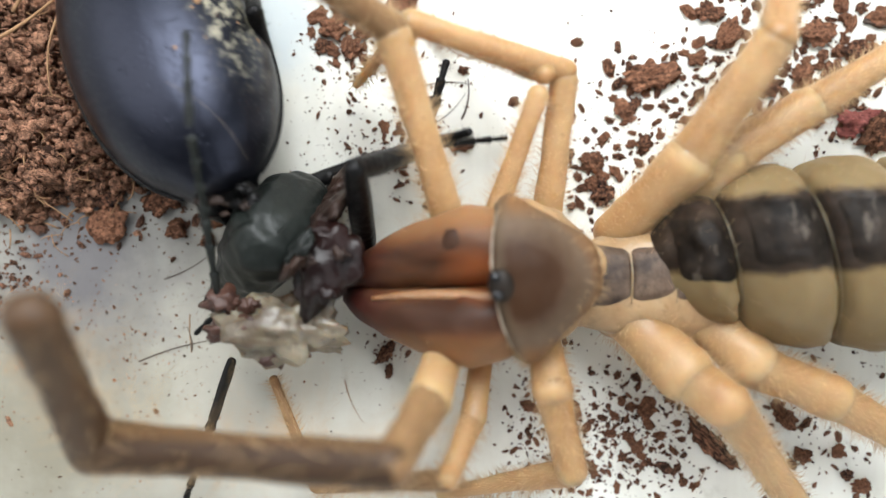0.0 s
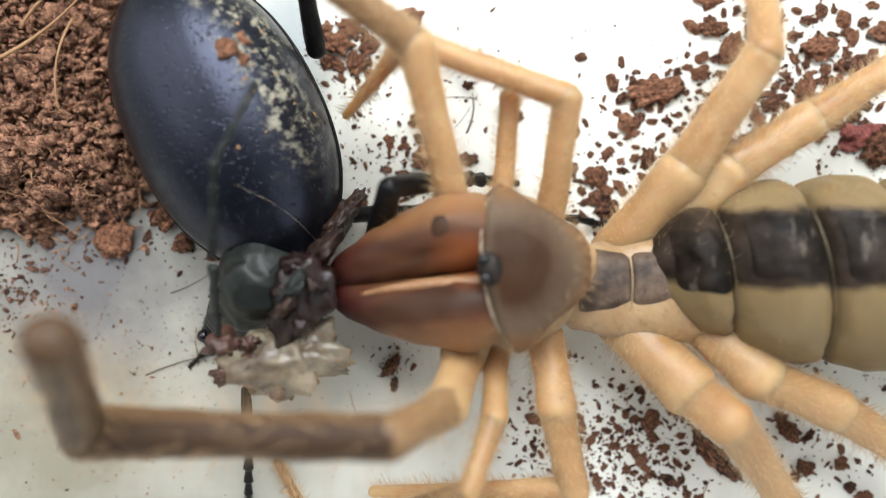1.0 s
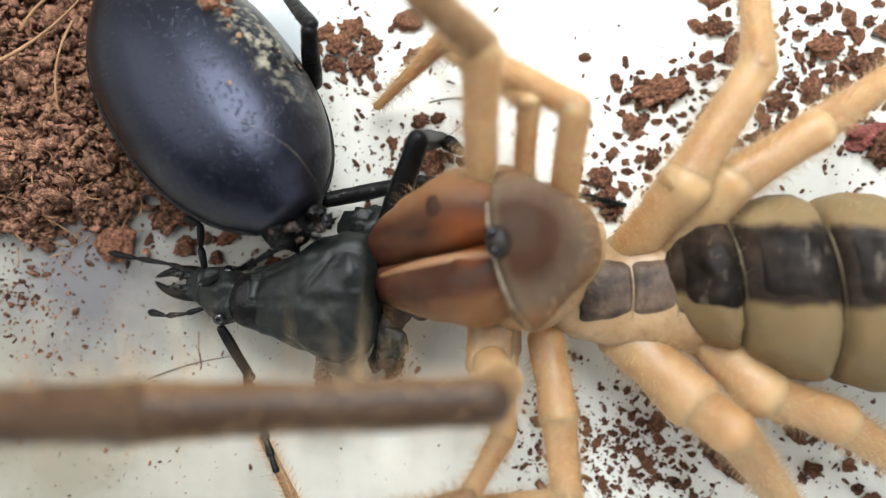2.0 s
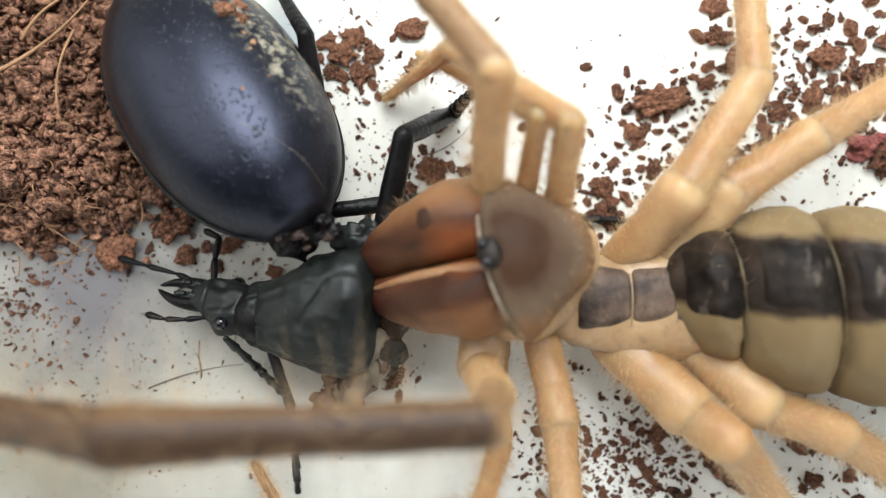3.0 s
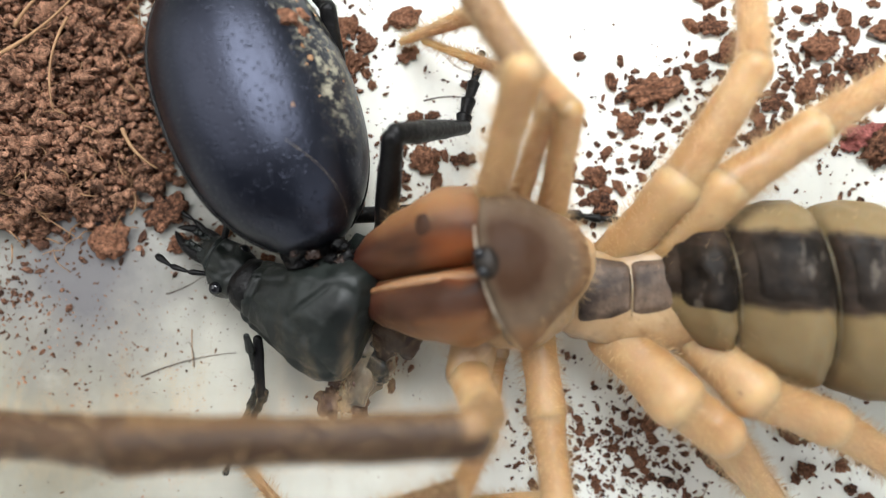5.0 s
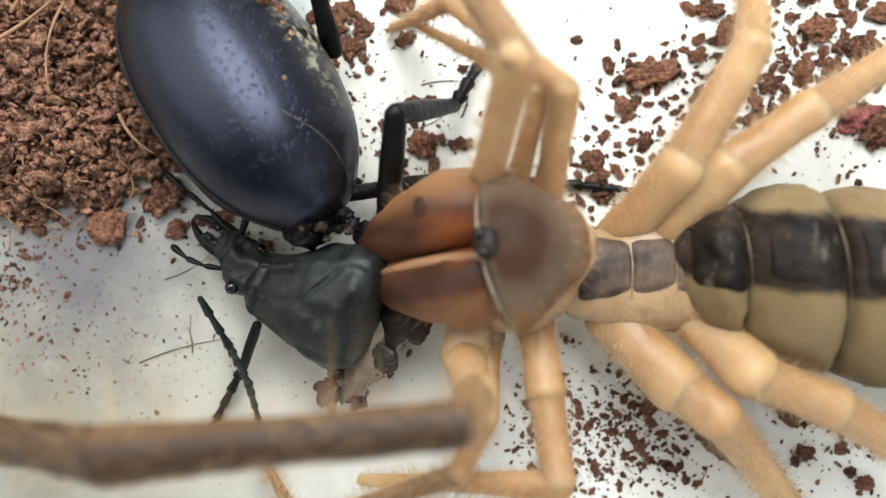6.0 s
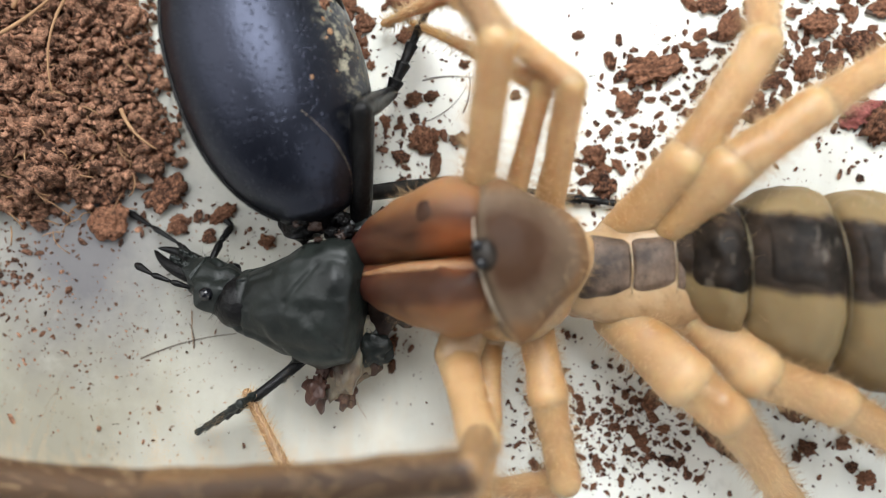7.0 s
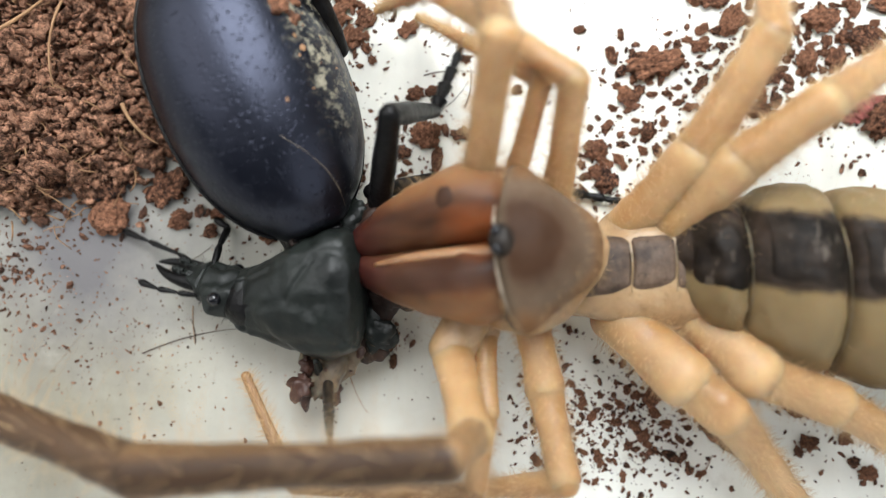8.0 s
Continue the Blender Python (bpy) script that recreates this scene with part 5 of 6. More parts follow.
# leg four far: joints from the body outwards, mm
LEG_FOUR_FAR_0 = [(12.63, -0.11, 5), (12.55, -0.19, 5), (12.73, -0.24, 5), (12.63, -0.2, 5), (12.58, -0.1, 5), (12.83, -0.5, 5), (12.81, -0.75, 5), (12.31, -1.01, 5), (12.29, -0.9, 5), (12.58, -0.86, 5), (12.82, -1.06, 5), (12.72, -0.98, 5), (12.74, -1.11, 5), (12.88, -0.97, 5), (12.91, -0.99, 5), (12.9, -0.95, 5), (13.25, -0.99, 5), (13.17, -0.96, 5), (13.1, -1.11, 5), (13.04, -1.14, 5)]
LEG_FOUR_FAR_1 = [(17.62, 5.78, 7.44), (17.55, 5.54, 7.41), (17.25, 5.74, 7.36), (17, 5.72, 7.77), (16.89, 5.78, 7.92), (17.08, 5.36, 8.05), (16.73, 5.1, 8.48), (16.74, 4.96, 7.54), (16.7, 5.08, 7.56), (16.82, 5, 8.06), (17.22, 4.93, 7.54), (16.87, 4.84, 8.25), (16.8, 4.61, 8.53), (16.59, 4.59, 9.13), (16.88, 4.58, 8.88), (16.71, 4.39, 9.32), (16.66, 4.11, 9.9), (16.57, 4.14, 9.9), (16.77, 4.09, 9.59), (16.89, 3.97, 9.55)]
LEG_FOUR_FAR_2 = [(22.72, 8.83, 6.92), (22.66, 8.59, 6.91), (22.32, 8.89, 7.41), (22.07, 8.87, 7.71), (21.98, 8.89, 7.77), (22.18, 8.45, 7.84), (21.83, 8.19, 8.54), (21.61, 8.28, 8.45), (21.59, 8.43, 8.28), (21.73, 8.34, 8.65), (22.1, 8.3, 8.27), (21.79, 8.19, 8.72), (21.58, 8.02, 9.61), (21.46, 8.02, 9.53), (21.74, 8, 9.35), (21.47, 7.86, 10.3), (21.47, 7.57, 10.64), (21.37, 7.61, 10.64), (21.55, 7.57, 10.43), (21.15, 7.29, 12.17)]
LEG_FOUR_FAR_3 = [(29.58, 12.95, 6.63), (29.51, 12.71, 6.64), (29.1, 13.13, 7.22), (28.86, 13.09, 7.42), (28.78, 13.1, 7.44), (28.89, 12.74, 7.04), (28.54, 12.46, 7.59), (28.49, 12.23, 7.37), (28.49, 12.37, 7.31), (28.5, 12.47, 7.56), (28.86, 12.45, 7.24), (28.6, 12.29, 7.79), (28.33, 12.13, 8.31), (28.29, 12.11, 8.7), (28.56, 12.06, 8.3), (28.27, 11.79, 8.78), (28.21, 11.53, 8.9), (28.1, 11.58, 8.9), (28.21, 11.59, 8.56), (27.65, 11.07, 9.42)]
LEG_FOUR_FAR_LENGTHS = (7.86, 5.97, 8.0)

# leg four near: joints from the body outwards, mm
LEG_FOUR_NEAR_0 = [(15.19, -2.74, 5), (15.11, -2.82, 5), (15.3, -2.71, 5), (15.19, -2.63, 5), (15.13, -2.57, 5), (15.37, -2.96, 5), (15.35, -3.21, 5), (15.04, -3.65, 5), (14.83, -3.53, 5), (15.13, -3.43, 5), (15.37, -3.69, 5), (15.27, -3.71, 5), (15.11, -3.74, 5), (15.24, -3.6, 5), (15.26, -3.63, 5), (15.43, -3.77, 5), (15.59, -4.18, 5), (15.51, -3.96, 5), (15.26, -4.04, 5), (15.2, -4.32, 5)]
LEG_FOUR_NEAR_1 = [(19.28, -7.14, 7.19), (19.2, -7.22, 7.2), (19.38, -6.92, 7.25), (18.92, -6.75, 7.81), (18.66, -6.65, 8.12), (19.14, -7.31, 7.41), (19.16, -7.73, 7.29), (18.57, -7.79, 8.04), (18.81, -7.79, 7.37), (18.87, -7.42, 7.99), (18.93, -7.82, 8), (18.64, -7.59, 8.54), (18.51, -7.63, 8.48), (18.31, -7.44, 8.83), (18.41, -7.61, 8.61), (18.56, -7.76, 8.63), (18.69, -8.15, 8.67), (18.63, -7.94, 8.65), (18.7, -8.08, 8.27), (18.62, -8.35, 8.3)]
LEG_FOUR_NEAR_2 = [(24.18, -9.24, 7.19), (24.1, -9.32, 7.21), (24.25, -9.08, 7.01), (23.79, -8.89, 7.61), (23.55, -8.76, 7.96), (23.99, -9.5, 7.07), (24.06, -9.77, 6.87), (23.54, -9.7, 7.7), (23.76, -9.76, 7.2), (23.77, -9.45, 7.47), (23.88, -9.69, 7.36), (23.63, -9.39, 8.06), (23.45, -9.59, 8.1), (23.22, -9.5, 8.77), (23.33, -9.68, 8.59), (23.53, -9.69, 8.49), (23.71, -9.93, 8.42), (23.6, -9.87, 8.5), (23.62, -10.15, 8.32), (23.56, -10.33, 7.93)]
LEG_FOUR_NEAR_3 = [(31.03, -13.01, 5.38), (30.89, -13.26, 5.51), (30.96, -13.1, 5.22), (30.49, -12.9, 5.71), (30.23, -12.77, 5.99), (30.59, -13.6, 5.06), (30.67, -13.89, 4.89), (30.12, -13.81, 5.62), (30.36, -13.88, 5.19), (30.37, -13.55, 5.44), (30.57, -13.74, 5.5), (30.24, -13.55, 6.18), (30.13, -13.71, 6.38), (29.94, -13.44, 6.81), (30.05, -13.63, 6.65), (30.18, -13.68, 6.4), (30.34, -13.82, 6.1), (30.23, -13.74, 6.17), (30.26, -14.03, 6.01), (30.28, -14.18, 5.82)]
LEG_FOUR_NEAR_LENGTHS = (6.23, 5.33, 8.03)

# leg three near: joints from the body outwards, mm
LEG_THREE_NEAR_0 = [(11.54, -3.83, 5), (11.27, -4.1, 5), (11.44, -3.8, 5), (11.33, -3.71, 5), (11.28, -3.65, 5), (11.16, -4.21, 5), (11.14, -4.46, 5), (10.73, -4.36, 5), (10.64, -4.24, 5), (10.92, -3.97, 5), (10.99, -4.41, 5), (10.89, -4.44, 5), (10.92, -4.64, 5), (10.97, -4.41, 5), (10.89, -4.51, 5), (10.87, -4.65, 5), (11.39, -5.05, 5), (11.32, -4.84, 5), (11.07, -5.11, 5), (11.01, -5.2, 5)]
LEG_THREE_NEAR_1 = [(14.77, -7.59, 7.64), (14.97, -8, 6.71), (15.11, -7.87, 6.82), (14.89, -7.82, 6.78), (14.76, -7.72, 6.74), (14.66, -8, 7.23), (14.6, -8.21, 7.35), (14.46, -8.24, 6.88), (14.42, -8.21, 6.92), (14.42, -7.7, 7.32), (14.46, -8.1, 7.43), (14.21, -7.86, 7.98), (13.96, -8, 8.33), (14.25, -8.34, 7.32), (14.38, -8.58, 6.68), (14.54, -8.55, 6.7), (14.53, -8.76, 7.82), (14.35, -8.32, 8.2), (14.61, -8.93, 7.09), (14.32, -8.73, 7.85)]
LEG_THREE_NEAR_2 = [(16.85, -9.29, 9.61), (17.19, -9.78, 8.44), (16.99, -9.52, 9.01), (16.76, -9.48, 8.98), (16.64, -9.39, 8.93), (17.14, -9.83, 8.54), (16.63, -9.85, 9.42), (16.54, -9.88, 8.89), (16.5, -9.84, 8.95), (16.48, -9.33, 9.37), (16.65, -9.96, 9.12), (16.72, -9.94, 8.66), (16.61, -10, 8.54), (16.35, -10.03, 9.27), (16.58, -10.34, 8.46), (16.73, -10.32, 8.49), (17.16, -10.79, 8.14), (16.85, -10.43, 8.83), (16.71, -10.64, 9.03), (16.8, -10.83, 8.58)]
LEG_THREE_NEAR_3 = [(23.59, -17.29, 3.33), (23.95, -17.91, 2.34), (23.86, -17.67, 3.07), (23.69, -17.6, 3.07), (23.61, -17.5, 3.06), (24.05, -17.89, 2.52), (23.5, -17.87, 3.3), (23.39, -18, 2.89), (23.36, -17.94, 2.93), (23.34, -17.38, 3.28), (23.5, -18.04, 3.07), (23.59, -18.01, 2.62), (23.46, -18.08, 2.49), (23.4, -17.94, 3.21), (23.7, -18.29, 2.55), (23.72, -18.29, 2.45), (24.18, -18.8, 2.19), (23.67, -18.55, 2.79), (23.72, -18.57, 2.96), (23.82, -18.78, 2.55)]
LEG_THREE_NEAR_LENGTHS = (5.62, 3.33, 12.2)

# leg two near: joints from the body outwards, mm
LEG_TWO_NEAR_0 = [(6.1, -4.66, 6), (6.06, -4.92, 6), (6.17, -4.61, 6), (5.91, -4.43, 6), (5.7, -4.25, 6), (5.92, -4.62, 6), (5.9, -4.68, 6), (5.79, -4.76, 6), (5.61, -4.29, 6), (5.54, -4.37, 6), (5.8, -4.83, 6), (5.73, -4.33, 6), (5.75, -4.53, 6), (5.72, -4.55, 6), (5.75, -4.57, 6), (5.73, -4.71, 6), (5.71, -5.28, 6), (5.63, -5.26, 6), (5.72, -5.7, 6), (5.2, -4.89, 6)]
LEG_TWO_NEAR_1 = [(6.61, -8.49, 8.47), (6.65, -9.01, 8.01), (6.6, -8.67, 8.09), (6.38, -8.49, 8.09), (6.27, -8.32, 8.04), (6.47, -9.22, 7.01), (6.45, -9.27, 7.02), (6.53, -8.74, 8.17), (6.5, -8.85, 7.09), (6.46, -8.41, 7.98), (6.53, -8.81, 8.17), (6.39, -8.68, 7.31), (6.28, -9.11, 7.01), (6.14, -8.61, 8.1), (6.1, -8.64, 8.1), (6.08, -8.78, 8.1), (6.41, -9.35, 7.99), (6.15, -9.32, 8.08), (6.25, -9.73, 8.13), (6.01, -9.52, 6.91)]
LEG_TWO_NEAR_2 = [(7.92, -13.68, 7.58), (8.21, -14.07, 6.88), (7.69, -13.97, 7.73), (7.28, -13.79, 8.84), (7.16, -13.62, 8.8), (7.02, -13.76, 9.91), (6.75, -14.14, 9.4), (6.98, -14.14, 8.43), (6.73, -14.06, 8.84), (6.89, -13.8, 8.38), (6.88, -14.11, 9.25), (6.83, -14.03, 9.08), (6.72, -14.34, 8.75), (6.73, -13.94, 9.76), (6.68, -13.98, 9.75), (6.51, -13.98, 9.66), (7.24, -14.71, 7.89), (7.15, -14.65, 8.05), (7.1, -15.09, 7.98), (6.95, -14.83, 8.58)]
LEG_TWO_NEAR_3 = [(0.63, -16.98, 0.6), (-2.64, -16.09, 0.6), (-4.95, -14.88, 4.66), (-5.19, -14.61, 5.12), (-5.25, -14.54, 4.91), (-5.41, -14.67, 6.11), (-4.58, -15.49, 3.1), (-3.97, -16.96, 1.95), (-3.98, -16.84, 1.95), (-3.93, -16.84, 1.79), (-3.6, -17.03, 2.07), (-3.52, -16.97, 1.72), (-3.54, -17.13, 1.2), (-5.4, -14.79, 5.06), (-5.4, -14.94, 4.94), (-3.43, -16.78, 1.71), (-1.57, -17.73, 0.6), (-1.62, -17.52, 0.6), (-1.28, -17.81, 0.6), (-2.52, -17.85, 0.6)]
LEG_TWO_NEAR_LENGTHS = (4.59, 5.42, 13.04)

# leg one near: joints from the body outwards, mm
LEG_ONE_NEAR_0 = [(2.61, -5.55, 6), (3.32, -6, 6), (3.09, -5.33, 6), (3.16, -5.14, 6), (3.11, -4.96, 6), (3.18, -4.96, 6), (3.32, -5.2, 6), (2.9, -5.29, 6), (2.56, -4.81, 6), (2.63, -5.08, 6), (3.06, -5.72, 6), (2.99, -5.22, 6), (3.01, -5.42, 6), (2.89, -5.6, 6), (2.85, -5.62, 6), (2.99, -5.76, 6), (2.8, -6.32, 6), (2.73, -6.31, 6), (2.82, -6.4, 6), (2.3, -5.94, 6)]
LEG_ONE_NEAR_1 = [(1.87, -10.37, 7.63), (2.64, -10.21, 8.87), (2.7, -9.07, 9.5), (2.75, -8.67, 9.72), (2.69, -8.29, 9.89), (2.62, -8.69, 9.49), (2.86, -9.9, 8.02), (2.98, -10.8, 7.39), (2.8, -10.35, 7.36), (2.71, -10.29, 7.27), (2.92, -10.31, 8.3), (2.74, -10.44, 7.22), (2.37, -10.1, 8.01), (2.47, -10.32, 7.99), (2.49, -10.35, 7.99), (2.65, -10.49, 7.99), (2.73, -10.48, 9.02), (2.51, -10.72, 8.64), (2.62, -10.8, 8.64), (2.27, -10.68, 8)]
LEG_ONE_NEAR_2 = [(0.2, -13.34, 10.61), (1.65, -12.94, 12.34), (1.12, -12.87, 11.38), (0.71, -12.97, 10.95), (0.33, -12.87, 11.22), (0.56, -12.98, 10.72), (0.58, -13.68, 9.13), (1.42, -13.14, 10.93), (1.42, -13.11, 10.67), (1.32, -12.66, 10.88), (1.42, -13.01, 11.61), (1.23, -12.85, 10.74), (0.9, -12.47, 11.57), (0.37, -13.09, 10.89), (0.7, -12.85, 11.31), (1.35, -14.35, 9.95), (2.28, -15.08, 10.44), (1.96, -15.2, 8.93), (1.85, -15.28, 10.01), (1.49, -15.38, 9.42)]
LEG_ONE_NEAR_3 = [(-8.41, -15.74, 3.51), (-8.01, -15.56, 6.86), (-8.34, -17.13, 6.63), (-8.53, -17.47, 5.99), (-8.62, -17.35, 5.73), (-8.69, -17.6, 5.87), (-8.92, -17.99, 4.48), (-9.14, -16.16, 7.83), (-9.41, -15.87, 8.33), (-9.36, -15.8, 8.37), (-8.77, -16.59, 7.93), (-8.85, -16.51, 6.83), (-8.78, -16.58, 7.14), (-9.21, -17.21, 6.24), (-9.03, -17.09, 7.13), (-9.17, -17.08, 6.48), (-8.88, -16.01, 8.26), (-9.22, -15.8, 6.7), (-9.18, -16.09, 7.21), (-9.63, -15.38, 6.86)]
LEG_ONE_NEAR_4 = [(-11.45, -8.49, 3.01), (-10.97, -9.98, 2.6), (-12.02, -13.83, 0.83), (-11.75, -13.63, 0.6), (-12.55, -13.18, 0.72), (-12.06, -12.34, 1.51), (-12.37, -11.14, 3.68), (-12.69, -13.32, 1.72), (-13.42, -12.55, 2.77), (-13.74, -12.83, 2.89), (-13.33, -12.65, 3.27), (-13.38, -14.65, 0.98), (-13.78, -13.27, 2.45), (-12.76, -14.76, 0.6), (-12.78, -13.99, 1.26), (-12.77, -10.25, 6.04), (-12.92, -10.74, 4.52), (-13.05, -9.69, 4.25), (-12.72, -10.23, 3.86), (-13.01, -8.81, 5.03)]
LEG_ONE_NEAR_LENGTHS = (5.14, 4.53, 11.41, 7.62)

# foreleg far: joints from the body outwards, mm
FORELEG_FAR_0 = [(-5.06, -0.15, 4), (-5.18, -0.79, 4), (-5.07, 0.47, 4), (-5.12, 0.66, 4), (-5.15, 0.97, 4), (-6.33, 0.24, 4), (-4.86, 0.78, 4), (-4.97, 1.01, 4), (-4.98, 1.05, 4), (-4.56, 1.9, 4), (-5.96, 0.1, 4), (-4.94, 2.11, 4), (-4.17, 1.54, 4), (-3.93, 0.93, 4), (-3.79, 1.04, 4), (-4.73, 0.91, 4), (-5.11, 1.09, 4), (-5.57, 1.46, 4), (-5.82, 1, 4), (-4.56, 1.09, 4)]
FORELEG_FAR_1 = [(-5.04, 4.56, 10.99), (-4.74, 3.33, 11.35), (-3.39, 4.52, 11.2), (-3.12, 4.75, 11.1), (-3.34, 5.86, 10.62), (-4.15, 7.93, 6.68), (-2.17, 7.45, 8.41), (-2.41, 9.2, 5.09), (-3.11, 8.99, 6.12), (-2.22, 7.54, 9.81), (-4.28, 7.46, 7.74), (-4.33, 9.37, 8.24), (-3.35, 7.83, 9.56), (-2.72, 8.01, 8.42), (-2.84, 8.06, 8.56), (-4.15, 7.49, 9.24), (-4.67, 7.71, 9.2), (-4.9, 7.83, 9.49), (-5.01, 7.63, 9.15), (-3.32, 7.18, 9.71)]
FORELEG_FAR_2 = [(-1.42, 6.32, 4.98), (-1.53, 4.35, 4.94), (0.79, 5.58, 5.39), (-1.3, 5.12, 4.11), (-1.13, 6.83, 3.79), (-1.21, 9.09, 0.6), (-0.84, 8.54, 1.38), (0.01, 9.64, 0.6), (-0.01, 11.25, 0.6), (-0.36, 11.12, 3.81), (-2.44, 10.79, 1.59), (-0.99, 10.7, 1.96), (1.12, 9.04, 4), (0.59, 9.38, 2.14), (0.82, 9.62, 2.52), (-0.51, 9.75, 3.4), (-3.59, 9.81, 2.36), (-3.58, 10.12, 2.75), (-4.07, 9.91, 2.35), (-0.73, 8.49, 3.08)]
FORELEG_FAR_3 = [(0.22, 12.11, 4.91), (1.86, 8.45, 2.12), (4.84, 5.57, 0.94), (2.22, 5.38, 0.6), (0.21, 6.57, 0.6), (0.11, 9.35, 6.47), (0.06, 7.07, 7.15), (1.18, 8.99, 6.47), (1.28, 11.76, 6.46), (1.02, 11.78, 9.63), (-0.3, 12.93, 6.79), (1.08, 15.85, 4.28), (2.25, 14.63, 2.08), (3, 12.79, 0.6), (3.24, 13.97, 0.6), (2.05, 14.56, 0.86), (-2.28, 14.47, 0.6), (-1.15, 15.62, 2.71), (-2.79, 15.77, 1.9), (1.25, 13.65, 0.69)]
FORELEG_FAR_LENGTHS = (8.43, 7.24, 6.02)

# midleg far: joints from the body outwards, mm
MIDLEG_FAR_0 = [(-10.48, 3.79, 3.5), (-8.34, 2.82, 3.5), (-8.24, 3.19, 3.5), (-8.1, 3.46, 3.5), (-8.12, 4.07, 3.5), (-8.34, 4.34, 3.5), (-8.36, 4.44, 3.5), (-8.48, 4.39, 3.5), (-8.5, 4.35, 3.5), (-8.46, 5, 3.5), (-8, 3.77, 3.5), (-7.72, 3.61, 3.5), (-6.94, 3.12, 3.5), (-6.39, 3.84, 3.5), (-6.35, 3.61, 3.5), (-6.36, 3.63, 3.5), (-6.01, 2.68, 3.5), (-6.09, 3.24, 3.5), (-5.98, 2.7, 3.5), (-5.07, 3.06, 3.5)]
MIDLEG_FAR_1 = [(-5.3, 6.1, 0.6), (-2.64, 3.05, 0.6), (-2.1, 3.62, 0.6), (-2.95, 4.41, 0.6), (-1.98, 4.8, 0.6), (-3.02, 6.06, 0.6), (-3.04, 5.97, 0.6), (-1.55, 5.35, 2.78), (-1.58, 5.21, 2.62), (-2.34, 6.92, 0.63), (-0.87, 4.59, 3.48), (-0.41, 4.58, 3.54), (-0.38, 3.52, 0.98), (-0.21, 4.91, 0.6), (-0.17, 4.83, 0.6), (-0.18, 4.89, 0.6), (-0.2, 3.9, 0.6), (-0.29, 4.15, 0.6), (-0.36, 3.66, 0.6), (-0.39, 4.14, 0.6)]
MIDLEG_FAR_2 = [(-1.25, 6.75, 4.5), (2.7, 2.91, 4.5), (8.03, 3.15, 2.11), (5.74, 3.59, 4.5), (5.7, 3.95, 4.5), (6.08, 5.97, 3.89), (6.05, 5.74, 3.89), (7.84, 3.86, 0.98), (7.84, 3.99, 0.79), (8.47, 6.08, 2.34), (8.2, 4.22, 0.6), (8.28, 3.61, 0.6), (8.31, 3.13, 0.6), (8.48, 4.66, 0.6), (8.51, 4.46, 0.6), (8.5, 4.51, 0.6), (8.48, 3.24, 0.6), (8.39, 3.14, 0.6), (8.32, 3.06, 0.6), (8.47, 3.17, 0.6)]
MIDLEG_FAR_3 = [(4.35, 7.68, 1.16), (6.47, 2.94, 0.6), (10.64, 2.77, 0.6), (10.55, 2.77, 0.6), (11.23, 3.33, 0.96), (11.8, 5.44, 0.67), (11.59, 4.81, 0.6), (11.25, 3.47, 0.6), (11.43, 3.78, 0.6), (11.21, 5.49, 0.6), (12.55, 4.29, 0.6), (12.03, 3.57, 0.6), (11.27, 2.81, 0.6), (13.02, 4.24, 0.6), (12.85, 3.99, 0.6), (11.86, 3.9, 0.6), (11.48, 2.7, 0.6), (10.76, 2.85, 0.6), (10.69, 2.65, 0.6), (11.03, 2.68, 0.6)]
MIDLEG_FAR_LENGTHS = (7.03, 9.67, 6.59)

# hindleg far: joints from the body outwards, mm
HINDLEG_FAR_0 = [(-11.79, 12.43, 3.5), (-8.53, 12, 3.5), (-8.8, 14.26, 3.5), (-9.38, 14.06, 3.5), (-9.58, 13.86, 3.5), (-7.76, 7.82, 3.5), (-8.88, 11.69, 3.5), (-9.38, 12.65, 3.5), (-9.04, 11.63, 3.5), (-9.38, 11.96, 3.5), (-8.74, 12.55, 3.5), (-7.72, 11.94, 3.5), (-7.12, 12.12, 3.5), (-7.27, 12.95, 3.5), (-7.23, 13.13, 3.5), (-7.23, 13, 3.5), (-6.11, 12.8, 3.5), (-6.59, 13.18, 3.5), (-6.66, 13.08, 3.5), (-7.06, 12.43, 3.5)]
HINDLEG_FAR_1 = [(-11.66, 14.7, 7.3), (-9.14, 15.26, 6.43), (-9.03, 17.43, 6.58), (-9.11, 16.51, 7.17), (-9.32, 16.55, 7.01), (-5.84, 9.26, 7.22), (-7.58, 13.56, 7.29), (-9.42, 15.95, 6.44), (-9.47, 15.66, 5.27), (-7.62, 14.56, 6.61), (-8.52, 17.38, 4.92), (-6.02, 14.27, 6.85), (-6.94, 16.62, 4.8), (-7.9, 16.13, 6.51), (-7.85, 16.28, 6.55), (-7.86, 16.15, 6.54), (-6.8, 15.96, 6.52), (-7.25, 16.3, 6.56), (-7.33, 16.2, 6.57), (-8.09, 15.63, 6.38)]
HINDLEG_FAR_2 = [(-13.37, 19.67, 3.21), (-12.23, 19.26, 2.09), (-12.07, 21.52, 2.29), (-11.92, 20.85, 2.98), (-12.37, 20.57, 2.66), (-5.52, 11.47, 0.95), (-10.49, 17.39, 2.69), (-12.2, 20.52, 2.46), (-12.38, 20.48, 1.72), (-12.28, 18.44, 3.86), (-11.51, 21.74, 0.87), (-10.13, 17.27, 2.56), (-10.54, 20.84, 1.11), (-10.84, 20.35, 2.28), (-10.81, 20.38, 2.21), (-10.81, 20.25, 2.21), (-9.62, 20.37, 2.4), (-10.1, 20.71, 2.47), (-10.18, 20.61, 2.47), (-10.99, 20.02, 2.3)]
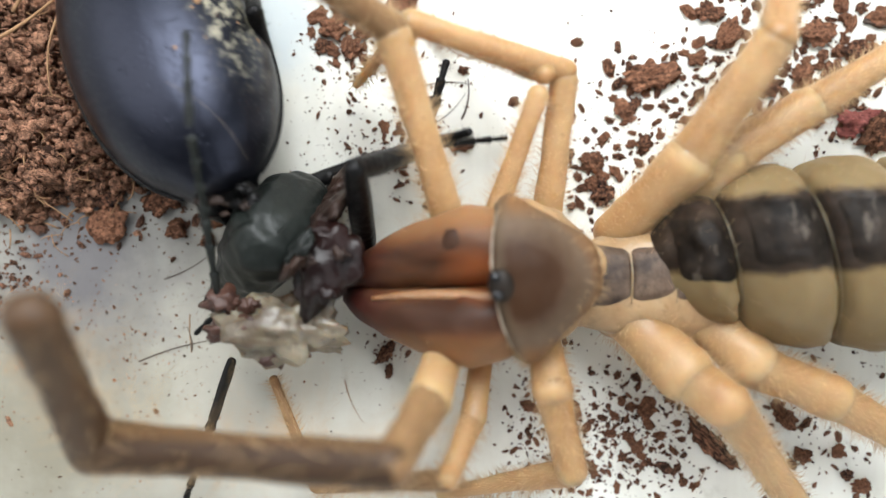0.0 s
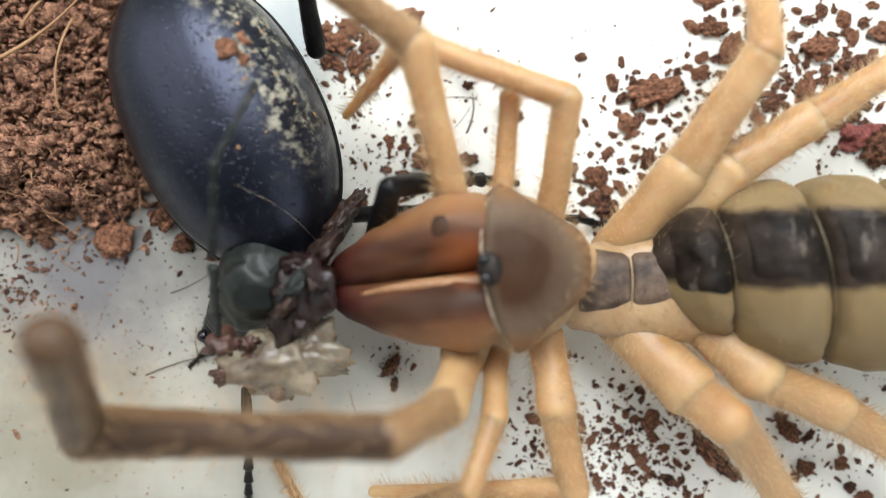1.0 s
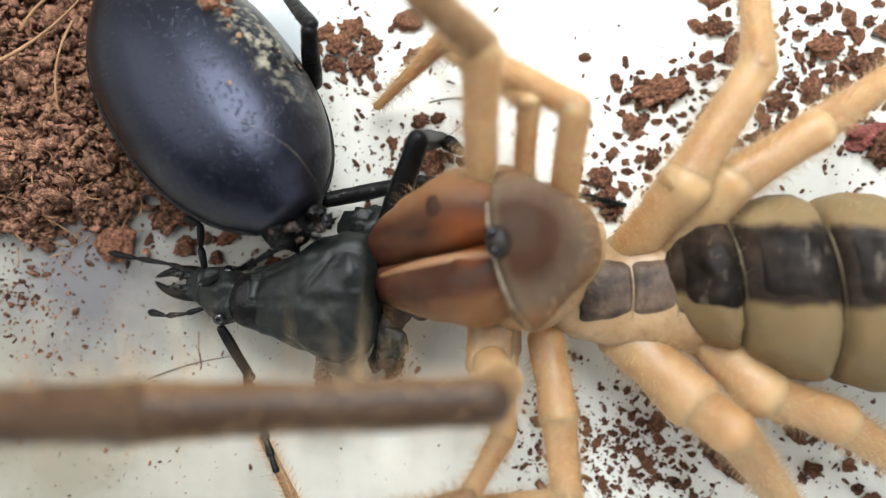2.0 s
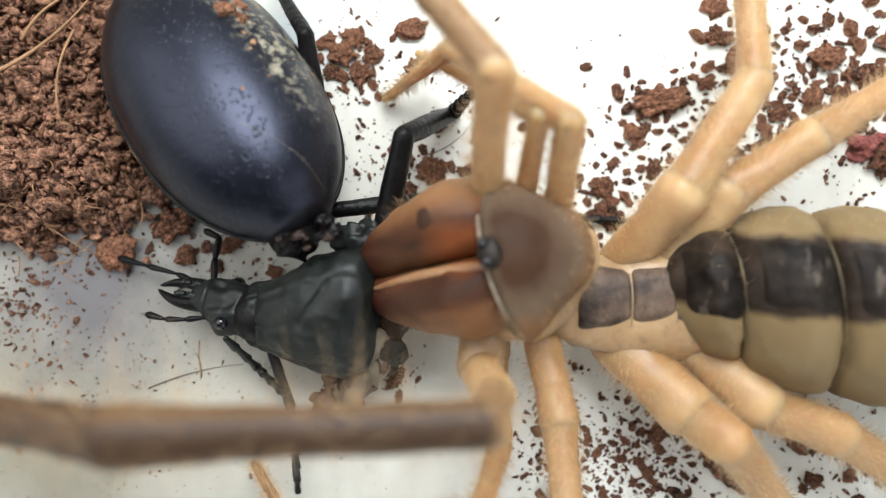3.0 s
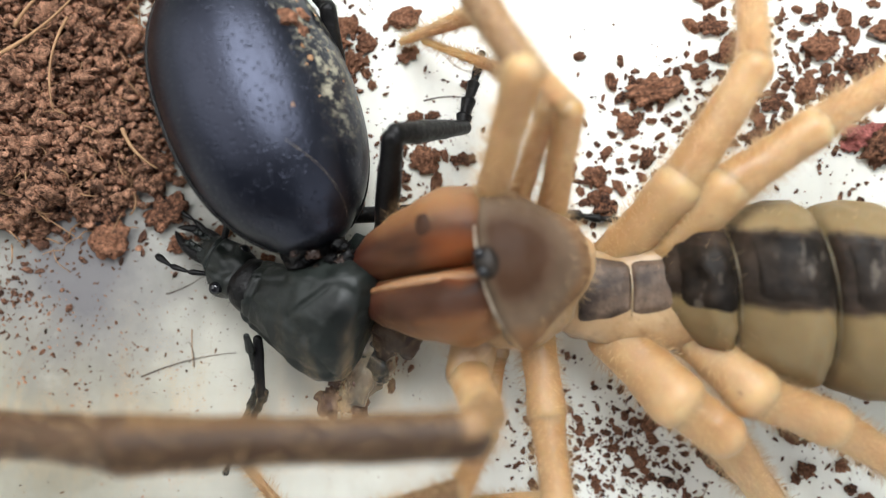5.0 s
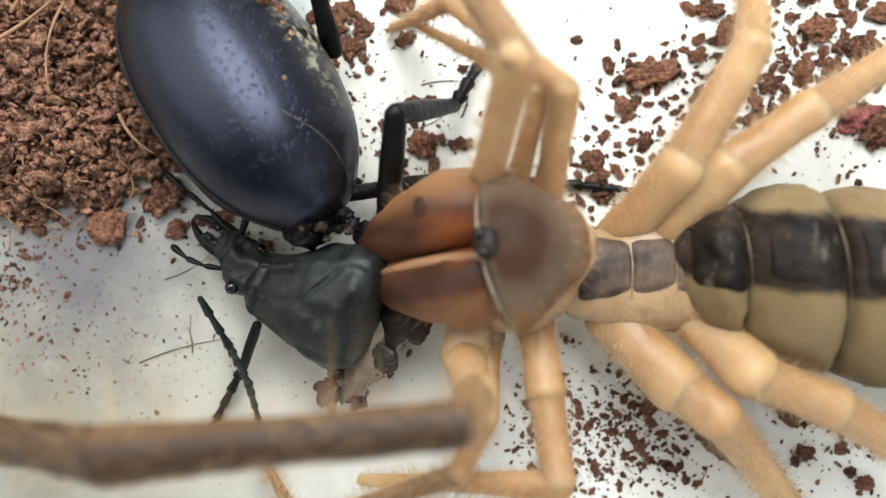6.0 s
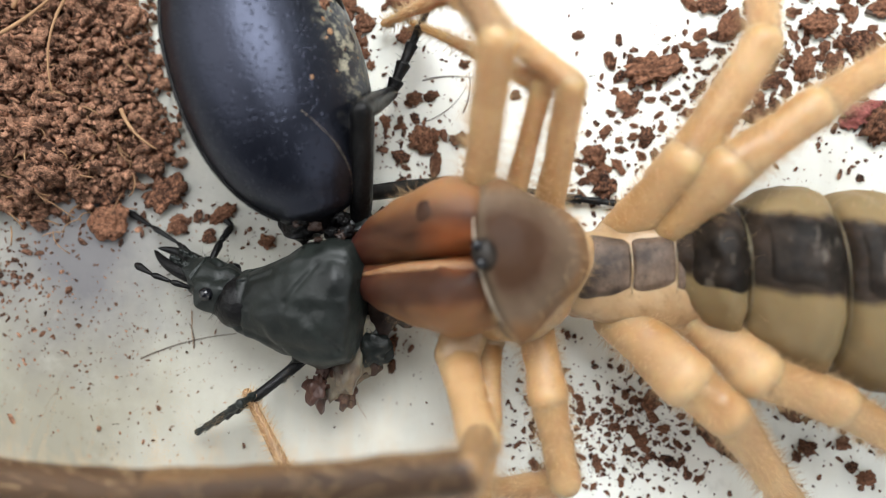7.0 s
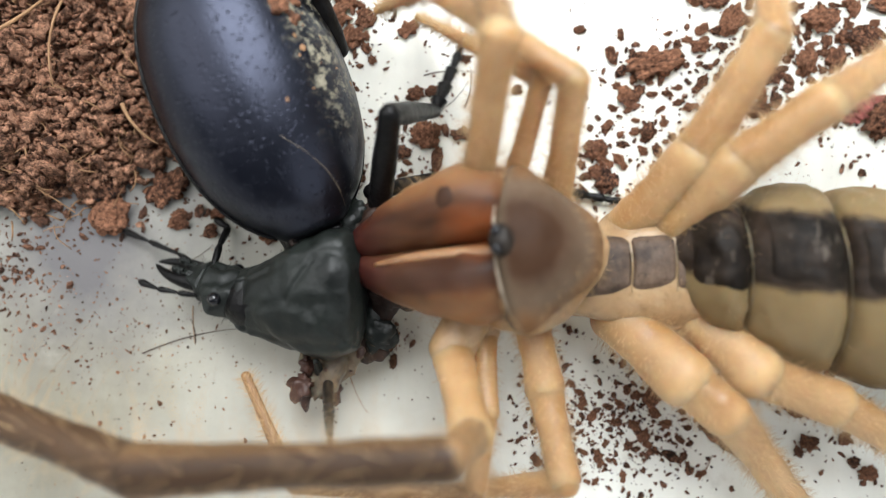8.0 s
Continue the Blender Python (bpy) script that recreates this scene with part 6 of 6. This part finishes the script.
HINDLEG_FAR_LENGTHS = (4.42, 6.66)

# antenna: joints from the body outwards, mm
ANTENNA_0 = [(-13.74, -2.72, 8), (-13.55, -4.82, 8.5), (-14.04, -4.11, 8.5), (-14.42, -2.87, 8.5), (-15.61, -0.3, 8), (-16.56, -1.25, 5), (-16.57, -0.78, 5), (-14.67, -3.31, 5), (-14.69, -3.93, 5), (-10.83, -4.59, 5), (-18.92, -3.43, 5), (-14.44, -2.93, 5), (-12.23, -4.94, 5), (-15.72, -3.02, 5), (-15.69, -3.2, 5), (-16.26, -4.42, 5), (-10.48, -6.84, 5), (-9.27, -6.85, 5), (-8.43, -6.95, 5), (-8.47, -7.93, 5)]
ANTENNA_1 = [(-13.69, 1.34, 10.5), (-12.09, -0.37, 11.5), (-13.38, 0.71, 12), (-14.04, 1.7, 12), (-14.01, 3.37, 10.5), (-13.33, 1.49, 2.34), (-14.69, 1.22, 0.82), (-14.22, -6.07, 0.86), (-13.67, -6.38, 0.76), (-11.05, -7.46, 0.91), (-17.02, -7.16, 2.26), (-12.39, -6.28, 1.91), (-12.39, -8.47, 1.46), (-14.91, -6.19, 1.22), (-14.83, -6.62, 1.45), (-15.28, -7.65, 1.32), (-13.41, -9.5, 1.96), (-11.33, -9.28, 1.14), (-9.37, -10.48, 1.58), (-8.42, -10.85, 0.94)]
ANTENNA_2 = [(-13.58, 6.68, 14), (-10.26, 4.45, 14.5), (-12.57, 5.55, 14.5), (-13.43, 6.76, 14.5), (-12.07, 7.74, 14), (-10.36, 4.68, 5.7), (-10.65, 4.65, 2.31), (-11.67, -7.61, 5.48), (-10.66, -7.75, 5.16), (-10.02, -9.5, 5.92), (-13.26, -9.12, 5.77), (-11.62, -8.2, 7), (-13.17, -10.81, 6.38), (-12.29, -7.84, 5.76), (-12.39, -8.52, 6), (-12.35, -9.63, 5.53), (-14.63, -10.9, 7.14), (-12.97, -10.03, 6.33), (-10.63, -11.63, 6.81), (-7.5, -11.48, 6.33)]
ANTENNA_3 = [(-13.73, 10.77, 14), (-9.43, 7.49, 14.2), (-11.08, 8.61, 14.2), (-12, 10.12, 14.2), (-10.84, 10.76, 14), (-10.17, 8.34, 2.59), (-5.99, 9.19, 2.51), (-11.7, -11.53, 2.72), (-9.91, -12.66, 6.42), (-10.28, -13.97, 4.18), (-10.05, -7.49, 2.59), (-13.6, -12.44, 8.75), (-15.28, -14.73, 4.58), (-12.15, -11.24, 2.37), (-12.35, -12.09, 2.79), (-12.09, -12.64, 1.8), (-17.88, -13.56, 4.81), (-16.39, -12.34, 3.88), (-14.11, -13.82, 4.32), (-7.97, -14.05, 2.3)]
ANTENNA_LENGTHS = (5.0, 5.5, 4.8)

# foreleg near: joints from the body outwards, mm
FORELEG_NEAR_0 = [(-14.05, -7.47, 3.5), (-13.61, -9.44, 3.5), (-13.55, -8.41, 3.5), (-14.92, -8.35, 3.5), (-14.75, -4.94, 3.5), (-16.11, -5.26, 3.5), (-15.74, -4.78, 3.5), (-14.89, -3.64, 3.5), (-12.1, -4.86, 3.5), (-10.94, -5.15, 3.5), (-12.14, -6.59, 3.5), (-13.54, -4.18, 3.5), (-12.57, -4.74, 3.5), (-12.43, -5.01, 3.5), (-12.4, -5, 3.5), (-12.05, -6.07, 3.5), (-11.72, -7.95, 3.5), (-9.35, -7.6, 3.5), (-7.36, -8.27, 3.5), (-7.96, -9.27, 3.5)]
FORELEG_NEAR_1 = [(-15.23, -11.22, 3.58), (-15.08, -12.51, 1.54), (-13.48, -12.3, 3.03), (-15.25, -12.24, 3.04), (-14.56, -8.58, 2.05), (-15.85, -8.62, 1.48), (-14.02, -8.27, 2.96), (-13.88, -6.11, 0.62), (-10.51, -9.06, 4.06), (-10.76, -8.81, 2.09), (-12.16, -10.47, 2.92), (-12.6, -7, 0.94), (-12.06, -8.59, 2.95), (-13.46, -8.29, 1.61), (-13.84, -8.09, 1.55), (-13.85, -9.6, 4.6), (-14.45, -10.74, 3.88), (-12.47, -9.99, 4.66), (-10.31, -11.78, 4.83), (-7.37, -10.42, 7.2)]
FORELEG_NEAR_2 = [(-17.68, -17.09, 1.52), (-16.32, -17.48, 0.6), (-14.06, -16.48, 0.6), (-16.12, -16.4, 0.6), (-12.34, -15.11, 3.51), (-12, -15.64, 2.81), (-11.66, -15.01, 4.52), (-10.97, -8.18, 6.28), (-10.82, -14.99, 0.98), (-10.85, -15.04, 0.6), (-12.51, -14.94, 0.6), (-13.66, -11.01, 0.6), (-13.45, -10.79, 0.6), (-15.11, -11.59, 0.6), (-15.6, -11.18, 0.6), (-17.4, -14.4, 1.56), (-19.17, -14.52, 1.01), (-17.25, -12.97, 1.05), (-14.98, -14.66, 1), (-8.19, -13.44, 1.29)]
FORELEG_NEAR_LENGTHS = (3.92, 6.69)

# head shield: place of the eyes and turn
HEAD = [(3.25, -2, 12.5, 7.6), (2.65, -1.05, 12.5, 6.6), (2.3, -0.09, 12.5, 6), (1.75, 0.38, 12.5, 6), (1.78, 0.78, 12.5, 8), (2.17, -0.01, 12.5, 12), (2.47, 1.57, 12.5, 8), (2.34, 1.41, 12.5, 18), (1.95, 1.61, 12.5, 12), (2.08, 0.54, 12.5, 13), (2.43, 0.87, 12.5, 11.5), (2.61, -0.13, 12.5, 13.6), (2.2, 0.29, 12.5, 13), (2.36, 0.3, 12.5, 8), (2.39, 0.26, 12.5, 9), (2.62, -0.1, 12.5, 8), (2.13, -1.26, 12.5, 13), (2.15, -0.69, 12.5, 10), (2.45, -1.4, 12.5, 11), (2.97, -0.28, 12.5, 2)]
HEAD_ROLLS = (1, -3, -4, -5, -6, -8, -9, -11, -11, -11, -11, -10, -10, -10, -10, -10, -10, -10, -10, -10)
# jaws: hinge; turn and tilt
JAW_PLACES = [(3.51, -2.16, 9), (2.87, -1.12, 9), (2.5, -0.17, 9), (1.92, 0.33, 9), (1.95, 0.77, 9), (2.37, -0.09, 9), (2.7, 1.61, 9), (2.58, 1.38, 9), (2.15, 1.6, 9), (2.29, 0.43, 9), (2.65, 0.81, 9), (2.84, -0.25, 9), (2.39, 0.22, 9), (2.55, 0.32, 9), (2.58, 0.29, 9), (2.83, -0.09, 9), (2.3, -1.33, 9), (2.33, -0.71, 9), (2.66, -1.48, 9), (3.23, -0.24, 9)]
JAW_TURNS = [(1.8, 18.8), (8.9, 7.7), (7.1, 12.6), (8.6, 25.9), (8.8, 26.6), (8.4, 34.9), (11.9, 30), (10.6, 30.7), (13.1, 30.5), (10.2, 40.3), (11, 33.2), (7.3, 26.4), (10.5, 25.9), (10.1, 36), (11.2, 33.8), (7.3, 28.4), (4.9, 31), (5, 29.6), (4.5, 21), (6.4, 22.2)]
# abdomen: front joint and turn
ABDOMEN = [(16.56, -0.62, 7.5, 1.95), (16.48, -0.65, 7.5, 1.31), (16.16, -0.37, 7.5, -1.28), (16.27, -0.43, 7.5, -1.15), (16.15, -0.23, 7.5, -0.88), (16.36, -0.81, 7.5, -4.02), (16.4, -1.11, 7.5, -3.89), (16.37, -1.07, 7.5, -4.75), (16.35, -1.02, 7.5, -5.27), (16.3, -1.07, 7.5, -6.25), (16.36, -1.21, 7.5, -5.53), (16.51, -1.24, 7.5, -5.76), (16.53, -1.38, 7.5, -5.3), (16.77, -1.34, 7.5, -6.91), (17.3, -1.39, 7.5, -7.73), (17.62, -1.5, 7.5, -8.14), (18.11, -1.73, 7.5, -9.72), (17.25, -1.76, 7.5, -9.09), (17.11, -2, 7.5, -8.89), (17.12, -1.97, 7.5, -8.7)]
# waist
WAIST = [(11.22, -1.41, 7), (11.13, -1.35, 7), (10.95, -0.72, 7), (10.85, -0.82, 7), (10.79, -0.66, 7), (10.69, -0.85, 7), (10.66, -1.18, 7), (10.54, -1.06, 7), (10.52, -0.94, 7), (10.62, -0.84, 7), (10.86, -1.04, 7), (10.94, -1.05, 7), (10.97, -1.25, 7), (11.11, -1, 7), (11.14, -1.07, 7), (11.13, -1.21, 7), (11.11, -1.42, 7), (11.03, -1.3, 7), (10.95, -1.55, 7), (10.9, -1.55, 7)]
# wing cases: middle and turn
WING_CASES = [(-17.58, 12.32, 5.2, -10.3), (-13.93, 9.39, 5.2, -5.4), (-14.32, 9.13, 5.2, -7), (-13.99, 9.75, 5.2, -4), (-14.67, 10.81, 5.2, -3.4), (-15.49, 10.13, 5.2, 1.4), (-15.53, 10.43, 5.2, 0.9), (-15.14, 11.46, 5.2, -2.6), (-14.8, 11.2, 5.2, -2.5), (-15.54, 10.9, 5.2, 0), (-14.06, 10.49, 5.2, -4), (-13.77, 10.54, 5.2, -7), (-11.63, 10.5, 5.2, -15), (-13.06, 10.23, 5.2, -2), (-12.95, 10.29, 5.2, -4), (-13.15, 10.25, 5.2, -1), (-11.34, 10.35, 5.2, -14), (-11.17, 11.14, 5.2, -16), (-11.53, 10.62, 5.2, -14.4), (-12.34, 9.61, 5.2, -9.4)]
# fore body: middle; turn, tilt, roll
FORE_PLACES = [(-11.7, -0.1, 4.0), (-12.0, -1.5, 4.0), (-12.6, -1.5, 4.0), (-12.0, -1.6, 4.0), (-11.37, -1.53, 4.3), (-9.2, -2.99, 4.3), (-9.58, -2.14, 4.3), (-8.94, -1.55, 4.3), (-9.7, -2.18, 4.3), (-7.81, -1.91, 4.3), (-9, -2.77, 4.3), (-9.65, -2.62, 4.3), (-9.62, -2.44, 4.3), (-8.36, -3.11, 4.3), (-8.7, -2.92, 4.3), (-9.09, -3.05, 4.3), (-9.49, -4.72, 4.3), (-9.93, -3.61, 4.3), (-9.45, -5, 4.3), (-10.02, -3.6, 4.3)]
FORE_TURNS = [(40, 40, -75), (40, 40, -75), (40, 40, -75), (40, 40, -68), (0, 21, -20), (0.9, 3.6, 0), (-1, 8.9, 0), (-13, 10.7, 15), (-5.1, 8.7, 15), (-9.5, 3.9, 10), (-12.5, 0, 0), (-22.6, 11.5, 10), (-24.8, 16.2, 20), (-19.4, 10.2, 12), (-20.6, 12, 12), (-6.6, 11.3, 0), (9.8, 11.1, 10), (-7.3, 11.2, 5), (6.5, 15.5, 10), (-2.4, 10.8, 8)]
# beetle's head: shift along the shield fitted to the view, its own roll and turn
HEAD_REACH = [(1.0, 0, 0), (1.0, 0, 0), (1.0, 0, 0), (0.8, 0, 0), (0.8, 0, 0), (0.6, 0, 0), (0.6, -5, 0), (1.0, -45, -6), (1.1, -50, -7), (-0.9, -32, -12), (-1.2, -30, -18),
              (0.1, -45, -2), (0.3, -40, -4), (1.2, -30, -12), (1.5, -25, -15), (0.8, -50, -12), (0.2, -65, -10), (0.8, -60, -22), (1.0, -60, -18), (1.4, -60, -18)]
# wing cases: pitch and roll
CASE_TILTS = [(-3, 4), (10, 11), (13, -5), (8, 0), (2, 6), (-2, 10), (-2, 10), (-4, 10), (-4, 10), (-6, 0), (3, 12), (0, 5), (2, 10), (3, 20), (3, 23), (5, 18), (10, 8), (7, 20), (6, 11), (11, 12)]
# torn flesh
FLESH = [(-9.6, -4.75, 7.5, -6), (-9.9, -5.4, 7.5, -14), (-9.8, -5.7, 7.5, 4), (-9.92, -6, 7, 10), (-9.78, -6.26, 5, 45), (-7.35, -5.57, 3, 80), (-7.17, -5.35, 3, 80), (-7.27, -4.97, 3, 80), (-6.71, -4.75, 3, 80), (-6.17, -4.47, 3, 80), (-5.81, -5.34, 3, 80), (-6.28, -5.75, 3, 80), (-5.88, -5.38, 3, 80), (-5.86, -5.85, 3, 80), (-5.83, -5.85, 3, 80), (-5.85, -6.17, 3, 80), (-6.33, -6.82, 3, 80), (-6.7, -6.06, 3, 80), (-5.63, -6.39, 3, 80), (-7.82, -6.25, 3, 80)]
TORN_INSIDE = [(-7.2, -1.1, 8.3, -12), (-8.9, -1.2, 8.3, -12), (-9.2, -2.0, 8.3, -12), (-9.0, -2.0, 7.5, -10), (-8.0, -1.7, 4.0, -5)] + [(x + 3.4, y - 0.2, 2.9, 0) for x, y, z in FORE_PLACES[5:]]
SPIDER = (14.0, -1.0)
BEETLE = (-14.0, 6.0)

camel_spider()
ground_beetle()
soil()


def bone_pose(a, b, at):
    """The pose of a segment whose x runs from a to b, in its thing's space."""
    a, b = Vector(a), Vector(b)
    x = (b - a).normalized()
    y = Vector((0, 0, 1)).cross(x)
    y = y.normalized() if y.length > 0.05 else Vector((0, 1, 0))
    z = x.cross(y)
    m = Matrix((x, y, z)).transposed().to_4x4()
    m.translation = (a - Vector((*at, 0))) * MM
    return m


def motions():
    for ob, how, table in MOVERS:
        at = SPIDER if ob.parent.name.startswith("camel_spider") else BEETLE
        rows = []
        for i, t in enumerate(KEY_TIMES):
            if how == "bone":
                m = bone_pose(table[0][i], table[1][i], at)
            elif how == "jaw":
                side, (x, y, z), (turn, tilt) = table[0], table[1][i], table[2][i]
                m = pose((x - at[0]) * MM, (y - at[1]) * MM, z * MM, 0, 0, turn) @ pose(0, 0, 0, 0, -tilt, 0) @ pose(0, 0, 0, 0, 0, side * 0.8)
            elif how == "head":
                (x, y, z, turn), roll = table[0][i], table[1][i]
                m = pose((x - at[0]) * MM, (y - at[1]) * MM, z * MM, 0, 0, turn) @ pose(0, 0, 0, roll, 0, 0)
            elif how in ("fore", "beetle_head"):
                (x, y, z), (turn, tilt, roll) = table[0][i], table[1][i]
                m = pose((x - at[0]) * MM, (y - at[1]) * MM, z * MM, 0, 0, turn) @ pose(0, 0, 0, 0, -tilt, 0) @ pose(0, 0, 0, roll, 0, 0)
                if how == "beetle_head":
                    reach, roll, turn = table[2][i]
                    m = m @ pose((reach - 4.6) * MM, -0.5 * MM, 0, 0, 0, turn) @ pose(0, 0, 0, roll) @ pose(4.6 * MM, 0.5 * MM, 0)
            elif how == "case":
                x, y, z, turn = table[i]
                m = pose((x - at[0]) * MM, (y - at[1]) * MM, z * MM, 0, 0, 33 + turn) @ pose(0, 0, 0, -9 + CASE_TILTS[i][0], 8 + CASE_TILTS[i][1], 0)
            elif how == "flesh":
                x, y, z, turn = table[i]
                m = pose((x - at[0]) * MM, (y - at[1]) * MM, z * MM, 0, 0, turn)
            else:
                x, y, z, *turn = table[i]
                m = pose((x - at[0]) * MM, (y - at[1]) * MM, z * MM, 0, 0, turn[0] if turn else 0)
            rows.append((t, m))
        walk(ob, rows)


motions()
